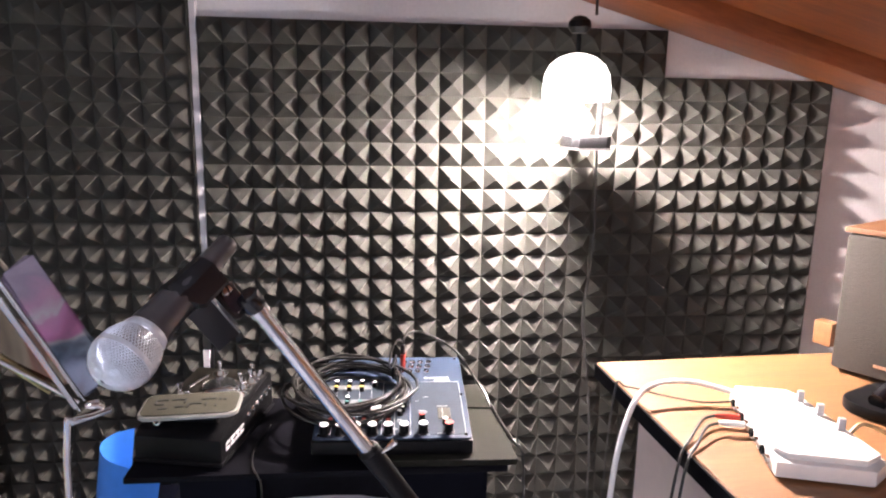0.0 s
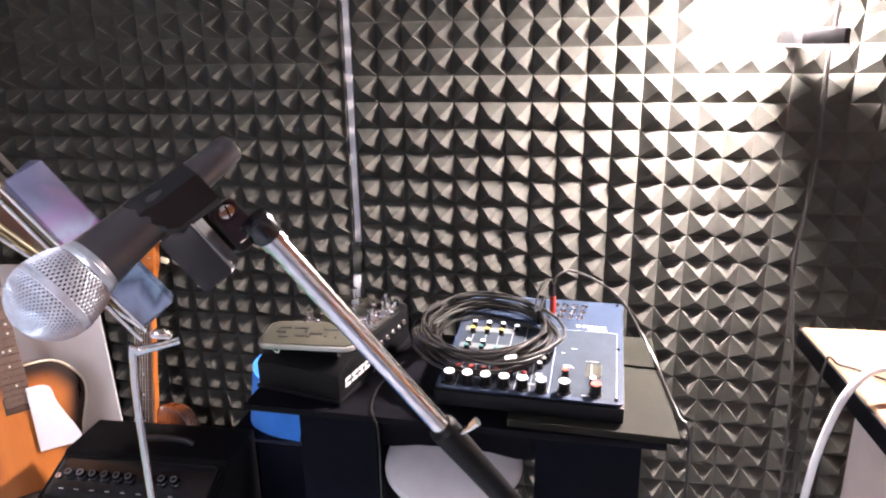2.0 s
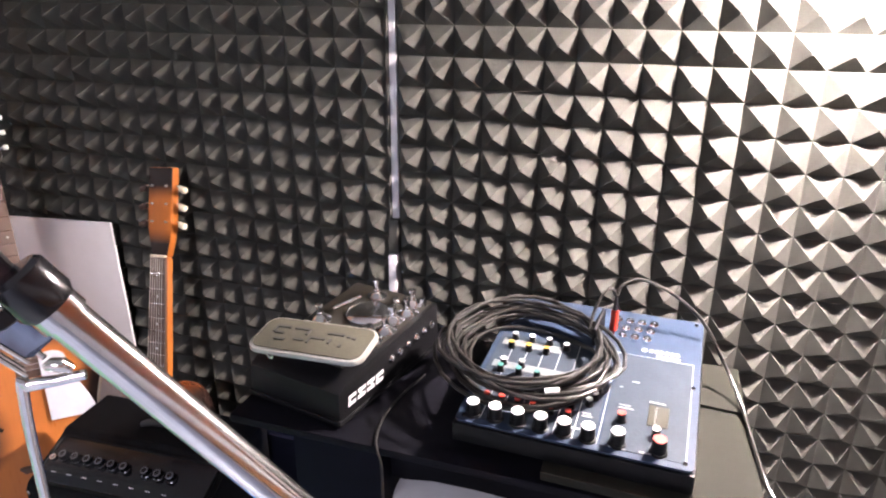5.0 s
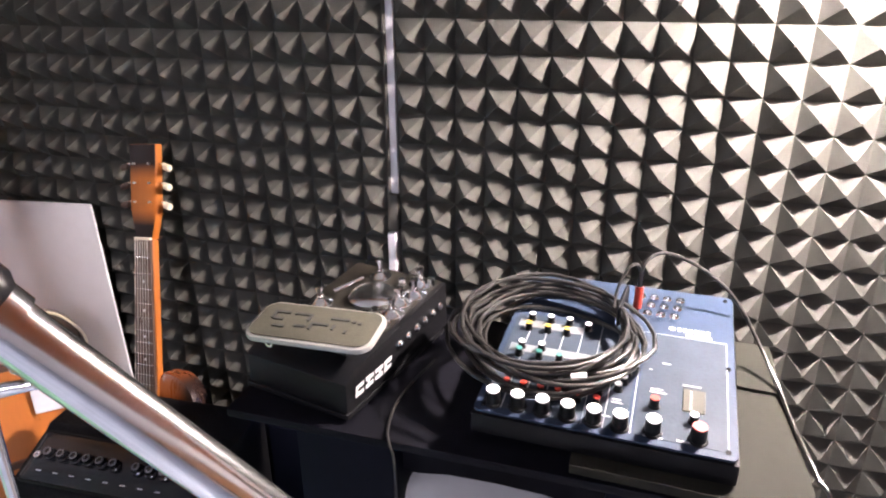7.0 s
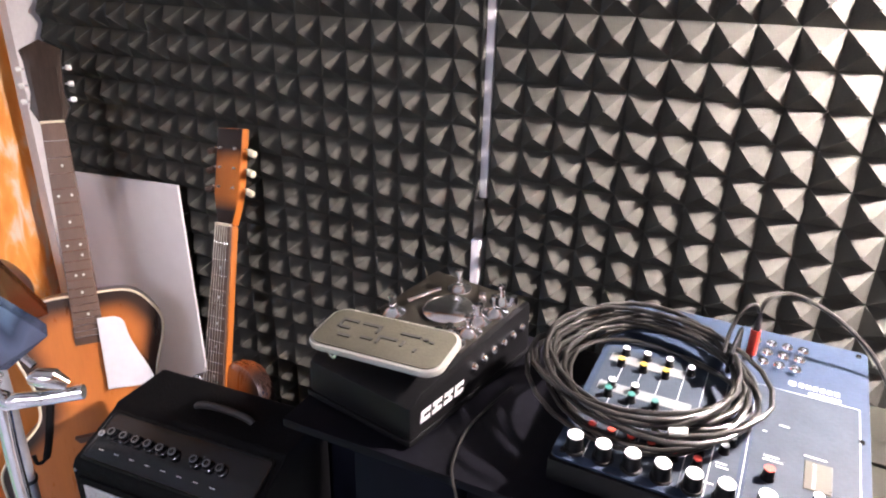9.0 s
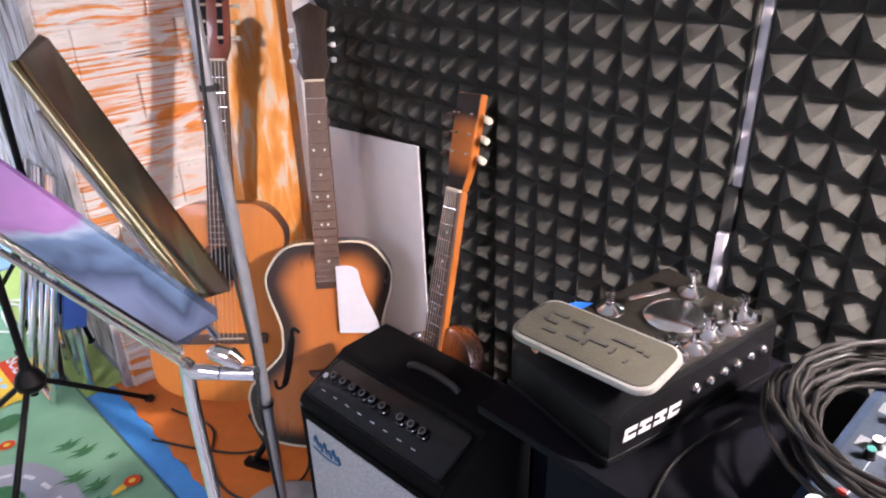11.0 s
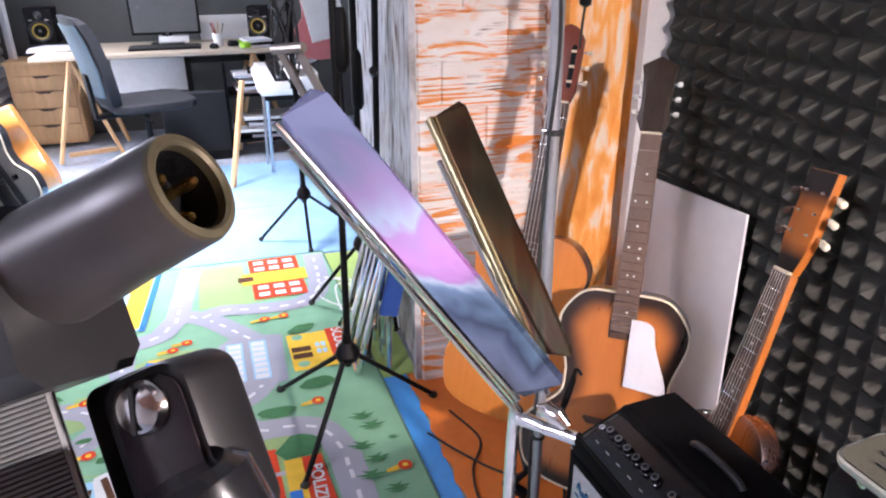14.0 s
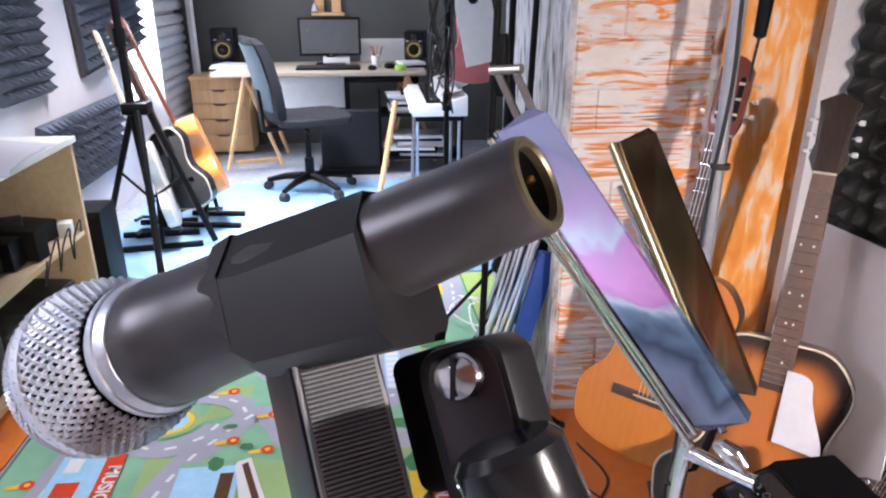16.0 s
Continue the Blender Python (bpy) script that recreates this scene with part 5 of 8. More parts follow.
# sunburst archtop
AX = pose(-1.377, 1.377, 0.885, -17.5, 0, 50)
jz = thing("archtop_guitar", AX, "sunburst archtop guitar with a white pickguard leaning in the corner", "guitar")
out = guitar_outline(0.142, 0.115, 0.2, -0.355, -0.845, -0.565)
part("body", prism(out, 0.012, 0.09, "y", 0.004), mat("dark_rim", (0.05, 0.025, 0.02), 0.3, var=0.1, scale=8, bump=0.03, coat=0.5), jz, "dark brown rim and back")
burst_top(jz, out, 0.004, 0.0115, rim_burst("sunburst_top", (0.47, 0.15, 0.034), (0.022, 0.011, 0.008), 0.014, 0.068), "orange to black sunburst top", 0.006)
rimpts = [(x, 0.004, z) for x, z in out]
part("binding", tube(rimpts + rimpts[:1], 0.0028, 6), CREAM, jz, "cream edge binding")
neck_parts(jz, 0.645, 20, 0.043, 0.055, BROWN_BOARD, MAHOGANY, [(3, 0.004), (5, -0.012), (5, 0.012), (7, 0.0), (9, -0.012), (9, 0.012), (10, 0.012), (12, -0.006), (12, 0.008), (14, 0.0), (17, 0.004)], -0.36, -0.655, -0.03, "bare")
part("board_end", box(-0.03, 0.03, -0.004, 0.008, -0.46, -0.42, 0.002), ROSEWOOD, jz)
DARK_VENEER = mat("dark_veneer", (0.03, 0.018, 0.012), 0.35, spec=0.3, var=0.3, scale=20, bump=0.03, grain=(6.0, 6.0, 1.0))
part("headstock", prism([(-0.022, 0.0), (0.022, 0.0), (0.036, 0.03), (0.03, 0.06), (0.033, 0.12), (0.038, 0.145), (0.0, 0.165), (-0.038, 0.145), (-0.033, 0.12), (-0.03, 0.06), (-0.036, 0.03)], -0.004, 0.012, "y", 0.002), DARK_VENEER, jz, "dark brown headstock")
part("head_plate", prism([(-0.02, 0.004), (0.02, 0.004), (0.022, 0.05), (0.024, 0.11), (-0.024, 0.11), (-0.022, 0.05)], -0.0055, -0.0042, "y"), DARK_VENEER, jz, "dark wood veneer")
for k in range(3):
    for sx in (-1, 1):
        peg(jz, sx * 0.033, 0.045 + 0.032 * k, sx, PEARL, 0.0, 0.005)
guard = smooth_path([(0.018, 0, -0.408), (0.05, 0, -0.409), (0.068, 0, -0.422), (0.074, 0, -0.455), (0.086, 0, -0.49), (0.104, 0, -0.535), (0.109, 0, -0.562), (0.1, 0, -0.568)], 5)
part("pickguard", prism([(p.x, p.z) for p in guard] + [(0.018, -0.562)], -0.014, -0.0115, "y", 0.0008), mat("pickguard_white", (0.62, 0.61, 0.66), 0.35, var=0.04, scale=12, bump=0.02), jz, "white plastic pickguard")
for sx in (-1, 1):
    part("f_hole", tube(smooth_path([(sx * 0.075, 0.0035, -0.56), (sx * 0.09, 0.0035, -0.55), (sx * 0.095, 0.0035, -0.575), (sx * 0.105, 0.0035, -0.63), (sx * 0.118, 0.0035, -0.68), (sx * 0.135, 0.0035, -0.69), (sx * 0.14, 0.0035, -0.67)], 4), [0.005] * 8 + [0.0082] * 9 + [0.005] * 8, 8), BLACK_PLASTIC, jz, "black f-shaped sound hole")
part("bridge", prism([(-0.06, -0.65), (0.06, -0.65), (0.05, -0.662), (-0.05, -0.662)], -0.022, 0.003, "y", 0.002), ROSEWOOD, jz)
part("tailpiece", prism([(-0.03, -0.72), (0.03, -0.72), (0.02, -0.74), (0.012, -0.85), (-0.012, -0.85), (-0.02, -0.74)], -0.012, -0.008, "y", 0.001), CHROME, jz)

# classical guitar against the brick
CX = pose(-1.60, 1.262, 0.92, -16.5, 3.0, 50)
cg = thing("classical_guitar", CX, "orange classical guitar with a round sound hole leaning on the brick", "guitar")
out = guitar_outline(0.142, 0.118, 0.184, -0.325, -0.815, -0.53)
part("body", prism(out, 0.012, 0.1, "y", 0.004), MAHOGANY, cg, "reddish brown sides")
part("top", prism(out, 0.004, 0.0115, "y", 0.0015), SPRUCE, cg, "orange spruce top")
neck_parts(cg, 0.65, 18, 0.052, 0.062, ROSEWOOD, MAHOGANY, [], -0.33, -0.655, -0.012)
part("rosette", lathe([(0.044, 0), (0.058, 0), (0.058, 0.0012), (0.044, 0.0012), (0.044, 0)], 36), MAHOGANY, cg, "inlaid ring", m=pose(0, 0.004, -0.47, 90, 0, 0))
part("sound_hole", lathe([(0, 0), (0.0435, 0), (0.0435, 0.0008), (0, 0.0008)], 32), BLACK_PLASTIC, cg, "dark round sound hole", m=pose(0, 0.004, -0.47, 90, 0, 0))
part("bridge", box(-0.095, 0.095, -0.006, 0.004, -0.665, -0.64, 0.002), ROSEWOOD, cg)
part("saddle", box(-0.04, 0.04, -0.0095, -0.005, -0.652, -0.649, 0.0006, 1), CREAM, cg)
hd = prism([(-0.026, 0.0), (0.026, 0.0), (0.036, 0.03), (0.037, 0.15), (0.024, 0.17), (0.012, 0.178), (0.0, 0.182), (-0.012, 0.178), (-0.024, 0.17), (-0.037, 0.15), (-0.036, 0.03)], -0.002, 0.017, "y", 0.002)
part("headstock", hd, mat("red_veneer", (0.16, 0.032, 0.016), 0.35, var=0.12, scale=8, bump=0.03, coat=0.3), cg, "red brown slotted headstock")
for sx in (-1, 1):
    part("head_slot", prism(rounded(0.012, 0.1, 0.0055, 4, sx * 0.018, 0.085), -0.0035, -0.002, "y"), BLACK_PLASTIC, cg)
    for k in range(3):
        part("roller", tube([(sx * 0.012, -0.004, 0.05 + 0.035 * k), (sx * 0.024, -0.004, 0.05 + 0.035 * k)], 0.003, 8), CREAM, cg)
        peg(cg, sx * 0.036, 0.05 + 0.035 * k, sx, CREAM)

# small sunburst electric guitar by the table
SX = pose(-1.001, 1.43, 0.715, -17, -6, -6)
sg = thing("electric_guitar", SX, "sunburst electric guitar with an orange headstock leaning on the foam", "guitar")
HEADBURST = sunburst("headstock_burst", (0.42, 0.12, 0.018), (0.014, 0.007, 0.006), 0.0, 0.09, 0.25, 0.088, 0.72)
ORANGE_SIDE = mat("orange_maple", (0.38, 0.115, 0.018), 0.4, var=0.08, scale=8, bump=0.03, grain=(6.0, 6.0, 1.0))
part("headstock", prism([(-0.02, 0.0), (0.02, 0.0), (0.028, 0.03), (0.034, 0.06), (0.034, 0.19), (-0.034, 0.19), (-0.034, 0.06), (-0.028, 0.03)], 0.0, 0.016, "y", 0.0015), ORANGE_SIDE, sg, "bright orange headstock wood")
part("head_face", prism([(-0.019, 0.001), (0.019, 0.001), (0.027, 0.031), (0.033, 0.06), (0.033, 0.189), (-0.033, 0.189), (-0.033, 0.06), (-0.027, 0.031)], -0.0022, -0.0002, "y", 0.0006), HEADBURST, sg, "orange face with dark ends")
for k in range(3):
    for sx in (-1, 1):
        peg(sg, sx * 0.034, 0.075 + 0.038 * k, sx, CREAM if sx > 0 else ROSEWOOD, 0.006, 0.014, 1.5)
        part("string_post", tube([(sx * 0.02, -0.002, 0.075 + 0.038 * k), (sx * 0.02, -0.008, 0.075 + 0.038 * k)], 0.0023, 8), DULL_ZINC, sg)
hb = HEADBURST.node_tree.nodes["Principled BSDF"]
hb.inputs["Coat Weight"].default_value, hb.inputs["Specular IOR Level"].default_value = 0.0, 0.2
HEADBURST.node_tree.links.remove(hb.inputs["Roughness"].links[0])
hb.inputs["Roughness"].default_value = 0.55
neck_parts(sg, 0.63, 21, 0.041, 0.053, ROSEWOOD, ORANGE_SIDE, [(3, 0), (5, 0), (7, 0), (9, 0), (12, 0)], -0.33, -0.56, -0.02)
out = [(x, z + (0.045 * min(1.0, x / 0.03) * min(1.0, (z + 0.49) / 0.1) if x > 0 and z > -0.49 else 0.0)) for x, z in guitar_outline(0.12, 0.105, 0.165, -0.315, -0.715, -0.49)]
part("body", prism(out, 0.004, 0.05, "y", 0.01), sunburst("sunburst_body", (0.33, 0.085, 0.016), (0.02, 0.01, 0.008), 0.02, -0.4, 0.09, 0.2), sg, "orange to black sunburst body")
part("pickup", box(-0.035, 0.035, -0.006, 0.004, -0.47, -0.45, 0.002), BLACK_PLASTIC, sg)
part("pickup", box(-0.035, 0.035, -0.006, 0.004, -0.54, -0.52, 0.002), BLACK_PLASTIC, sg)
part("bridge", box(-0.04, 0.04, -0.014, 0.004, -0.575, -0.555, 0.002), CHROME, sg)

# pale board leaning on the foam behind the guitars
bd = prism([(-1.60, 0.715), (-1.232, 0.735), (-1.2, 0.15), (-1.6, 0.15)], 0, 0.006, "y", 0.001)
solo("white_board", bd, PAPER, pose(0.012, 1.508, 0.0, -1.5, 0, 0), "blank pale grey board leaning on the foam wall", "board")

# ---- guitar amplifier ----
AM = pose(-1.03, 1.04, 0.0, 0, 0, 3)
amp = thing("guitar_amplifier", AM, "black vinyl covered guitar amplifier with a silver grille cloth", "amplifier")
HA = 0.465
prof = [(0.02, 0.0), (0.0, 0.01), (0.0, 0.405), (0.008, 0.418), (0.1, HA - 0.008), (0.11, HA), (0.225, HA), (0.235, HA - 0.01), (0.235, 0.0)]
part("cabinet", prism(prof, 0.0, 0.36, "x", 0.005), TOLEX, amp, "black textured vinyl cabinet")
GRILLE = mat("grille_cloth", (0.42, 0.42, 0.44), 0.75, 0.2, var=0.2, scale=260, bump=0.6, fine=2)
part("grille_frame", box(0.018, 0.342, -0.006, 0.0, 0.02, 0.395, 0.002), TOLEX, amp)
gc = part("grille_cloth", box(0.03, 0.33, -0.009, -0.006, 0.03, 0.383, 0.001, 1), GRILLE, amp, "silver grille cloth")
BLUE_INK = mat("blue_ink", (0.05, 0.16, 0.3), 0.4, 0.3, var=0.1, bump=0)
for k, (x, z) in enumerate(((0.05, 0.345), (0.062, 0.337), (0.075, 0.341), (0.088, 0.335), (0.1, 0.34), (0.112, 0.335))):
    part("script_mark", tube(smooth_path([(x, -0.0105, z), (x + 0.006, -0.0115, z + 0.016 - 0.004 * (k % 2)), (x + 0.01, -0.0105, z - 0.004)], 4), 0.0022, 6), BLUE_INK, gc)
part("script_mark", tube(smooth_path([(0.045, -0.0105, 0.329), (0.08, -0.0112, 0.323), (0.118, -0.0105, 0.327)], 4), 0.0016, 6), BLUE_INK, gc)
# sloping control panel
a0, a1 = Vector((0.0, 0.008, 0.418)), Vector((0.0, 0.1, HA - 0.008))
sl = math.degrees(math.atan2(a1.z - a0.z, a1.y - a0.y))
PM = pose(0.0, 0.008, 0.418, sl, 0, 0)
ln = (a1 - a0).length
cp = part("control_panel", prism(rounded(0.33, ln - 0.012, 0.008, 4, 0.18, ln / 2), 0.0005, 0.004, "z", 0.001), BLACK_GLOSS, amp, "glossy black control panel", m=PM)
part("panel_bezel", tube([(x, y, 0.004) for x, y in rounded(0.335, ln - 0.008, 0.01, 4, 0.18, ln / 2)] + [(x, y, 0.004) for x, y in rounded(0.335, ln - 0.008, 0.01, 4, 0.18, ln / 2)][:1], 0.003, 6), BLACK_PLASTIC, cp)
DARK_RING = mat("dull_ring", (0.16, 0.16, 0.17), 0.4, 0.8, var=0.1, bump=0.02)
for k in range(9):
    kb = part("knob", lathe([(0, 0.004), (0.011, 0.004), (0.0105, 0.007), (0.0082, 0.0085), (0.0074, 0.017), (0, 0.0175)], 18), BLACK_GLOSS, amp, m=PM @ pose(0.045 + 0.026 * k + (0.018 if k > 5 else 0), ln * 0.55, 0))
    part("cap", lathe([(0.0045, 0), (0.007, 0), (0.0066, 0.001), (0.0045, 0.0012)], 16), DARK_RING, kb, "dull metal cap ring", m=pose(0, 0, 0.0175))
for k in range(8):
    part("small_print", box(0.036 + 0.033 * k, 0.046 + 0.033 * k, ln * 0.24, ln * 0.24 + 0.0018, 0.0042, 0.0045), GREY_PLASTIC, cp)
part("jack", lathe([(0, 0.004), (0.006, 0.004), (0.006, 0.008), (0.003, 0.008), (0.003, 0.005), (0, 0.005)], 12), CHROME, amp, m=PM @ pose(0.022, ln * 0.5, 0))
part("handle", tube(smooth_path([(0.14, 0.155, HA), (0.155, 0.155, HA + 0.008), (0.2, 0.155, HA + 0.012), (0.245, 0.155, HA + 0.008), (0.26, 0.155, HA)], 5), 0.0065, 10), RUBBER, amp, "black strap handle")
part("side_badge", box(0.29, 0.315, -0.0105, -0.009, 0.35, 0.365, 0.001, 1), BRUSHED, gc)
for x in (0.006, 0.354):
    part("corner_screw", lathe([(0, 0), (0.004, 0), (0.003, 0.0015), (0, 0.002)], 10), CHROME, amp, m=pose(x, 0.0005, 0.4, 90, 0, 0))

# ---- grey pole stand with a cable, in front of the guitars ----
gs = thing("pole_stand", pose(-1.155, 1.035, 0), "grey metal pole stand with a cable wound down it", "stand")
part("pole", tube([(0.0, 0.0, 0.02), (0.005, 0.0, 0.5), (-0.02, 0.0, 1.15), (-0.03, 0.0, 2.0)], [0.0095, 0.0105, 0.0115, 0.0115], 16), GREY_TUBE, gs)
part("cable", tube(smooth_path([(0.006, -0.012, 0.05), (-0.004, -0.013, 0.3), (0.012, -0.014, 0.45), (-0.005, -0.016, 0.65), (-0.002, -0.015, 0.9), (0.016, -0.012, 1.1), (0.005, -0.012, 1.3), (0.005, -0.012, 1.9)], 8), 0.0034, 6), RUBBER, gs, "black cable along the pole")
for z in (0.33, 0.965):
    part("cable_band", tube([(-0.006 * z, 0, z - 0.004), (-0.006 * z, 0, z + 0.004)], 0.016, 14), RUBBER, gs)
part("foot", lathe([(0, 0), (0.11, 0), (0.112, 0.01), (0.1, 0.018), (0.02, 0.026), (0, 0.026)], 36), GREY_PLASTIC, gs, "round grey base")
hm = thing("hanging_cable_grip", pose(-1.52, 1.27, 1.1, 0, 4, 0), "black cable grip hanging by its lead near the brick", "cable")
part("grip", tube([(0, 0, 0.04), (0, 0, 0.045), (0, 0, 0.12), (0, 0, 0.2)], [0.006, 0.013, 0.015, 0.012], 14), BLACK_PLASTIC, hm)
part("lead", tube(smooth_path([(0, 0, 0.04), (-0.004, 0.0, 0.0), (-0.012, 0.004, -0.05)], 5), 0.003, 6), RUBBER, hm)
part("lead", tube([(0, 0, 0.2), (0, 0, 1.1)], 0.003, 6), RUBBER, hm)

# small tripod and clamp on the orange mat
sc = thing("small_clamp_stand", pose(-1.33, 1.06, 0.03, 0, 0, 25), "small black clamp with a handle lying on the mat", "clamp")
part("bar", tube([(0.0, 0.0, 0.01), (0.03, 0.02, 0.06), (0.045, 0.03, 0.12)], 0.008, 10), BLACK_PLASTIC, sc)
part("jaw", box(-0.02, 0.05, -0.012, 0.012, 0.0, 0.018, 0.004), BLACK_PLASTIC, sc)
part("grip", tube([(0.03, 0.02, 0.06), (-0.01, 0.03, 0.13)], 0.007, 10), RUBBER, sc)


# ---- black tripod microphone stands ----
def tripod_stand(name, x, y, hub, feet, top, label, r=0.009, extra=()):
    t = thing(name, pose(x, y, 0), label, "microphone stand", "tripod stands")
    part("pole", tube([(0, 0, hub - 0.04), (top[0] - x, top[1] - y, top[2])], r, 14), BLACK_PLASTIC, t, "black steel pole")
    part("hub", lathe([(0, -0.032), (0.014, -0.03), (0.03, -0.016), (0.034, 0.0), (0.026, 0.02), (0.014, 0.034), (0.011, 0.06), (0, 0.062)], 20), BLACK_PLASTIC, t, "round plastic hub", m=pose(0, 0, hub))
    for fx, fy in feet:
        v = Vector((fx - x, fy - y, 0))
        lg = part("leg", tube([v.normalized() * 0.02 + Vector((0, 0, hub - 0.008)), Vector((v.x, v.y, 0.016))], 0.0072, 10), BLACK_PLASTIC, t)
        part("rubber_foot", tube([Vector((v.x * 0.95, v.y * 0.95, 0.024)), Vector((v.x, v.y, 0.016)), Vector((v.x * 1.02, v.y * 1.02, 0.013))], [0.009, 0.0125, 0.009], 10), RUBBER, lg)
    return t


s1 = tripod_stand("tripod_microphone_stand", -1.71, 0.734, 0.258, ((-1.954, 0.553), (-1.506, 0.573), (-1.782, 0.997)), (-1.712, 0.77, 1.9), "slim black tripod microphone stand on the play rug")
part("clutch", tube([(-0.002, 0.03, 1.0), (-0.002, 0.033, 1.02), (-0.002, 0.035, 1.12), (-0.002, 0.035, 1.14)], [0.011, 0.02, 0.016, 0.011], 14), BLACK_PLASTIC, s1)
s2 = tripod_stand("tripod_microphone_stand", -3.16, 0.79, 0.24, ((-3.22, 0.578), (-3.01, 0.786), (-3.4, 0.99)), (-3.16, 0.8, 1.7), "black tripod microphone stand with a boom and cables", 0.012)
part("clutch", tube([(0, 0.005, 0.72), (0, 0.005, 0.8)], [0.022, 0.018], 14), BLACK_PLASTIC, s2)
s3 = tripod_stand("tripod_microphone_stand", -2.35, 0.905, 0.3, ((-2.5, 0.72), (-2.16, 0.82), (-2.42, 0.985)), (-2.33, 0.92, 1.8), "black tripod microphone stand against the plaster", 0.011)
part("clutch", tube([(0.01, 0.01, 0.78), (0.01, 0.01, 0.8), (0.012, 0.01, 0.95), (0.012, 0.01, 0.97)], [0.011, 0.021, 0.018, 0.012], 14), BLACK_PLASTIC, s3)
s4 = tripod_stand("tripod_microphone_stand", -2.2, 0.93, 0.3, ((-2.3, 0.8), (-2.05, 0.85), (-2.2, 0.985)), (-2.1, 0.95, 1.8), "black tripod microphone stand leaning against the plaster", 0.01)
part("clamp", tube([(0.04, 0.005, 0.92), (0.1, -0.01, 0.94)], 0.012, 12), BLACK_PLASTIC, s4)
# microphone cables wound on the second stand
for k in range(5):
    r = random.Random(20 + k)
    pts = [(-3.16 + 0.06 * math.cos(a * 1.3 + k) * (0.5 + 0.5 * math.sin(a)), 0.79 + 0.05 * math.sin(a * 1.1 + 2 * k) - 0.02, 1.28 - 0.45 * a / 9 + 0.12 * math.sin(a * 1.7 + k)) for a in (0.45 * i for i in range(21))]
    solo("microphone_cable", tube(smooth_path(pts, 4), 0.0045, 6), CABLE, None, "black cable hung in loops on the microphone stand", "cable", "hung cables")
# boom-arm tripod near the guitars
BT = (-3.42, -0.62)
bt = thing("speaker_tripod", pose(BT[0], BT[1], 0), "tall black steel tripod stand on the floor", "stand")
part("pole", tube([(0, 0, 0.25), (-0.01, -0.03, 0.72), (-0.05, -0.045, 1.9)], [0.017, 0.019, 0.017], 14), BLACK_PLASTIC, bt)
part("collar", box(-0.05, 0.05, -0.06, 0.06, 0.68, 0.735, 0.012), BLACK_PLASTIC, bt)
part("clutch", tube([(-0.02, -0.035, 0.98), (-0.022, -0.036, 1.06)], 0.027, 14), BLACK_PLASTIC, bt)
for fx, fy in ((-3.77, -0.98), (-3.03, -0.5), (-3.49, -0.36)):
    v = Vector((fx - BT[0], fy - BT[1], 0))
    part("leg", tube([v.normalized() * 0.045 + Vector((0, 0, 0.7)), Vector((v.x, v.y, 0.02))], 0.016, 10), BLACK_PLASTIC, bt)
    part("brace", tube([v * 0.55 + Vector((0, 0, 0.36)), Vector((0, 0, 0.27))], 0.007, 8), BLACK_PLASTIC, bt)

# ---- floor mats and the play rug ----
def mat_tile(x0, x1, y0, y1, colour, label, teeth=0.0, h=0.006):
    if teeth:
        n = max(2, round((x1 - x0) / 0.11))
        edge = []
        for k in range(n * 6 + 1):
            u = k / (n * 6)
            edge.append((x0 + (x1 - x0) * u, y0 + teeth * math.sin(u * n * 2 * math.pi)))
        o = edge + [(x1, y1), (x0, y1)]
    else:
        o = [(x0, y0), (x1, y0), (x1, y1), (x0, y1)]
    return solo("floor_mat", prism(o, 0.0005, h, "z", 0.001), colour, None, label, "floor mat", "coloured foam floor mats", smooth=False)


MAT_BLUE = mat("blue_mat", (0.07, 0.34, 0.8), 0.45, var=0.06, scale=30, bump=0.3, fine=8)
MAT_ORANGE = mat("orange_mat", (0.72, 0.19, 0.03), 0.5, var=0.06, scale=30, bump=0.3, fine=8)
MAT_GREEN = mat("green_mat", (0.36, 0.5, 0.14), 0.5, var=0.06, scale=30, bump=0.3, fine=8)
MAT_PALE = mat("pale_blue_mat", (0.28, 0.48, 0.7), 0.24, var=0.08, scale=6, bump=0.15, fine=30)
mat_tile(-1.93, -0.4, 0.60, 0.948, MAT_BLUE, "bright blue foam floor mat beside the rug")
mat_tile(-1.93, -0.75, 0.95, 1.49, MAT_ORANGE, "bright orange foam floor mat under the guitars", 0.007, 0.0065)
mat_tile(-2.98, -1.935, 0.60, 0.985, MAT_GREEN, "pale green foam floor mat beside the partition")
mat_tile(-2.6, -1.4, -1.03, -0.575, MAT_ORANGE, "bright orange foam floor mat on the window side")
for a, b in ((-4.6, -3.72), (-3.715, -3.0)):
    mat_tile(a, b, -0.9, 0.1, MAT_PALE, "pale blue glossy floor mat")
    mat_tile(a, b, 0.103, 1.1, MAT_PALE, "pale blue glossy floor mat")

RUG_GREEN = mat("rug_green", (0.24, 0.46, 0.3), 0.9, var=0.1, scale=8, bump=0.5, fine=60, spec=0.1)
RUG_LIME = mat("rug_lime", (0.32, 0.46, 0.2), 0.9, var=0.06, scale=8, bump=0.4, fine=60, spec=0.1)
RUG_GREY = mat("rug_grey", (0.36, 0.37, 0.43), 0.9, var=0.05, scale=8, bump=0.4, fine=60, spec=0.1)
RUG_WHITE = mat("rug_white", (0.68, 0.69, 0.7), 0.9, var=0.03, bump=0.2, spec=0.1)
RUG_RED = mat("rug_red", (0.62, 0.07, 0.03), 0.9, var=0.06, bump=0.2, spec=0.1)
RUG_ORANGE = mat("rug_orange", (0.75, 0.25, 0.03), 0.9, var=0.06, bump=0.2, spec=0.1)
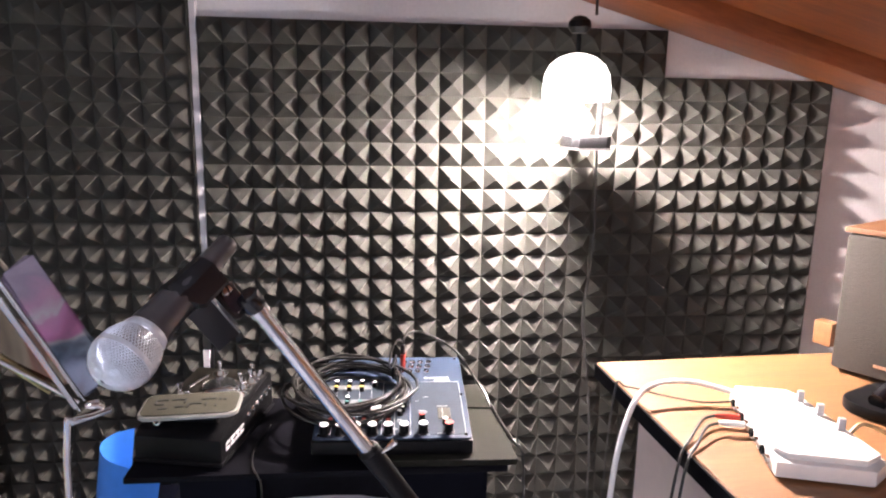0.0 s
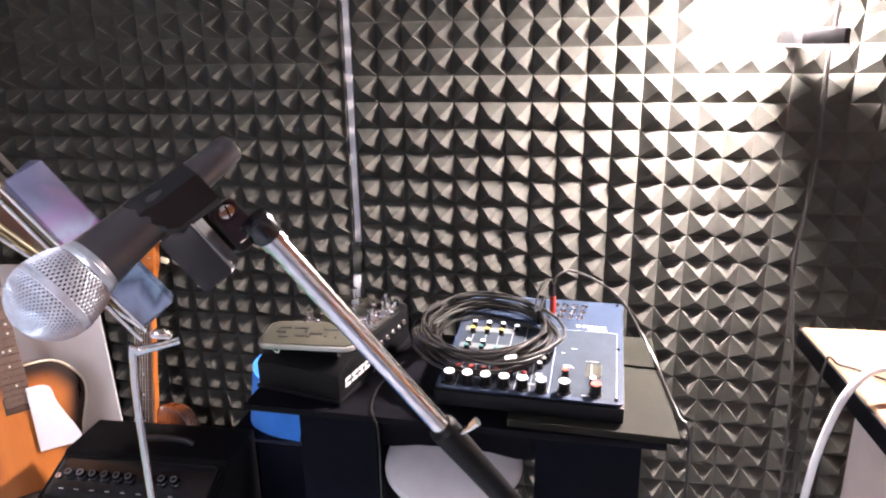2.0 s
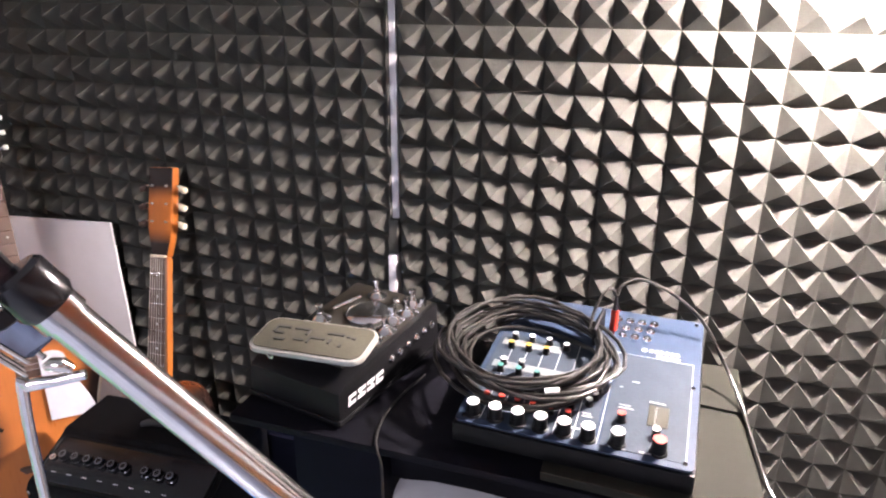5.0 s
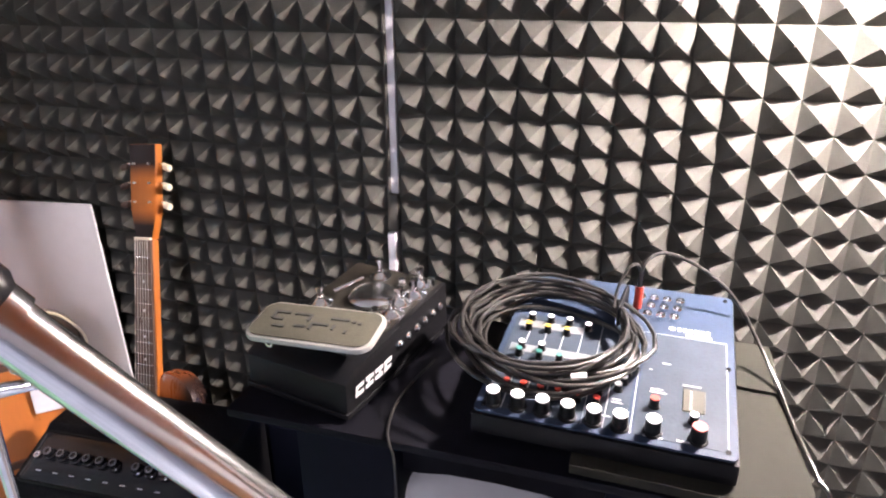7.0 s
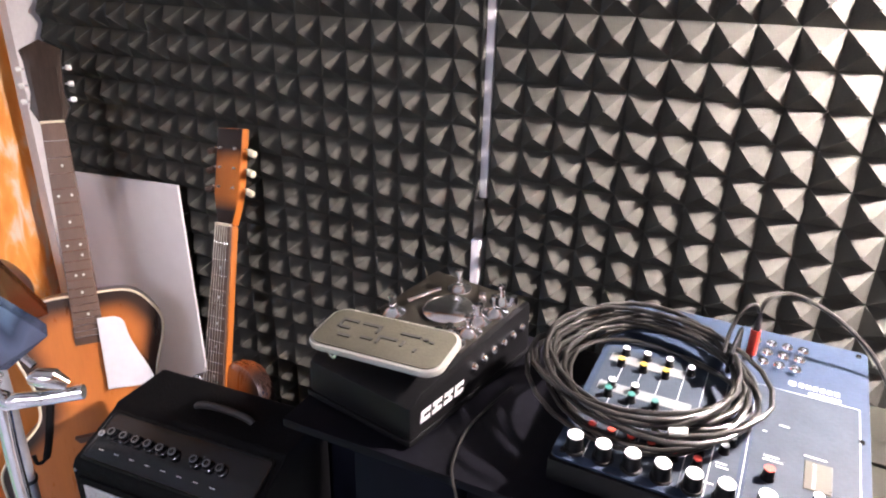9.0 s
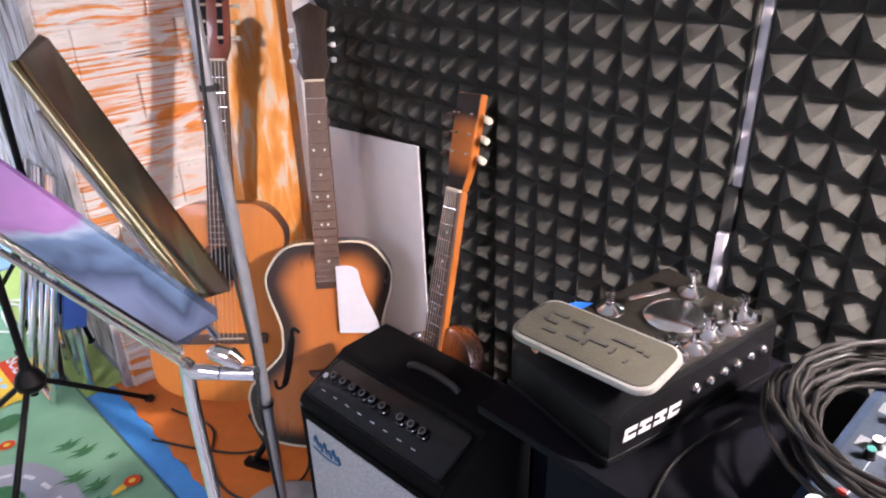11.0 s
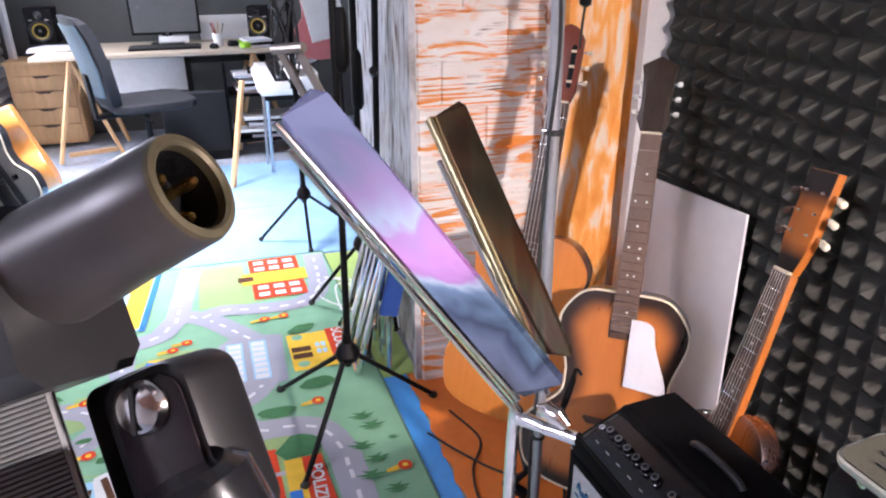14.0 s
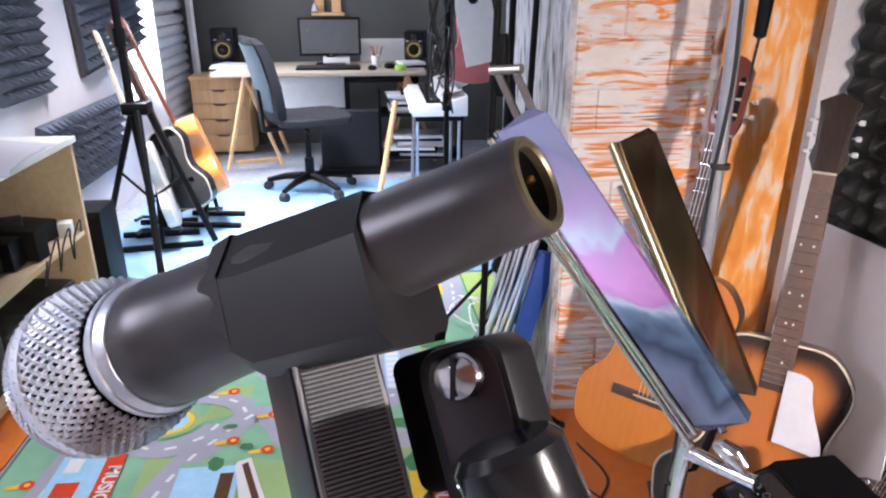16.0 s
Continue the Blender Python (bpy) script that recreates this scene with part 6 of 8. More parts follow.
RUG_YELLOW = mat("rug_yellow", (0.8, 0.52, 0.06), 0.9, var=0.06, bump=0.2, spec=0.1)
RUG_DARK = mat("rug_dark_green", (0.07, 0.2, 0.09), 0.9, var=0.1, bump=0.2, spec=0.1)
RUG_BROWN = mat("rug_brown", (0.1, 0.05, 0.03), 0.9, var=0.1, bump=0.2, spec=0.1)
RUG_BLUE = mat("rug_blue", (0.05, 0.2, 0.6), 0.9, var=0.1, bump=0.2, spec=0.1)
RUG_SKY = mat("rug_sky", (0.35, 0.6, 0.78), 0.9, var=0.06, bump=0.2, spec=0.1)
rug = thing("play_rug", pose(0, 0, 0.007), "printed children's play rug with roads and houses", "rug")
RX0, RX1, RY0, RY1 = -3.0, -0.86, -0.555, 0.835
skew = 0.035


def rp(x, y):
    """The rug lies a little askew."""
    return x, y + skew * (x - RX0) * (y - RY0) / (RY1 - RY0) * 0.9


printed = []


def flat(o, z, material, parent=None, name="printed_shape"):
    printed.append(name)
    z += 0.000002 * len(printed)
    b = bmesh.new()
    b.faces.new([b.verts.new((*rp(x, y), 0.0)) for x, y in o])
    bmesh.ops.translate(b, vec=(0, 0, z), verts=b.verts)
    return part(name, b, material, parent or rug, smooth=False)


def strip(pts, w, z, material, name="printed_road", closed=False):
    p = [Vector((*q, 0)) for q in pts]
    p = smooth_path(p, 6)
    l, r = [], []
    for i, q in enumerate(p):
        d = (p[min(i + 1, len(p) - 1)] - p[max(i - 1, 0)]).normalized()
        n = Vector((-d.y, d.x, 0)) * w / 2
        l.append(q + n), r.append(q - n)
    b = bmesh.new()
    lv, rv = [b.verts.new((*rp(v.x, v.y), z)) for v in l], [b.verts.new((*rp(v.x, v.y), z)) for v in r]
    for i in range(len(p) - 1):
        b.faces.new((rv[i], rv[i + 1], lv[i + 1], lv[i]))
    o = part(name, b, material, rug, smooth=False)
    # dashes down the middle
    tot, nxt = 0.0, 0.02
    for a, c in zip(p, p[1:]):
        tot += (c - a).length
        if tot >= nxt:
            d = (c - a).normalized()
            n = Vector((-d.y, d.x, 0)) * 0.0055
            e = a + d * 0.032
            bb = bmesh.new()
            bb.faces.new([bb.verts.new((*rp(v.x, v.y), z + 0.00015)) for v in (a - n, e - n, e + n, a + n)])
            part("printed_dash", bb, RUG_WHITE, o, smooth=False)
            nxt = tot + 0.06
    return o


part("base", prism([rp(*q) for q in ((RX0, RY0), (RX1, RY0), (RX1, RY1), (RX0, RY1))], 0.0, 0.004, "z", 0.001), RUG_GREEN, rug, "green woven rug")
part("hem", tube([(*rp(x, y), 0.003) for x, y in ((RX0, RY0), (RX1, RY0), (RX1, RY1), (RX0, RY1), (RX0, RY0))], 0.004, 6), mat("rug_hem", (0.1, 0.18, 0.13), 0.9), rug, "dark stitched hem")
for o in (((-2.96, 0.3), (-2.96, 0.48), (-2.6, 0.48), (-2.58, 0.3)), ((-2.24, 0.1), (-2.3, 0.2), (-2.28, 0.34), (-2.08, 0.36), (-2.08, 0.14)), ((-1.98, 0.2), (-2.0, 0.36), (-1.85, 0.34), (-1.8, 0.26), (-1.83, 0.16)),
          ((-2.9, 0.53), (-2.9, 0.7), (-2.6, 0.72), (-2.57, 0.4)), ((-1.72, 0.42), (-1.74, 0.56), (-1.66, 0.6), (-1.5, 0.6), (-1.5, 0.38)), ((-2.1, -0.05), (-2.1, 0.04), (-1.95, 0.03), (-1.9, -0.1)), ((-1.75, -0.2), (-1.7, 0.2), (-1.3, 0.2), (-1.3, -0.2))):
    flat(o, 0.0046, RUG_LIME)
Z = 0.0056
strip([(-1.2, -0.1), (-1.5, -0.15), (-1.7, -0.1), (-1.83, -0.02), (-1.93, 0.06), (-1.9, 0.12), (-1.83, 0.156), (-1.78, 0.19), (-1.767, 0.251), (-1.76, 0.322), (-1.827, 0.365), (-1.904, 0.385), (-1.952, 0.442), (-2.03, 0.5)], 0.085, Z, RUG_GREY)
strip([(-1.827, 0.365), (-1.714, 0.36), (-1.663, 0.343), (-1.6, 0.3), (-1.45, 0.25), (-1.2, 0.26)], 0.085, Z + 0.0003, RUG_GREY)
strip([(-1.827, 0.39), (-1.775, 0.446), (-1.769, 0.515), (-1.755, 0.575), (-1.717, 0.622), (-1.628, 0.651), (-1.557, 0.655), (-1.4, 0.656), (-1.2, 0.62), (-1.05, 0.5)], 0.085, Z + 0.0006, RUG_GREY)
flat([(-2.0, 0.36), (-2.0, 0.56), (-2.3, 0.57), (-2.34, 0.42), (-2.28, 0.36)], Z + 0.0005, RUG_GREY)
strip([(-2.25, 0.5), (-2.355, 0.428), (-2.467, 0.347), (-2.529, 0.273), (-2.517, 0.221), (-2.422, 0.173), (-2.388, 0.106), (-2.36, 0.0), (-2.4, -0.15), (-2.35, -0.3), (-2.15, -0.33)], 0.09, Z + 0.0009, RUG_GREY)
strip([(-2.5, 0.22), (-2.692, 0.24), (-2.89, 0.261), (-2.99, 0.273)], 0.085, Z + 0.0012, RUG_GREY)
strip([(-2.5, 0.3), (-2.543, 0.38), (-2.529, 0.46), (-2.514, 0.574), (-2.523, 0.67), (-2.591, 0.741), (-2.734, 0.772), (-2.98, 0.785)], 0.085, Z + 0.0015, RUG_GREY)
strip([(-2.36, 0.03), (-2.3, 0.06), (-2.18, 0.07), (-2.099, 0.141), (-2.047, 0.23), (-2.017, 0.345), (-1.995, 0.426)], 0.075, Z + 0.0018, RUG_GREY)
strip([(-1.93, 0.04), (-2.0, 0.0), (-2.04, -0.1), (-2.02, -0.2), (-1.95, -0.28), (-1.84, -0.28), (-1.78, -0.18), (-1.82, -0.08), (-1.88, -0.04)], 0.075, Z + 0.0021, RUG_GREY)
strip([(-2.15, -0.33), (-2.0, -0.36), (-1.8, -0.4), (-1.55, -0.42), (-1.2, -0.4)], 0.08, Z + 0.0024, RUG_GREY)
ZP = Z + 0.003


def shape(o, mtl, k=0, name="printed_house"):
    return flat(o, ZP + 0.0004 * k, mtl, None, name)


def quad(c, fu, fv, u0, u1, v0, v1):
    """A rectangle in the house's own axes: c its corner, fu along the front, fv up the drawing."""
    return [(c[0] + fu[0] * u + fv[0] * v, c[1] + fu[1] * u + fv[1] * v) for u, v in ((u0, v0), (u1, v0), (u1, v1), (u0, v1))]


# red-windowed house
c, fu, fv = (-2.98, 0.505), (0.385, 0.0), (0.0, 0.205)
shape(quad(c, fu, fv, 0, 1, 0, 1), RUG_RED), shape(quad(c, fu, fv, 0.36, 0.64, -0.18, 1.1), RUG_YELLOW, 1), shape(quad(c, fu, fv, 0.44, 0.56, -0.25, 0.05), RUG_BROWN, 2)
for row in (0.06, 0.22, 0.7, 0.86):
    for k in range(3):
        shape(quad(c, fu, fv, row, row + 0.09, 0.1 + 0.3 * k, 0.3 + 0.3 * k), RUG_WHITE, 2)
# school with its lettered roof
c, fu, fv = (-2.275, 0.583), (0.235, 0.0), (0.0, 0.14)
shape(quad(c, fu, fv, 0, 1, 0, 1), RUG_YELLOW), shape(quad(c, fu, fv, -0.04, 0.9, 0.95, 1.45), RUG_RED, 1)
for a, b, e, g in ((0.38, 0.52, 0.05, 0.5), (0.56, 0.7, 0.05, 0.5)):
    shape(quad(c, fu, fv, a, b, e, g), RUG_BROWN, 2)
for a, e in ((0.32, 0.62), (0.5, 0.62), (0.32, 0.76), (0.5, 0.76)):
    shape(quad(c, fu, fv, a, a + 0.12, e, e + 0.1), RUG_SKY, 2)
for a in (0.1, 0.85):
    shape([(c[0] + fu[0] * a + 0.02 * math.cos(t), c[1] + 0.035 + 0.02 * math.sin(t)) for t in (k * math.pi / 4 for k in range(8))], RUG_GREEN, 2)


def rug_text(s, x, y, size, rz, mtl=RUG_WHITE):
    lettering(s, size, mtl, rug, pose(*rp(x, y), ZP + 0.0016, 0, 0, rz), "printed_lettering", 0.0002, 0.001)


rug_text("SCUOLA", -2.175, 0.752, 0.055, 0)
# parking rows
for y in (0.383, 0.459):
    shape([(-2.275, y), (-2.03, y), (-2.03, y + 0.054), (-2.275, y + 0.054)], RUG_SKY, 0, "printed_parking")
    for k in range(7):
        x = -2.265 + 0.034 * k
        shape([(x, y + 0.006), (x + 0.026, y + 0.006), (x + 0.026, y + 0.047), (x, y + 0.047)], RUG_WHITE, 1, "printed_parking")
# small house with a blue pool
shape([(-2.25, 0.14), (-2.25, 0.25), (-2.13, 0.26), (-2.13, 0.15)], RUG_YELLOW), shape([(-2.24, 0.135), (-2.21, 0.23), (-2.17, 0.24), (-2.18, 0.13)], RUG_BLUE, 1), shape([(-2.25, 0.255), (-2.25, 0.315), (-2.13, 0.265)], RUG_RED, 1), shape([(-2.235, 0.28), (-2.235, 0.32), (-2.19, 0.32), (-2.19, 0.28)], RUG_WHITE, 2)
# fire station and police
shape([(-1.675, 0.405), (-1.675, 0.485), (-1.44, 0.49), (-1.44, 0.4)], RUG_RED), shape([(-1.66, 0.425), (-1.66, 0.465), (-1.61, 0.465), (-1.61, 0.425)], RUG_WHITE, 1), shape([(-1.53 + 0.035 * math.cos(t), 0.445 + 0.035 * math.sin(t)) for t in (k * math.pi / 6 for k in range(12))], RUG_ORANGE, 1)
shape([(-1.53 + 0.02 * math.cos(t), 0.445 + 0.02 * math.sin(t)) for t in (k * math.pi / 6 for k in range(12))], RUG_YELLOW, 2), shape([(-1.58, 0.395), (-1.58, 0.5), (-1.565, 0.5), (-1.565, 0.395)], RUG_GREY, 1)
shape([(-1.62, 0.5), (-1.62, 0.545), (-1.36, 0.545), (-1.36, 0.5)], RUG_YELLOW), shape([(-1.62, 0.545), (-1.62, 0.595), (-1.36, 0.61), (-1.36, 0.545)], RUG_RED, 1), shape([(-1.5, 0.5), (-1.5, 0.53), (-1.4, 0.53), (-1.4, 0.5)], RUG_BLUE, 1)
rug_text("POLIZIA", -1.5, 0.572, 0.045, 0)
# music house and the shop by the near edge
shape([(-1.77, -0.42), (-1.77, -0.3), (-1.5, -0.3), (-1.5, -0.42)], RUG_SKY), shape([(-1.77, -0.305), (-1.77, -0.255), (-1.5, -0.245), (-1.5, -0.295)], RUG_RED, 1), shape([(-1.66, -0.4), (-1.66, -0.34), (-1.6, -0.34), (-1.6, -0.4)], RUG_RED, 1), shape([(-1.76, -0.4), (-1.76, -0.36), (-1.7, -0.36), (-1.7, -0.4)], RUG_WHITE, 2)
rug_text("MUSICA", -1.63, -0.272, 0.05, 0)
shape([(-1.7, -0.1), (-1.7, 0.06), (-1.45, 0.06), (-1.45, -0.1)], RUG_SKY), shape([(-1.7, 0.04), (-1.72, 0.08), (-1.45, 0.17), (-1.43, 0.1)], RUG_WHITE, 1), shape([(-1.66, 0.01), (-1.66, 0.045), (-1.5, 0.045), (-1.5, 0.01)], RUG_BROWN, 1), shape([(-1.71, -0.1), (-1.71, 0.045), (-1.69, 0.045), (-1.69, -0.1)], RUG_GREEN, 2)
shape([(-1.69, 0.06), (-1.7, 0.075), (-1.53, 0.13), (-1.52, 0.115)], RUG_BROWN, 2, "printed_bar")
# sports ground with blue edging
shape([(-2.98, -0.2), (-2.98, 0.14), (-2.48, 0.1), (-2.48, -0.2)], RUG_SKY, 0, "printed_field"), shape([(-2.98, 0.05), (-2.98, 0.13), (-2.49, 0.095), (-2.49, 0.03)], RUG_YELLOW, 1, "printed_field"), shape([(-2.985, 0.135), (-2.985, 0.155), (-2.47, 0.115), (-2.47, 0.095)], RUG_BLUE, 2, "printed_field")
for k in range(6):
    shape([(-2.95 + 0.075 * k, -0.16), (-2.95 + 0.075 * k, 0.02), (-2.92 + 0.075 * k, 0.02), (-2.92 + 0.075 * k, -0.16)], RUG_WHITE, 1, "printed_field")
# pond
for r, mtl in ((0.1, RUG_LIME), (0.08, RUG_YELLOW), (0.065, RUG_SKY)):
    shape([(-1.91 + r * 0.8 * math.cos(t), -0.19 + r * math.sin(t)) for t in (k * math.pi / 9 for k in range(18))], mtl, {0.1: 1, 0.08: 2, 0.065: 3}[r], "printed_pond")
# trees, bushes and flowers
def blob(x, y, a, b, rz, mtl=RUG_DARK, seed=0):
    r = random.Random(seed)
    o = []
    for k in range(14):
        t = 2 * math.pi * k / 14
        q = 1 + r.uniform(-0.16, 0.16)
        u, v = a * q * math.cos(t), b * q * math.sin(t)
        o.append((x + u * math.cos(rz) - v * math.sin(rz), y + u * math.sin(rz) + v * math.cos(rz)))
    shape(o, mtl, 2, "printed_tree")


def spiky(x, y, s, rz):
    o = [(0, 0), (-0.5, 0.12), (-0.2, 0.16), (-0.7, 0.34), (-0.15, 0.36), (-0.4, 0.6), (0.0, 0.5), (0.35, 0.62), (0.15, 0.36), (0.7, 0.34), (0.25, 0.16), (0.5, 0.1)]
    shape([(x + s * (u * math.cos(rz) - v * math.sin(rz)), y + s * (u * math.sin(rz) + v * math.cos(rz))) for u, v in o], RUG_DARK, 2, "printed_tree")


for k, (x, y, a, b, rz) in enumerate(((-1.95, 0.275, 0.055, 0.075, 0), (-1.666, 0.545, 0.05, 0.06, 0.3), (-1.84, 0.505, 0.025, 0.055, 0), (-2.316, 0.642, 0.025, 0.05, 0.4), (-1.954, 0.642, 0.03, 0.06, 0.2), (-1.7, -0.01, 0.03, 0.02, 0), (-1.35, 0.4, 0.05, 0.06, 0), (-1.25, 0.05, 0.06, 0.05, 0), (-2.1, -0.12, 0.02, 0.035, 0), (-1.77, 0.06, 0.015, 0.02, 0), (-1.87, 0.0, 0.012, 0.02, 0))):
    blob(x, y, a, b, rz, seed=k)
for x, y, s, rz in ((-1.73, 0.73, 0.06, 1.6), (-1.68, 0.75, 0.06, 1.6), (-1.6, 0.7, 0.06, 1.4), (-1.54, 0.73, 0.055, 1.7), (-1.48, 0.7, 0.06, 1.5), (-1.62, 0.79, 0.03, 1.5), (-1.42, 0.75, 0.05, 1.6), (-1.36, 0.71, 0.05, 1.5), (-2.02, 0.24, 0.03, 1.6), (-1.87, 0.25, 0.035, 1.6), (-1.95, -0.4, 0.04, 1.5)):
    spiky(x, y, s, rz)
for x, y in ((-2.01, 0.167), (-2.335, 0.259), (-2.296, 0.215), (-2.423, 0.525), (-2.431, 0.594), (-1.862, 0.627), (-1.508, 0.79), (-1.92, 0.12), (-1.86, -0.32), (-1.8, 0.02), (-2.06, -0.02), (-1.75, 0.12), (-1.66, -0.47), (-1.98, -0.3)):
    shape([(x + 0.019 * math.cos(t), y + 0.019 * math.sin(t)) for t in (k * math.pi / 5 for k in range(10))], RUG_RED, 2, "printed_flower")
    shape([(x + 0.008 * math.cos(t), y + 0.008 * math.sin(t)) for t in (k * math.pi / 4 for k in range(8))], RUG_YELLOW, 3, "printed_flower")
    shape([(x + 0.004, y - 0.05), (x + 0.016, y - 0.05), (x + 0.014, y - 0.018), (x - 0.006, y - 0.018)], RUG_YELLOW, 2, "printed_flower")

for k, pts in enumerate((((-1.62, 0.93, 0.011), (-1.5, 1.0, 0.011), (-1.4, 1.08, 0.011), (-1.36, 1.2, 0.011), (-1.25, 1.16, 0.011), (-1.2, 1.05, 0.011)), ((-1.7, 1.02, 0.011), (-1.55, 1.06, 0.011), (-1.44, 1.0, 0.011), (-1.32, 0.98, 0.011), (-1.22, 1.02, 0.011)))):
    solo("floor_cable", tube(smooth_path(pts, 6), 0.003, 6), RUBBER, None, "thin black cable lying on the orange mat", "cable", "mat cables")

# ---- window side: wall foam and blinds ----
DARK_BOARD = mat("brown_board", (0.06, 0.045, 0.04), 0.7, var=0.15, scale=10, bump=0.2)
BLUE_FOAM = mat("blue_grey_foam", (0.1, 0.115, 0.14), 0.95, var=0.12, scale=18, bump=0.4, fine=20, spec=0.15)


def far_foam(cols, rows, m, label, board=False):
    f = thing("acoustic_foam_panel", m, label, "acoustic foam", "foam panels on the window wall")
    part("foam", foam_panel(cols, rows), BLUE_FOAM, f, smooth=False)
    if board:
        part("backing_board", box(-0.03, cols * P + 0.03, 0.0, 0.015, -rows * P - 0.03, 0.03, 0.002, 1), DARK_BOARD, f, "dark brown backing board", smooth=False)
    return f


far_foam(8, 13, pose(-3.06, -1.038, 1.50, 0, 0, 180), "blue-grey pyramid foam panel on the white wall")
far_foam(17, 13, pose(-3.86, -1.018, 1.545, 0, -5, 180), "blue-grey pyramid foam on a brown board", True)
far_foam(18, 7, pose(-3.2, -0.985, 0.665, 8, 0, 180), "long blue-grey foam panel leaning on the wall")
BLIND = mat("blind_slat", (0.72, 0.74, 0.78), 0.5, var=0.04, scale=10, bump=0.05)
for z0, n in ((1.06, 14), (0.17, 12)):
    bl_ = thing("roller_shutter", pose(-5.43, -1.005, z0), "white ribbed slatted shutter by the window", "shutter", "ribbed shutters")
    for k in range(n):
        part("slat", tube([(-0.41, 0, 0.037 + 0.072 * k), (0.37, 0, 0.037 + 0.072 * k)], 0.036, 14), BLIND, bl_)
CURTAIN = mat("curtain", (0.74, 0.72, 0.7), 0.9, var=0.05, scale=20, bump=0.2)
cb = bmesh.new()
line = [(-5.83 + 0.012 * k, -0.93 + 0.06 * k / 12 + 0.018 * math.sin(k * 1.5), 0) for k in range(16)]
lo, hi = [cb.verts.new((x, y, 0.03)) for x, y, _ in line], [cb.verts.new((x, y, 2.2)) for x, y, _ in line]
for k in range(15):
    cb.faces.new((lo[k], lo[k + 1], hi[k + 1], hi[k]))
solo("curtain", cb, CURTAIN, None, "white fabric curtain hanging in the corner", "curtain")

# ---- computer desk, drawers and what stands on them ----
dr = thing("drawer_cabinet", pose(-5.5, -0.9, 0), "pine drawer cabinet with four drawers beside the desk", "drawers")
part("body", box(-0.3, 0.0, 0.0, 0.42, 0.02, 0.575, 0.004), PINE, dr)
for k, (a, b) in enumerate(((0.04, 0.16), (0.17, 0.275), (0.285, 0.395), (0.405, 0.5))):
    d_ = part("drawer_front", box(0.001, 0.018, 0.02, 0.40, a, b, 0.003), PINE, dr)
    part("finger_grip", prism([(0.15, b + 0.0), (0.27, b + 0.0), (0.24, b - 0.016), (0.18, b - 0.016)], 0.0165, 0.0195, "x"), ROSEWOOD, d_, "cut-out finger grip")
part("top", box(-0.305, 0.022, -0.008, 0.428, 0.575, 0.598, 0.003), PINE, dr)

PALE_TOP = mat("pale_wood", (0.66, 0.54, 0.4), 0.4, var=0.06, scale=4, bump=0.04, grain=(8.0, 1.0, 8.0), coat=0.2)
cd = thing("computer_desk", pose(-5.3, 0.1, 0), "light wood desk on pine trestles against the dark wall", "desk")
part("desktop", box(-0.36, 0.35, -0.72, 0.74, 0.655, 0.682, 0.003), PALE_TOP, cd)
part("modesty_panel", box(0.08, 0.095, -0.30, 0.16, 0.4, 0.62, 0.002, 1), WHITE_PLASTIC, cd, "white panel under the top")
for y0 in (-0.665, 0.45):
    for (a, b) in (((0.30, y0 + 0.16, 0.65), (0.36, y0, 0.015)), ((0.30, y0 + 0.16, 0.65), (0.22, y0 + 0.36, 0.015)), ((-0.2, y0 + 0.16, 0.65), (-0.26, y0, 0.015)), ((-0.2, y0 + 0.16, 0.65), (-0.16, y0 + 0.36, 0.015))):
        part("trestle_leg", rail(None, a, b, 0.036, 0.022), PINE, cd)
    part("trestle_bar", rail(None, (0.33, y0 + 0.05, 0.06), (0.24, y0 + 0.33, 0.06), 0.02, 0.03), PINE, cd)
    part("trestle_bar", rail(None, (0.3, y0 + 0.16, 0.64), (-0.22, y0 + 0.16, 0.64), 0.03, 0.03), PINE, cd)
for y in (0.17, 0.66):
    part("steel_leg", box(0.2, 0.235, y, y + 0.035, 0.0, 0.63, 0.002, 1), BLACK_PLASTIC, cd, "black steel leg")
part("steel_rail", box(0.2, 0.235, 0.17, 0.695, 0.595, 0.63, 0.002, 1), BLACK_PLASTIC, cd, "black steel frame rail")

SCREEN = mat("dark_screen", (0.09, 0.095, 0.1), 0.25, var=0.05, scale=5, bump=0)
mo = thing("computer_monitor", pose(-5.45, 0.163, 0.682, 0, 0, 90), "black computer monitor, switched off, on the desk", "monitor")
part("housing", box(-0.228, 0.228, 0.0, 0.035, 0.062, 0.335, 0.004), BLACK_PLASTIC, mo)
part("screen", box(-0.212, 0.212, -0.003, 0.0005, 0.08, 0.32), SCREEN, mo, "dark grey screen")
part("neck", box(-0.03, 0.03, 0.015, 0.04, 0.008, 0.08, 0.004), BLACK_PLASTIC, mo)
part("foot", prism(rounded(0.22, 0.14, 0.04), 0, 0.012, "z", 0.003), BLACK_GLOSS, mo)
part("badge", box(-0.012, 0.012, -0.002, 0.0, 0.066, 0.071), BRUSHED, mo)
kb = thing("computer_keyboard", pose(-5.14, 0.16, 0.682, 0, 0, 90), "black computer keyboard before the monitor", "keyboard")
part("body", prism([(-0.065, 0.0), (0.065, 0.0), (0.065, 0.022), (-0.065, 0.012)], -0.225, 0.225, "x", 0.003), BLACK_PLASTIC, kb)
for r in range(4):
    part("key_bank", prism([(-0.055 + 0.028 * r, 0.013 + 0.0022 * r), (-0.032 + 0.028 * r, 0.0148 + 0.0022 * r), (-0.034 + 0.028 * r, 0.02 + 0.0022 * r), (-0.053 + 0.028 * r, 0.018 + 0.0022 * r)], -0.21, 0.21, "x", 0.001), RUBBER, kb)


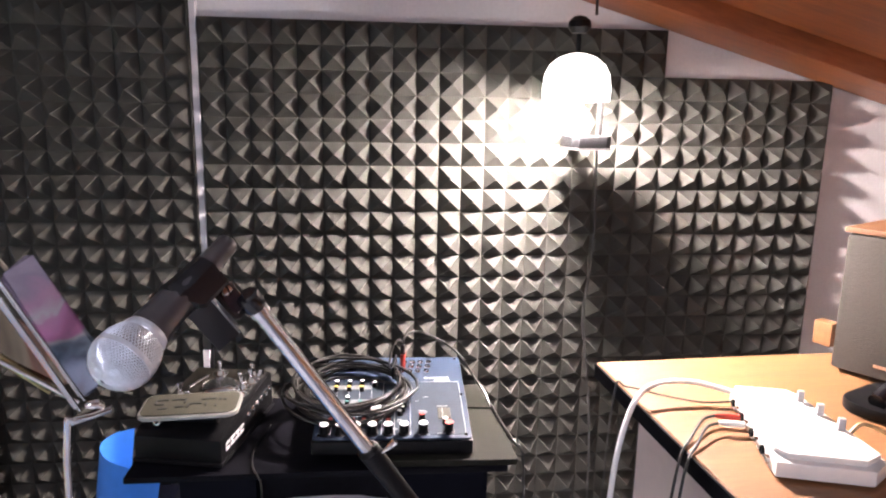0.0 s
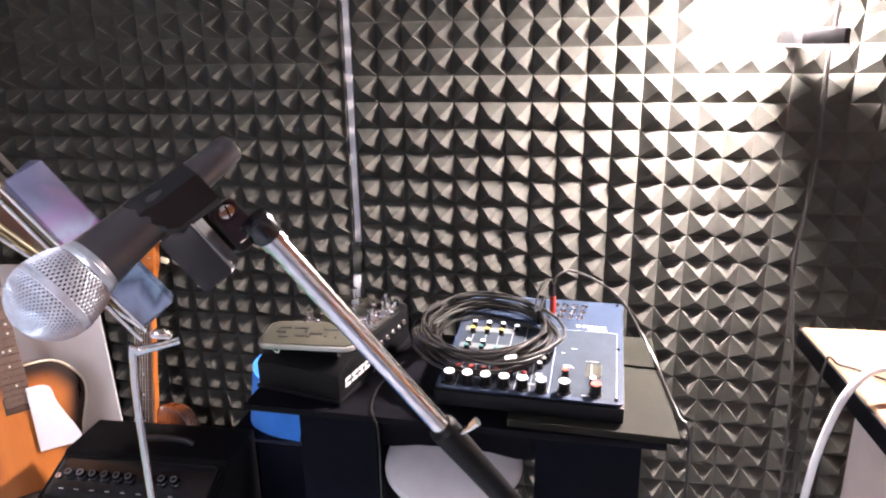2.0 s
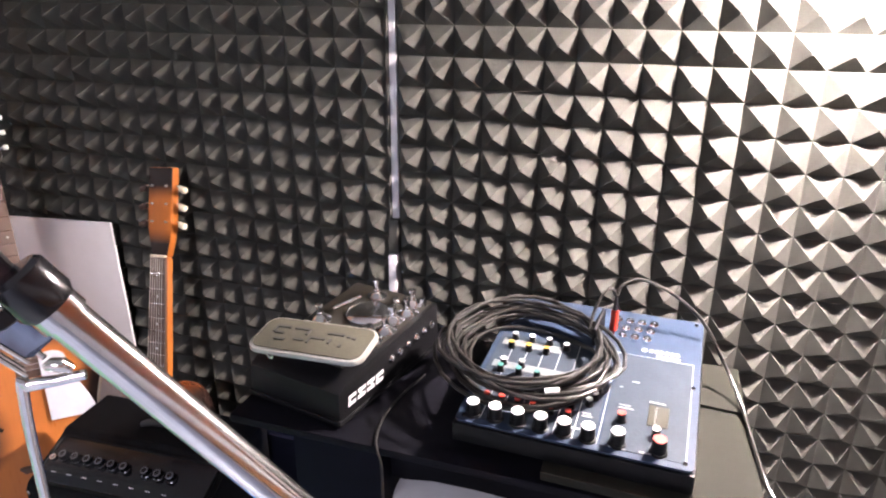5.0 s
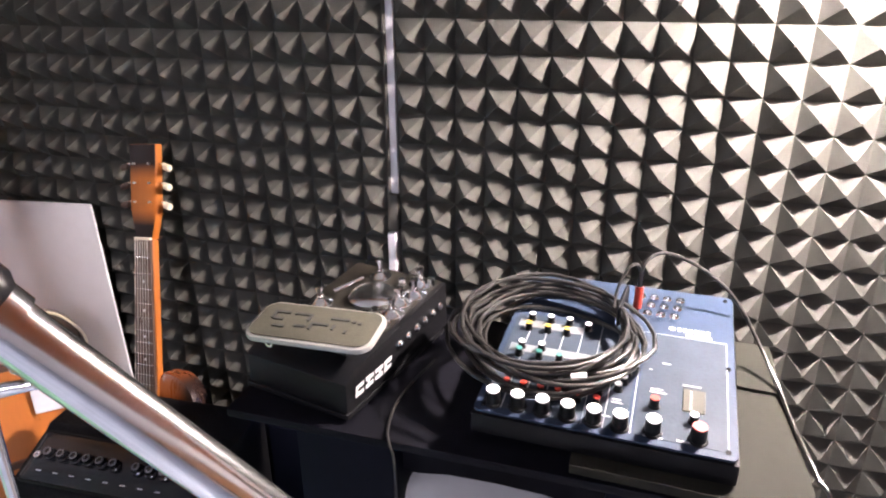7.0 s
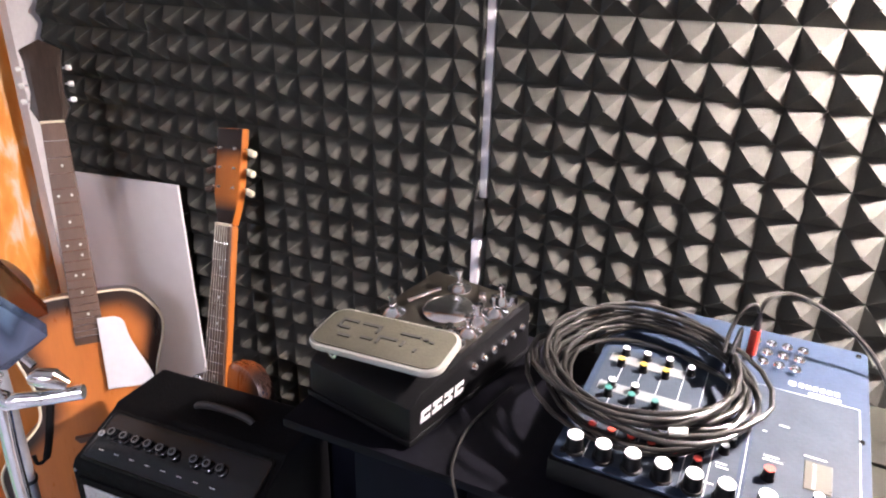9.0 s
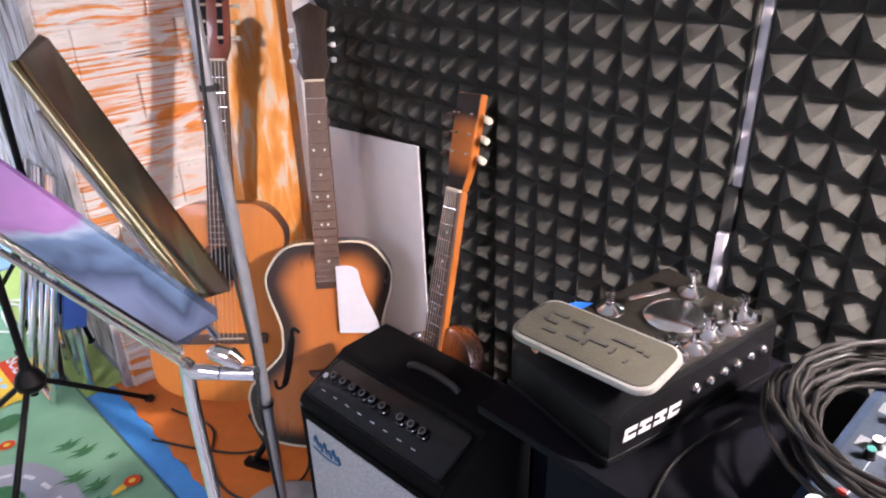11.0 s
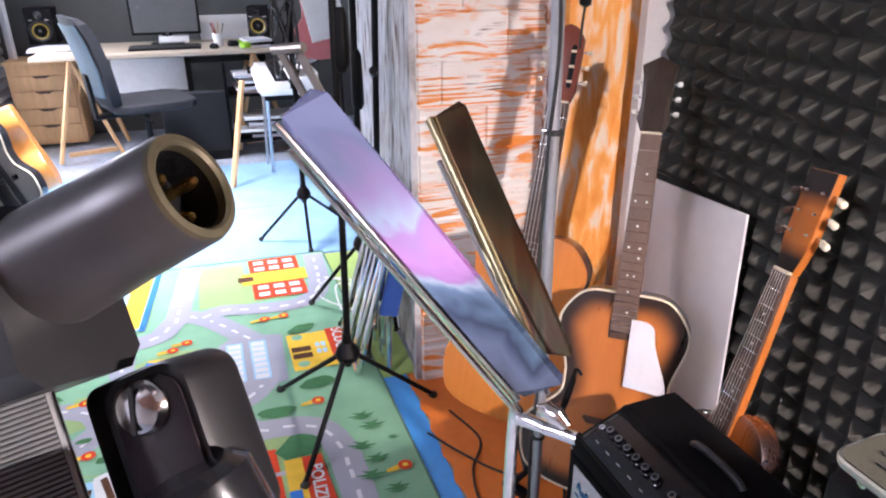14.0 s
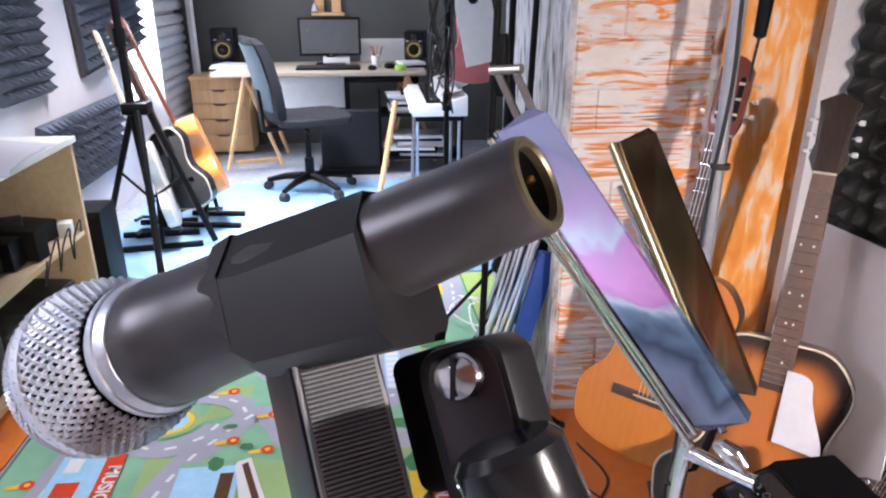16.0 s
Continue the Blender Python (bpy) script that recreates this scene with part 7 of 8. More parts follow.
def monitor_speaker(m, w, h, label):
    s = thing("studio_speaker", m, label, "loudspeaker", "studio speakers with yellow cones")
    part("cabinet", box(-w / 2, w / 2, 0.0, 0.2, 0.0, h, 0.006), BLACK_PLASTIC, s)
    part("surround", lathe([(0.052, 0), (0.058, 0.004), (0.066, 0.006), (0.072, 0.002), (0.072, 0)], 28), RUBBER, s, m=pose(0, 0.0, h * 0.37, 90, 0, 0))
    part("cone", lathe([(0.0, -0.006), (0.014, -0.005), (0.02, -0.012), (0.05, 0.003), (0.053, 0.0)], 28), YELLOW_P, s, "yellow woven cone", m=pose(0, -0.001, h * 0.37, 90, 0, 0))
    part("dust_cap", lathe([(0.018, 0), (0.014, 0.008), (0, 0.011)], 18), BLACK_GLOSS, s, m=pose(0, -0.004, h * 0.37, 90, 0, 0))
    part("tweeter", lathe([(0.0, 0.004), (0.012, 0.002), (0.02, 0.0), (0.03, 0.003), (0.032, 0)], 22), BLACK_GLOSS, s, m=pose(0, -0.001, h * 0.8, 90, 0, 0))
    for sx in (-1, 1):
        part("printed_mark", box(sx * 0.05 - 0.012, sx * 0.05 + 0.012, -0.002, 0.0, h * 0.66, h * 0.69), WHITE_PRINT, s)
    return s


monitor_speaker(pose(-5.52, -0.635, 0.7, 0, 0, 90), 0.17, 0.235, "black studio loudspeaker with a yellow cone on the desk")
monitor_speaker(pose(-5.52, 0.79, 0.70, 0, 0, 78), 0.15, 0.21, "black studio loudspeaker with a yellow cone beside the papers")
for k in range(3):
    solo("paper_block", box(-0.1, 0.1, -0.14, 0.14, 0, 0.008, 0.002, 1), PAPER, pose(-5.3, -0.55 + 0.02 * k, 0.682 + 0.0085 * k, 0, 0, 8 - 14 * k), "stack of white papers on the desk", "paper", "papers")
solo("whiteboard", box(-0.004, 0.004, 0.0, 0.36, 0.0, 0.17, 0.001, 1), WHITE_PLASTIC, pose(-5.63, 0.38, 0.684, 0, -8, 0), "white board leaning at the back of the desk", "board")
solo("white_box", box(-0.06, 0.06, -0.1, 0.1, 0, 0.05, 0.004), WHITE_PLASTIC, pose(-5.52, 0.2, 0.683, 0, 0, 3), "low white box behind the monitor", "box")
cup = thing("pen_cup", pose(-5.2, 0.5, 0.682), "white cup full of pens and pencils", "cup")
part("cup", lathe([(0, 0), (0.03, 0), (0.036, 0.085), (0.032, 0.085), (0.027, 0.005), (0, 0.005)], 20), WHITE_PLASTIC, cup)
for k in range(6):
    r_ = random.Random(k)
    part("pencil", tube([(r_.uniform(-0.012, 0.012), r_.uniform(-0.012, 0.012), 0.01), (r_.uniform(-0.04, 0.04), r_.uniform(-0.05, 0.05), 0.15)], 0.0035, 6), (PINE, RED_P, BROWN_BOARD)[k % 3], cup)
GREEN_P = mat("green_plastic", (0.33, 0.62, 0.03), 0.4, var=0.05, bump=0)
hp = thing("headphones", pose(-5.06, 0.63, 0.684, 0, 0, 30), "black and lime green headphones lying on the desk", "headphones")
part("headband", tube(smooth_path([(-0.075, 0, 0.02), (-0.07, 0.06, 0.03), (0, 0.1, 0.035), (0.07, 0.06, 0.03), (0.075, 0, 0.02)], 6), 0.01, 10), GREEN_P, hp, "lime green band")
for sx in (-1, 1):
    part("ear_cup", lathe([(0, 0), (0.035, 0), (0.04, 0.015), (0.03, 0.035), (0, 0.035)], 20), BLACK_PLASTIC if sx < 0 else GREEN_P, hp, m=pose(sx * 0.075, 0, 0.004))
solo("computer_mouse", lathe([(0, 0), (0.03, 0), (0.033, 0.012), (0.02, 0.03), (0, 0.035)], 18), BLACK_GLOSS, pose(-5.08, 0.47, 0.683) @ Matrix.Diagonal((1.6, 1, 1, 1)), "black computer mouse on the desk", "mouse")
for k, (y, z, w, c) in enumerate(((0.78, 0.682, 0.1, PAPER), (0.8, 0.701, 0.09, CARD), (0.79, 0.716, 0.085, PAPER))):
    solo("book", box(-0.1, 0.1, -w, w, 0, 0.018, 0.002, 1), c, pose(-5.1, y - 0.05, z, 0, 0, 6 * k), "thin book in a pile at the desk's end", "book", "desk books")
ws = thing("wooden_shelf", pose(-5.85, 0.14, 1.02), "small wooden wall shelf above the monitor", "shelf")
part("upright", box(0.0, 0.03, -0.10, -0.03, 0.0, 0.5, 0.003), PINE, ws)
part("upright", box(0.0, 0.03, 0.03, 0.1, 0.0, 0.5, 0.003), PINE, ws)
part("board", box(0.0, 0.16, -0.12, 0.13, 0.0, 0.018, 0.003), PINE, ws)
solo("clip_lamp", lathe([(0, 0), (0.035, 0), (0.04, 0.01), (0.025, 0.05), (0.01, 0.07), (0, 0.07)], 20), CHROME, pose(-5.77, 0.04, 1.039), "small chrome lamp head on the wall shelf", "lamp")

# office chair, seen from its side and back
CH_BLUE = mat("blue_grey_fabric", (0.08, 0.125, 0.15), 0.8, var=0.12, scale=60, bump=0.4)
CH_BLACK = mat("black_fabric", (0.008, 0.009, 0.012), 0.85, var=0.2, scale=60, bump=0.4)
oc = thing("office_chair", pose(-4.42, 0.05, 0, 0, 0, 22), "swivel office chair with a blue-grey back and black seat", "chair")
part("seat", prism(rounded(0.46, 0.46, 0.1, 5, 0, 0.02), 0.45, 0.5, "z", 0.018, seg=3), CH_BLACK, oc, "black padded seat")
bk = loft([[Vector((x * w, y0 + d * t * (1 - 0.0), z)) for x, d in ((-1, 0.02), (-0.6, 0.0), (0.6, 0.0), (1, 0.02), (1, 0.075), (0.6, 0.06), (-0.6, 0.06), (-1, 0.075))] for z, w, y0, t in ((0.5, 0.17, -0.235, 0.9), (0.56, 0.205, -0.25, 1.0), (0.7, 0.215, -0.27, 1.0), (0.85, 0.2, -0.305, 1.0), (0.93, 0.19, -0.335, 0.9), (0.96, 0.16, -0.345, 0.6))])
part("backrest", bk, CH_BLACK, oc, "black padded backrest")
sh_ = loft([[Vector((x * w, y0 - d, z)) for x, d in ((-1, -0.012), (-0.6, 0.004), (0.6, 0.004), (1, -0.012), (1, -0.002), (0.6, 0.014), (-0.6, 0.014), (-1, -0.002))] for z, w, y0 in ((0.545, 0.16, -0.25), (0.7, 0.185, -0.272), (0.85, 0.17, -0.307), (0.92, 0.155, -0.333))])
part("back_shell", sh_, CH_BLUE, oc, "blue-grey back cover")
part("back_bar", rail(None, (0, -0.285, 0.66), (0, -0.27, 0.42), 0.07, 0.02), BLACK_PLASTIC, oc)
part("seat_bar", rail(None, (0, -0.28, 0.42), (0, 0.05, 0.425), 0.07, 0.025), BLACK_PLASTIC, oc)
part("gas_column", tube([(0, 0, 0.08), (0, 0, 0.22), (0, 0, 0.221), (0, 0, 0.45)], [0.03, 0.03, 0.018, 0.018], 16), BLACK_PLASTIC, oc)
for k in range(5):
    a = radians(72 * k + 20)
    c_, s_ = math.cos(a), math.sin(a)
    lg = part("base_arm", tube([(0.02 * c_, 0.02 * s_, 0.105), (0.16 * c_, 0.16 * s_, 0.095), (0.28 * c_, 0.28 * s_, 0.065)], [0.026, 0.022, 0.016], 10), BLACK_PLASTIC, oc)
    part("castor", tube([(0.28 * c_ - 0.022 * s_, 0.28 * s_ + 0.022 * c_, 0.03), (0.28 * c_ + 0.022 * s_, 0.28 * s_ - 0.022 * c_, 0.03)], 0.028, 16), RUBBER, lg)
part("lever", tube([(0.1, -0.05, 0.42), (0.26, -0.05, 0.41)], 0.006, 8), BLACK_PLASTIC, oc)
solo("black_case", box(-0.05, 0.05, 0.0, 0.42, 0.0, 0.39, 0.008), CH_BLACK, pose(-4.85, 0.1, 0.05, 0, 0, 0), "flat black equipment case standing under the desk", "case")
solo("low_plinth", box(-0.07, 0.07, -0.02, 0.44, 0.0, 0.05, 0.004), BLACK_PLASTIC, pose(-4.85, 0.1, 0.0), "black low plinth under the case", "plinth")

# white keyboard on its stand
ks = thing("keyboard_stand", pose(-4.38, 0.85, 0, 0, 0, -90), "black folding keyboard stand with chrome legs", "stand")
part("top_rail", box(-0.14, 0.14, -0.3, 0.32, 0.5, 0.545, 0.004), BLACK_PLASTIC, ks)
for a, b in (((0.12, -0.2, 0.5), (0.14, -0.17, 0.0)), ((0.12, 0.16, 0.5), (0.12, 0.02, 0.0)), ((-0.12, -0.2, 0.5), (-0.12, -0.2, 0.0)), ((-0.12, 0.25, 0.5), (-0.12, 0.25, 0.0))):
    part("leg", tube([a, b], 0.011, 10), BRUSHED, ks, "grey metal leg")
part("wooden_leg", rail(None, (0.25, 0.18, 0.6), (0.37, 0.28, 0.01), 0.03, 0.025), PINE, ks, "pine trestle leg")
sk = thing("electric_piano", pose(-4.51, 0.84, 0.546, 0, 0, -90), "white electric keyboard with black and white keys", "keyboard")
part("body", prism([(-0.16, 0.0), (0.15, 0.0), (0.17, 0.03), (0.15, 0.055), (-0.02, 0.075), (-0.16, 0.115)], -0.275, 0.55, "y", 0.005), WHITE_PLASTIC, sk)
for k in range(33):
    part("white_key", box(0.0, 0.145, -0.255 + 0.0235 * k, -0.233 + 0.0235 * k, 0.06, 0.074, 0.0015, 1), WHITE_PLASTIC, sk)
    if k % 7 not in (2, 6):
        part("black_key", box(-0.005, 0.075, -0.238 + 0.0235 * k, -0.226 + 0.0235 * k, 0.074, 0.086, 0.0015, 1), BLACK_GLOSS, sk)
part("panel", box(-0.14, -0.035, -0.25, 0.52, 0.083, 0.09, 0.002, 1), LIGHT_GREY, sk, "grey control panel", m=pose(0, 0, 0.02, 0, 16, 0))
tb = thing("tablet_stand", pose(-4.2, 0.97, 0.662, 0, 0, 0), "small black tablet propped on the keyboard", "tablet")
part("tablet", box(-0.006, 0.006, -0.08, 0.08, 0.0, 0.13, 0.004), BLACK_GLOSS, tb, m=pose(0, 0, 0, 25, 28, 0))
part("screen", box(0.0062, 0.0075, -0.07, 0.07, 0.012, 0.118), LIGHT_GREY, tb, m=pose(0, 0, 0, 25, 28, 0))
msf = thing("magazine_shelf", pose(-4.95, 0.78, 0), "low shelf stacked with magazines under the desk end", "shelf")
part("board", box(-0.16, 0.16, -0.28, 0.3, 0.1, 0.118, 0.002), BLACK_LAM, msf)
part("board", box(-0.16, 0.16, -0.28, 0.3, 0.4, 0.418, 0.002), BLACK_LAM, msf)
for y in (-0.28, 0.282):
    part("side", box(-0.16, 0.16, y, y + 0.018, 0.0, 0.58, 0.002), BLACK_LAM, msf)
for k in range(14):
    r_ = random.Random(40 + k)
    zb = (0.118 if k < 7 else 0.418) + 0.021 * (k % 7)
    solo("magazine", box(-0.12, 0.12, -0.17, 0.17, 0, 0.02, 0.002, 1), (PAPER, CARD, WHITE_PLASTIC, PINK_WHITE)[k % 4], pose(-4.93 + r_.uniform(-0.02, 0.02), 0.78 + r_.uniform(-0.06, 0.06), zb, 0, 0, r_.uniform(-8, 8)), "magazine lying in a stack on the low shelf", "magazine", "stacked magazines")
# red fabric and wood instrument with a white sheet, behind the keyboard
REDDISH = mat("dusty_red", (0.35, 0.10, 0.10), 0.6, var=0.15, scale=6, bump=0.2)
hg = thing("brown_guitar", pose(-4.0, 1.02, 0.72, -8, 4, 90), "reddish brown guitar body hanging behind the keyboard", "guitar")
part("body", prism(guitar_outline(0.1, 0.085, 0.14, 0.42, 0.0, 0.25), 0.0, 0.06, "y", 0.008), REDDISH, hg)
part("neck", box(-0.022, 0.022, -0.01, 0.015, 0.4, 0.85, 0.004), MAHOGANY, hg)
wst = thing("sheet_stand", pose(-3.55, 1.0, 0), "black stand holding a white sheet by the partition", "stand")
part("pole", tube([(-0.01, 0.06, 0.02), (-0.01, 0.06, 1.4)], 0.01, 10), BLACK_PLASTIC, wst)
part("base", lathe([(0, 0), (0.11, 0), (0.11, 0.012), (0.02, 0.024), (0, 0.024)], 28), BLACK_PLASTIC, wst, m=pose(-0.01, 0.06, 0))
part("sheet", box(-0.002, 0.002, -0.09, 0.09, 0.0, 0.5, 0.001, 1), WHITE_PLASTIC, wst, "white plastic sheet", m=pose(0.004, 0.02, 0.88, 12, 0, 0))
part("clip", lathe([(0, 0), (0.025, 0), (0.02, 0.012), (0, 0.014)], 16), BLACK_PLASTIC, wst, m=pose(0.008, -0.04, 1.18, 0, 90, 0))

# ---- guitars on floor stands by the window wall ----
fb_ = mat("black_guitar", (0.01, 0.01, 0.012), 0.18, var=0.1, scale=8, bump=0.02, coat=0.5)


def stood_guitar(m, body_mat, label, solid, neck_mat, edge=None):
    g = thing("guitar_on_stand", m, label, "guitar", "guitars on floor stands")
    o_ = guitar_outline(0.125, 0.1, 0.165, 0.43, 0.0, 0.25)
    part("body", prism(o_, 0.0, 0.045 if solid else 0.1, "y", 0.006), body_mat, g)
    if edge:
        pts_ = [(x, 0.0, z_) for x, z_ in o_]
        part("binding", tube(pts_ + pts_[:1], 0.004, 6), edge, g, "cream binding")
    part("neck", box(-0.023, 0.023, -0.014, 0.006, 0.3, 0.8, 0.004), neck_mat, g)
    part("headstock", prism([(-0.024, 0.8), (0.024, 0.8), (0.04, 0.86), (0.03, 0.98), (-0.03, 0.96), (-0.035, 0.86)], -0.008, 0.008, "y", 0.002), neck_mat, g)
    for k in range(3):
        for sx in (-1, 1):
            part("tuning_peg", tube([(sx * 0.034, 0, 0.86 + 0.03 * k), (sx * 0.056, 0, 0.86 + 0.03 * k)], [0.003, 0.006], 8), CHROME, g)
    part("bridge", box(-0.07, 0.07, -0.012, 0.0, 0.14, 0.165, 0.003), BLACK_PLASTIC, g)
    return g


stood_guitar(pose(-3.62, -0.47, 0.15, 22, 0, 0) @ pose(0, 0, 0, -6, 0, 58), fb_, "black guitar with cream binding on a floor stand", True, ROSEWOOD, CREAM)
stood_guitar(pose(-3.8, -0.42, 0.17, 20, 0, 0) @ pose(0, 0, 0, 0, 0, 12), mat("orange_side", (0.62, 0.24, 0.05), 0.3, var=0.1, scale=6, bump=0.03, coat=0.4), "orange acoustic guitar on a floor stand", False, MAHOGANY)
stood_guitar(pose(-3.53, -0.57, 0.09, 16, 0, 0) @ pose(0, 0, 0, -3, 0, 12), mat("white_lacquer", (0.72, 0.7, 0.64), 0.25, var=0.04, scale=8, bump=0.02, coat=0.4), "white electric guitar with a pale neck on a floor stand", True, CREAM)
for k, (x, y, rz) in enumerate(((-3.42, -0.6, 10), (-3.62, -0.66, 4), (-3.74, -0.46, -8))):
    fs = thing("guitar_floor_stand", pose(x, y, 0, 0, 0, rz), "black tubular guitar floor stand", "guitar stand", "guitar floor stands")
    part("foot_bar", tube([(0, -0.19, 0.02), (0, 0.19, 0.02)], 0.016, 10), BLACK_PLASTIC, fs)
    part("foot_bar", tube([(-0.2, -0.15, 0.02), (-0.2, 0.15, 0.02)], 0.016, 10), BLACK_PLASTIC, fs)
    part("spine", tube([(0, 0, 0.02), (-0.1, 0, 0.28), (-0.16, 0, 0.42)], 0.012, 10), BLACK_PLASTIC, fs)
    part("back_leg", tube([(-0.2, 0, 0.02), (-0.1, 0, 0.28)], 0.011, 10), BLACK_PLASTIC, fs)
    for sy in (-1, 1):
        part("cradle_arm", tube([(-0.03, 0, 0.1), (-0.02, sy * 0.09, 0.11), (0.07, sy * 0.1, 0.12)], 0.009, 8), RUBBER, fs)
solo("floor_cable", tube(smooth_path([(-3.05, -0.8, 0.006), (-3.0, -0.6, 0.006), (-2.95, -0.45, 0.016), (-3.05, -0.3, 0.012), (-3.3, -0.35, 0.012)], 6), 0.005, 8), RUBBER, None, "black cable lying on the floor", "cable")

# open beech shelf with clutter
PALE_BEECH = mat("pale_beech", (0.56, 0.41, 0.24), 0.55, var=0.06, scale=4, bump=0.06, grain=(1.0, 9.0, 9.0), col2=(0.6, 0.45, 0.28))
lsf = thing("low_shelf", pose(-2.75, -0.66, 0, 0, 0, 0), "open beech shelf unit with clutter inside", "shelf")
part("side", box(-0.02, 0.0, -0.37, 0.0, 0.0, 0.69, 0.002), PALE_BEECH, lsf)
part("side", box(0.98, 1.0, -0.37, 0.0, 0.0, 0.69, 0.002), PALE_BEECH, lsf)
part("top", box(-0.03, 1.01, -0.37, 0.012, 0.69, 0.712, 0.002), WHITE_PLASTIC, lsf, "white top")
part("shelf_board", box(0.0, 0.98, -0.36, -0.01, 0.33, 0.35, 0.002), PALE_BEECH, lsf)
part("shelf_board", box(0.0, 0.98, -0.36, -0.01, 0.03, 0.05, 0.002), PALE_BEECH, lsf)
part("back", box(0.0, 0.98, -0.368, -0.362, 0.05, 0.69, 0.001), PALE_BEECH, lsf)
for k in range(9):
    r_ = random.Random(70 + k)
    w_, h_ = r_.uniform(0.03, 0.07), r_.uniform(0.04, 0.16)
    solo("black_device", box(-w_, w_, -0.07, 0.07, 0, h_, 0.006), (BLACK_PLASTIC, RUBBER, CARD)[k % 3], pose(-2.62 + 0.085 * k, -0.8 + r_.uniform(-0.06, 0.05), 0.351, 0, 0, r_.uniform(-25, 25)), "small black electronic device on the shelf", "device", "shelf clutter")
for k in range(5):
    r_ = random.Random(90 + k)
    solo("black_bag", box(-0.08, 0.08, -0.1, 0.1, 0, r_.uniform(0.12, 0.22), 0.02), RUBBER, pose(-2.58 + 0.18 * k, -0.8, 0.051, 0, 0, r_.uniform(-10, 10)), "black equipment bag on the lower shelf", "bag", "shelf bags")
solo("white_adapter", box(-0.03, 0.03, -0.025, 0.025, 0, 0.055, 0.008), WHITE_PLASTIC, pose(-2.69, -0.71, 0.351, 0, 0, 15), "white power adapter on the shelf", "adapter")
for k in range(3):
    solo("shelf_cable", tube(smooth_path([(-2.7 + 0.1 * k, -0.66, 0.36), (-2.66 + 0.1 * k, -0.64, 0.42), (-2.6 + 0.1 * k, -0.645, 0.37), (-2.56 + 0.12 * k, -0.64, 0.3), (-2.6 + 0.1 * k, -0.66, 0.357)], 6), 0.0035, 6), RUBBER, None, "black cable tangled on the shelf", "cable", "tangled cables")
for k in range(4):
    solo("paper_sheet", box(-0.105, 0.105, -0.15, 0.15, 0, 0.002), PAPER, pose(-2.58 + 0.13 * k, -0.83 + 0.02 * k, 0.7125 + 0.0025 * k, 0, 0, 15 * k - 20), "loose white paper on top of the shelf", "paper", "papers on the shelf")
dbx = thing("speaker_box", pose(-2.93, -0.76, 0.0), "dark box with a blue label beside the shelf", "box")
part("body", box(-0.09, 0.09, -0.14, 0.12, 0.0, 0.39, 0.006), BLACK_PLASTIC, dbx)
part("label", box(0.0905, 0.0915, -0.06, 0.06, 0.3, 0.36), mat("teal_label", (0.08, 0.36, 0.45), 0.5, bump=0), dbx, "pale blue label")

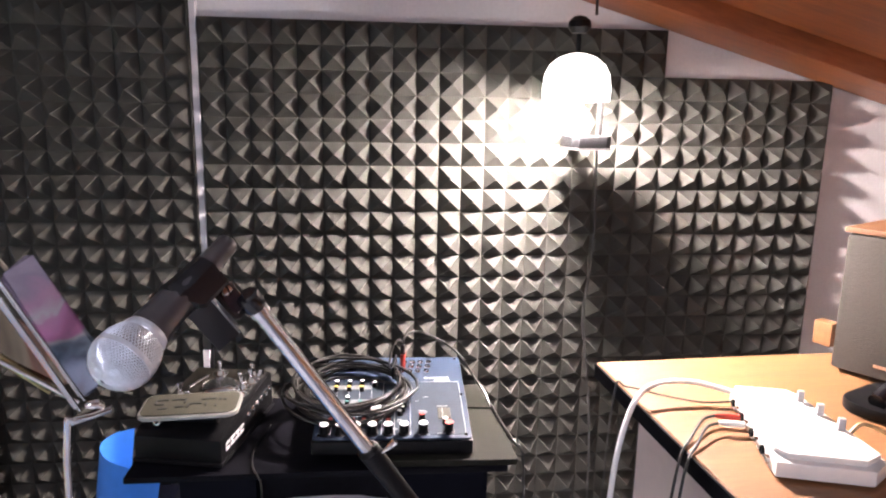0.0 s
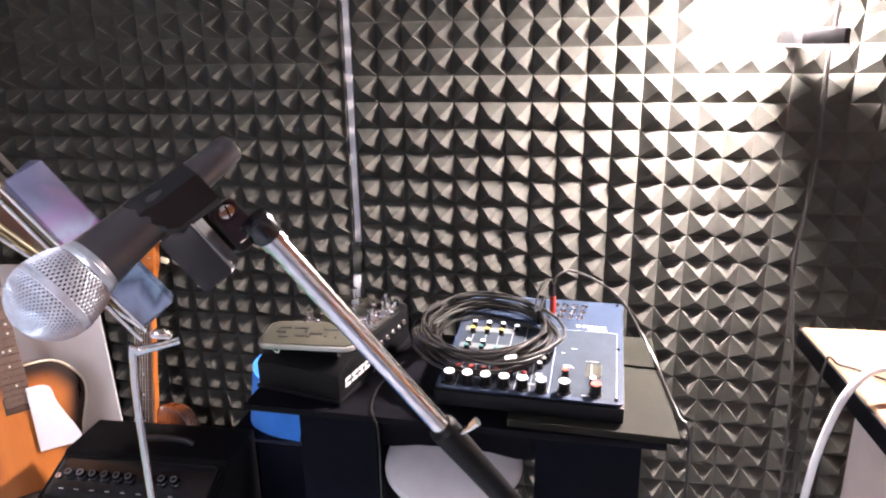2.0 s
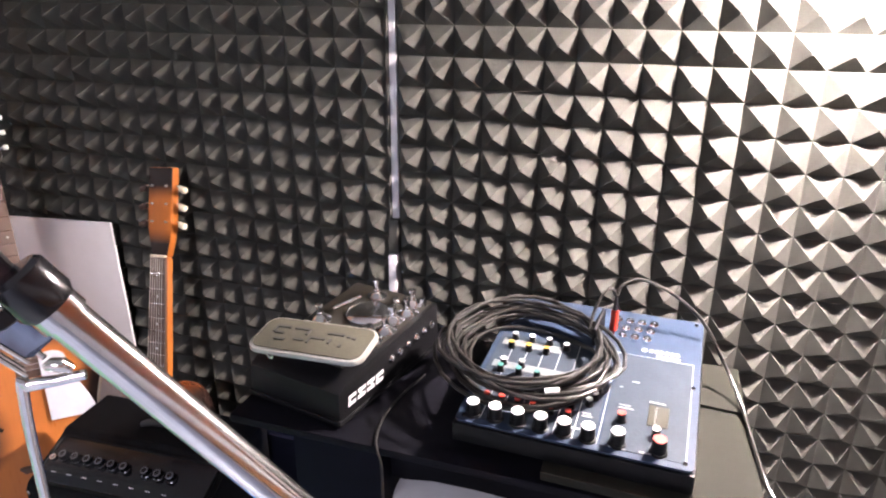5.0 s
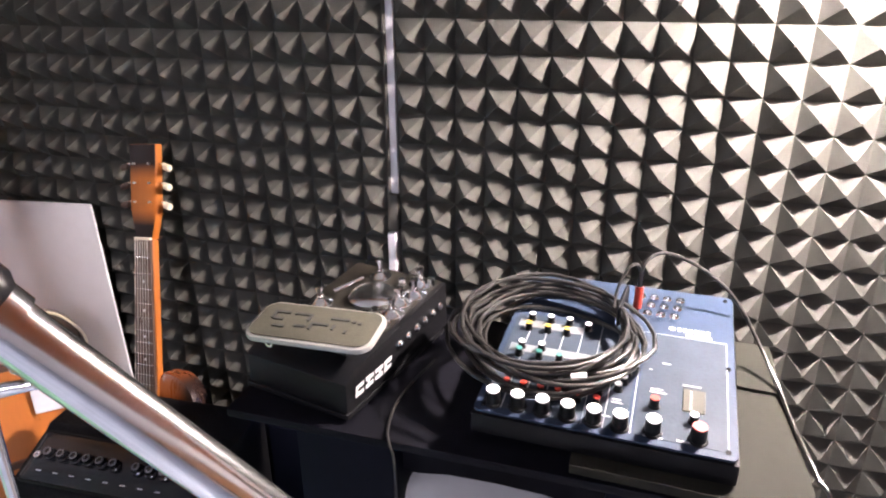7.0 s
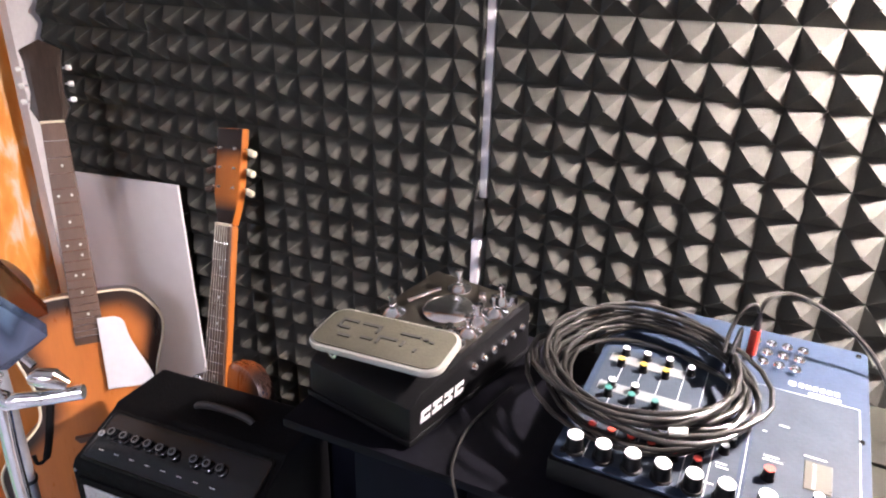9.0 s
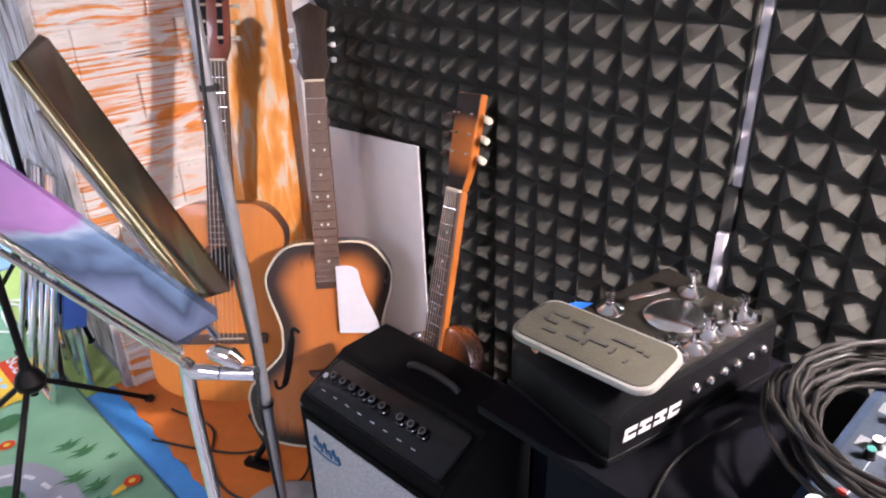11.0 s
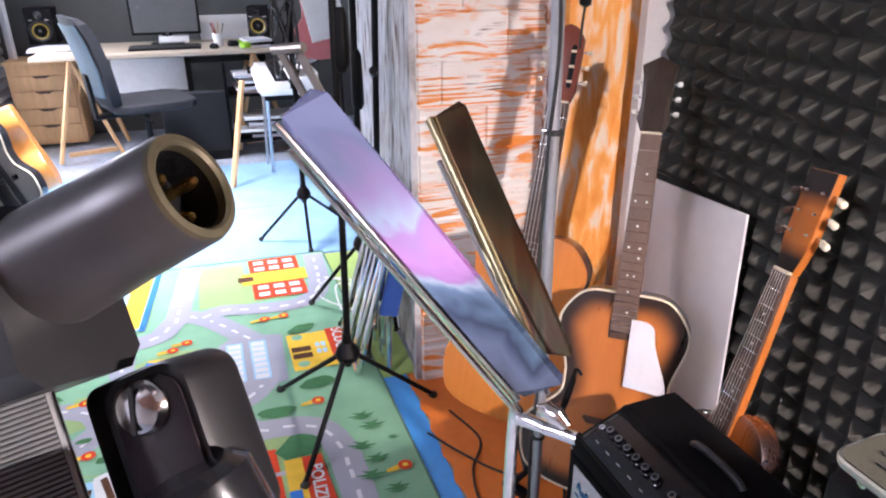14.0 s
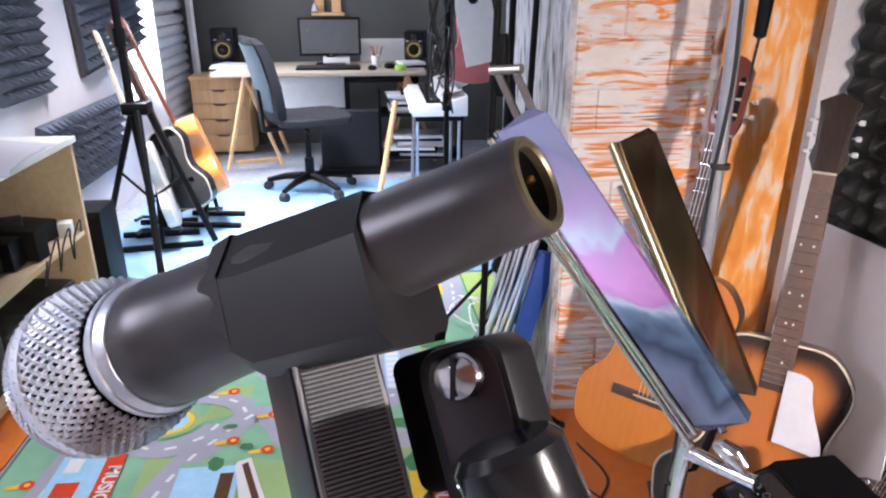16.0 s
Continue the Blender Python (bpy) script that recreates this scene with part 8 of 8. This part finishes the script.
# folding chrome chairs leaning against the partition
BLUE_SEAT = mat("blue_vinyl", (0.03, 0.08, 0.32), 0.4, var=0.1, scale=10, bump=0.05)
for k, (x, seat_mat, lab) in enumerate(((-2.0, BLUE_SEAT, "folded chrome chair with a blue seat leaning on the plaster"), (-2.1, BLACK_PLASTIC, "folded chrome chair with a black seat leaning on the plaster"), (-2.2, BLACK_PLASTIC, "folded chrome chair with a dark seat leaning on the plaster"))):
    fc = thing("folding_chair", pose(x, 0.80, 0.007, 0, 0, 4 * k), lab, "chair", "folded chairs")
    for a in (-0.04, 0.04):
        part("leg", tube(smooth_path([(a, 0.0, 0.012), (a * 0.8, 0.03, 0.12), (a * 0.5, 0.1, 0.36), (a * 0.3, 0.165, 0.62)], 5), 0.0105, 10), CHROME, fc, "chrome tube leg")
        part("leg", tube(smooth_path([(a, 0.1, 0.012), (a * 0.8, 0.11, 0.2), (a * 0.5, 0.15, 0.45)], 5), 0.0105, 10), CHROME, fc, "chrome tube leg")
    part("foot_bar", tube([(-0.04, 0.0, 0.012), (0.04, 0.0, 0.012)], 0.0105, 10), CHROME, fc)
    part("seat", box(-0.012, 0.012, -0.03, 0.03, 0.0, 0.3, 0.008), seat_mat, fc, m=pose(0.03, 0.105, 0.2, -14, 0, 0))
for k in range(2):
    solo("white_cable", tube(smooth_path([(-2.75 + 0.1 * k, 0.86, 0.011), (-2.6, 0.75 + 0.08 * k, 0.011), (-2.45 + 0.05 * k, 0.83, 0.011), (-2.5, 0.92, 0.011), (-2.65, 0.9 - 0.03 * k, 0.018), (-2.72, 0.8, 0.011)], 6), 0.0042, 6), WHITE_PLASTIC, None, "white cable curled on the green mat", "cable", "white cables")

# ---- ribbed hollow bricks on the partition's end, with recessed joints ----
def ribbed_brick(w, h, seed):
    """A hollow brick with shallow horizontal ribs on its face, which looks along +x."""
    r = random.Random(seed)
    prof = [(0.0, 0.0)]
    n = 5
    for k in range(n):
        z0 = h * k / n
        prof += [(0.0105 + r.uniform(-0.001, 0.001), z0 + 0.003), (0.0125 + r.uniform(-0.001, 0.0015), z0 + h / n - 0.005)]
    prof += [(0.0, h)]
    b = bmesh.new()
    a = [b.verts.new((x, 0.0 + (0.002 if x > 0.008 else 0), z)) for x, z in prof]
    c = [b.verts.new((x, w - (0.002 if x > 0.008 else 0), z)) for x, z in prof]
    for k in range(len(prof) - 1):
        b.faces.new((a[k], a[k + 1], c[k + 1], c[k]))
    b.faces.new(a), b.faces.new(c[::-1])
    return finish(b, "brick", BRICK_PAINT, False)


BH, BJ, Y0, Y1 = 0.118, 0.006, 0.992, 1.468
meshes = {}
rb = random.Random(9)
row = 0
z = 0.004
while z < 2.28:
    h = min(BH, 2.296 - z)
    y = Y0
    first = (0.247, 0.118, 0.19, 0.06)[row % 4]
    while y < Y1 - 0.02:
        w = min(first if y == Y0 else 0.247, Y1 - y)
        key = (round(w, 3), round(h, 3), rb.randrange(3))
        if key not in meshes:
            meshes[key] = ribbed_brick(w, h, len(meshes))
        o = new("brick", meshes[key])
        o.parent = bw
        o.matrix_local = pose(-1.8875 + rb.uniform(-0.002, 0.0015), y, z)
        y += w + BJ
    z += h + BJ
    row += 1
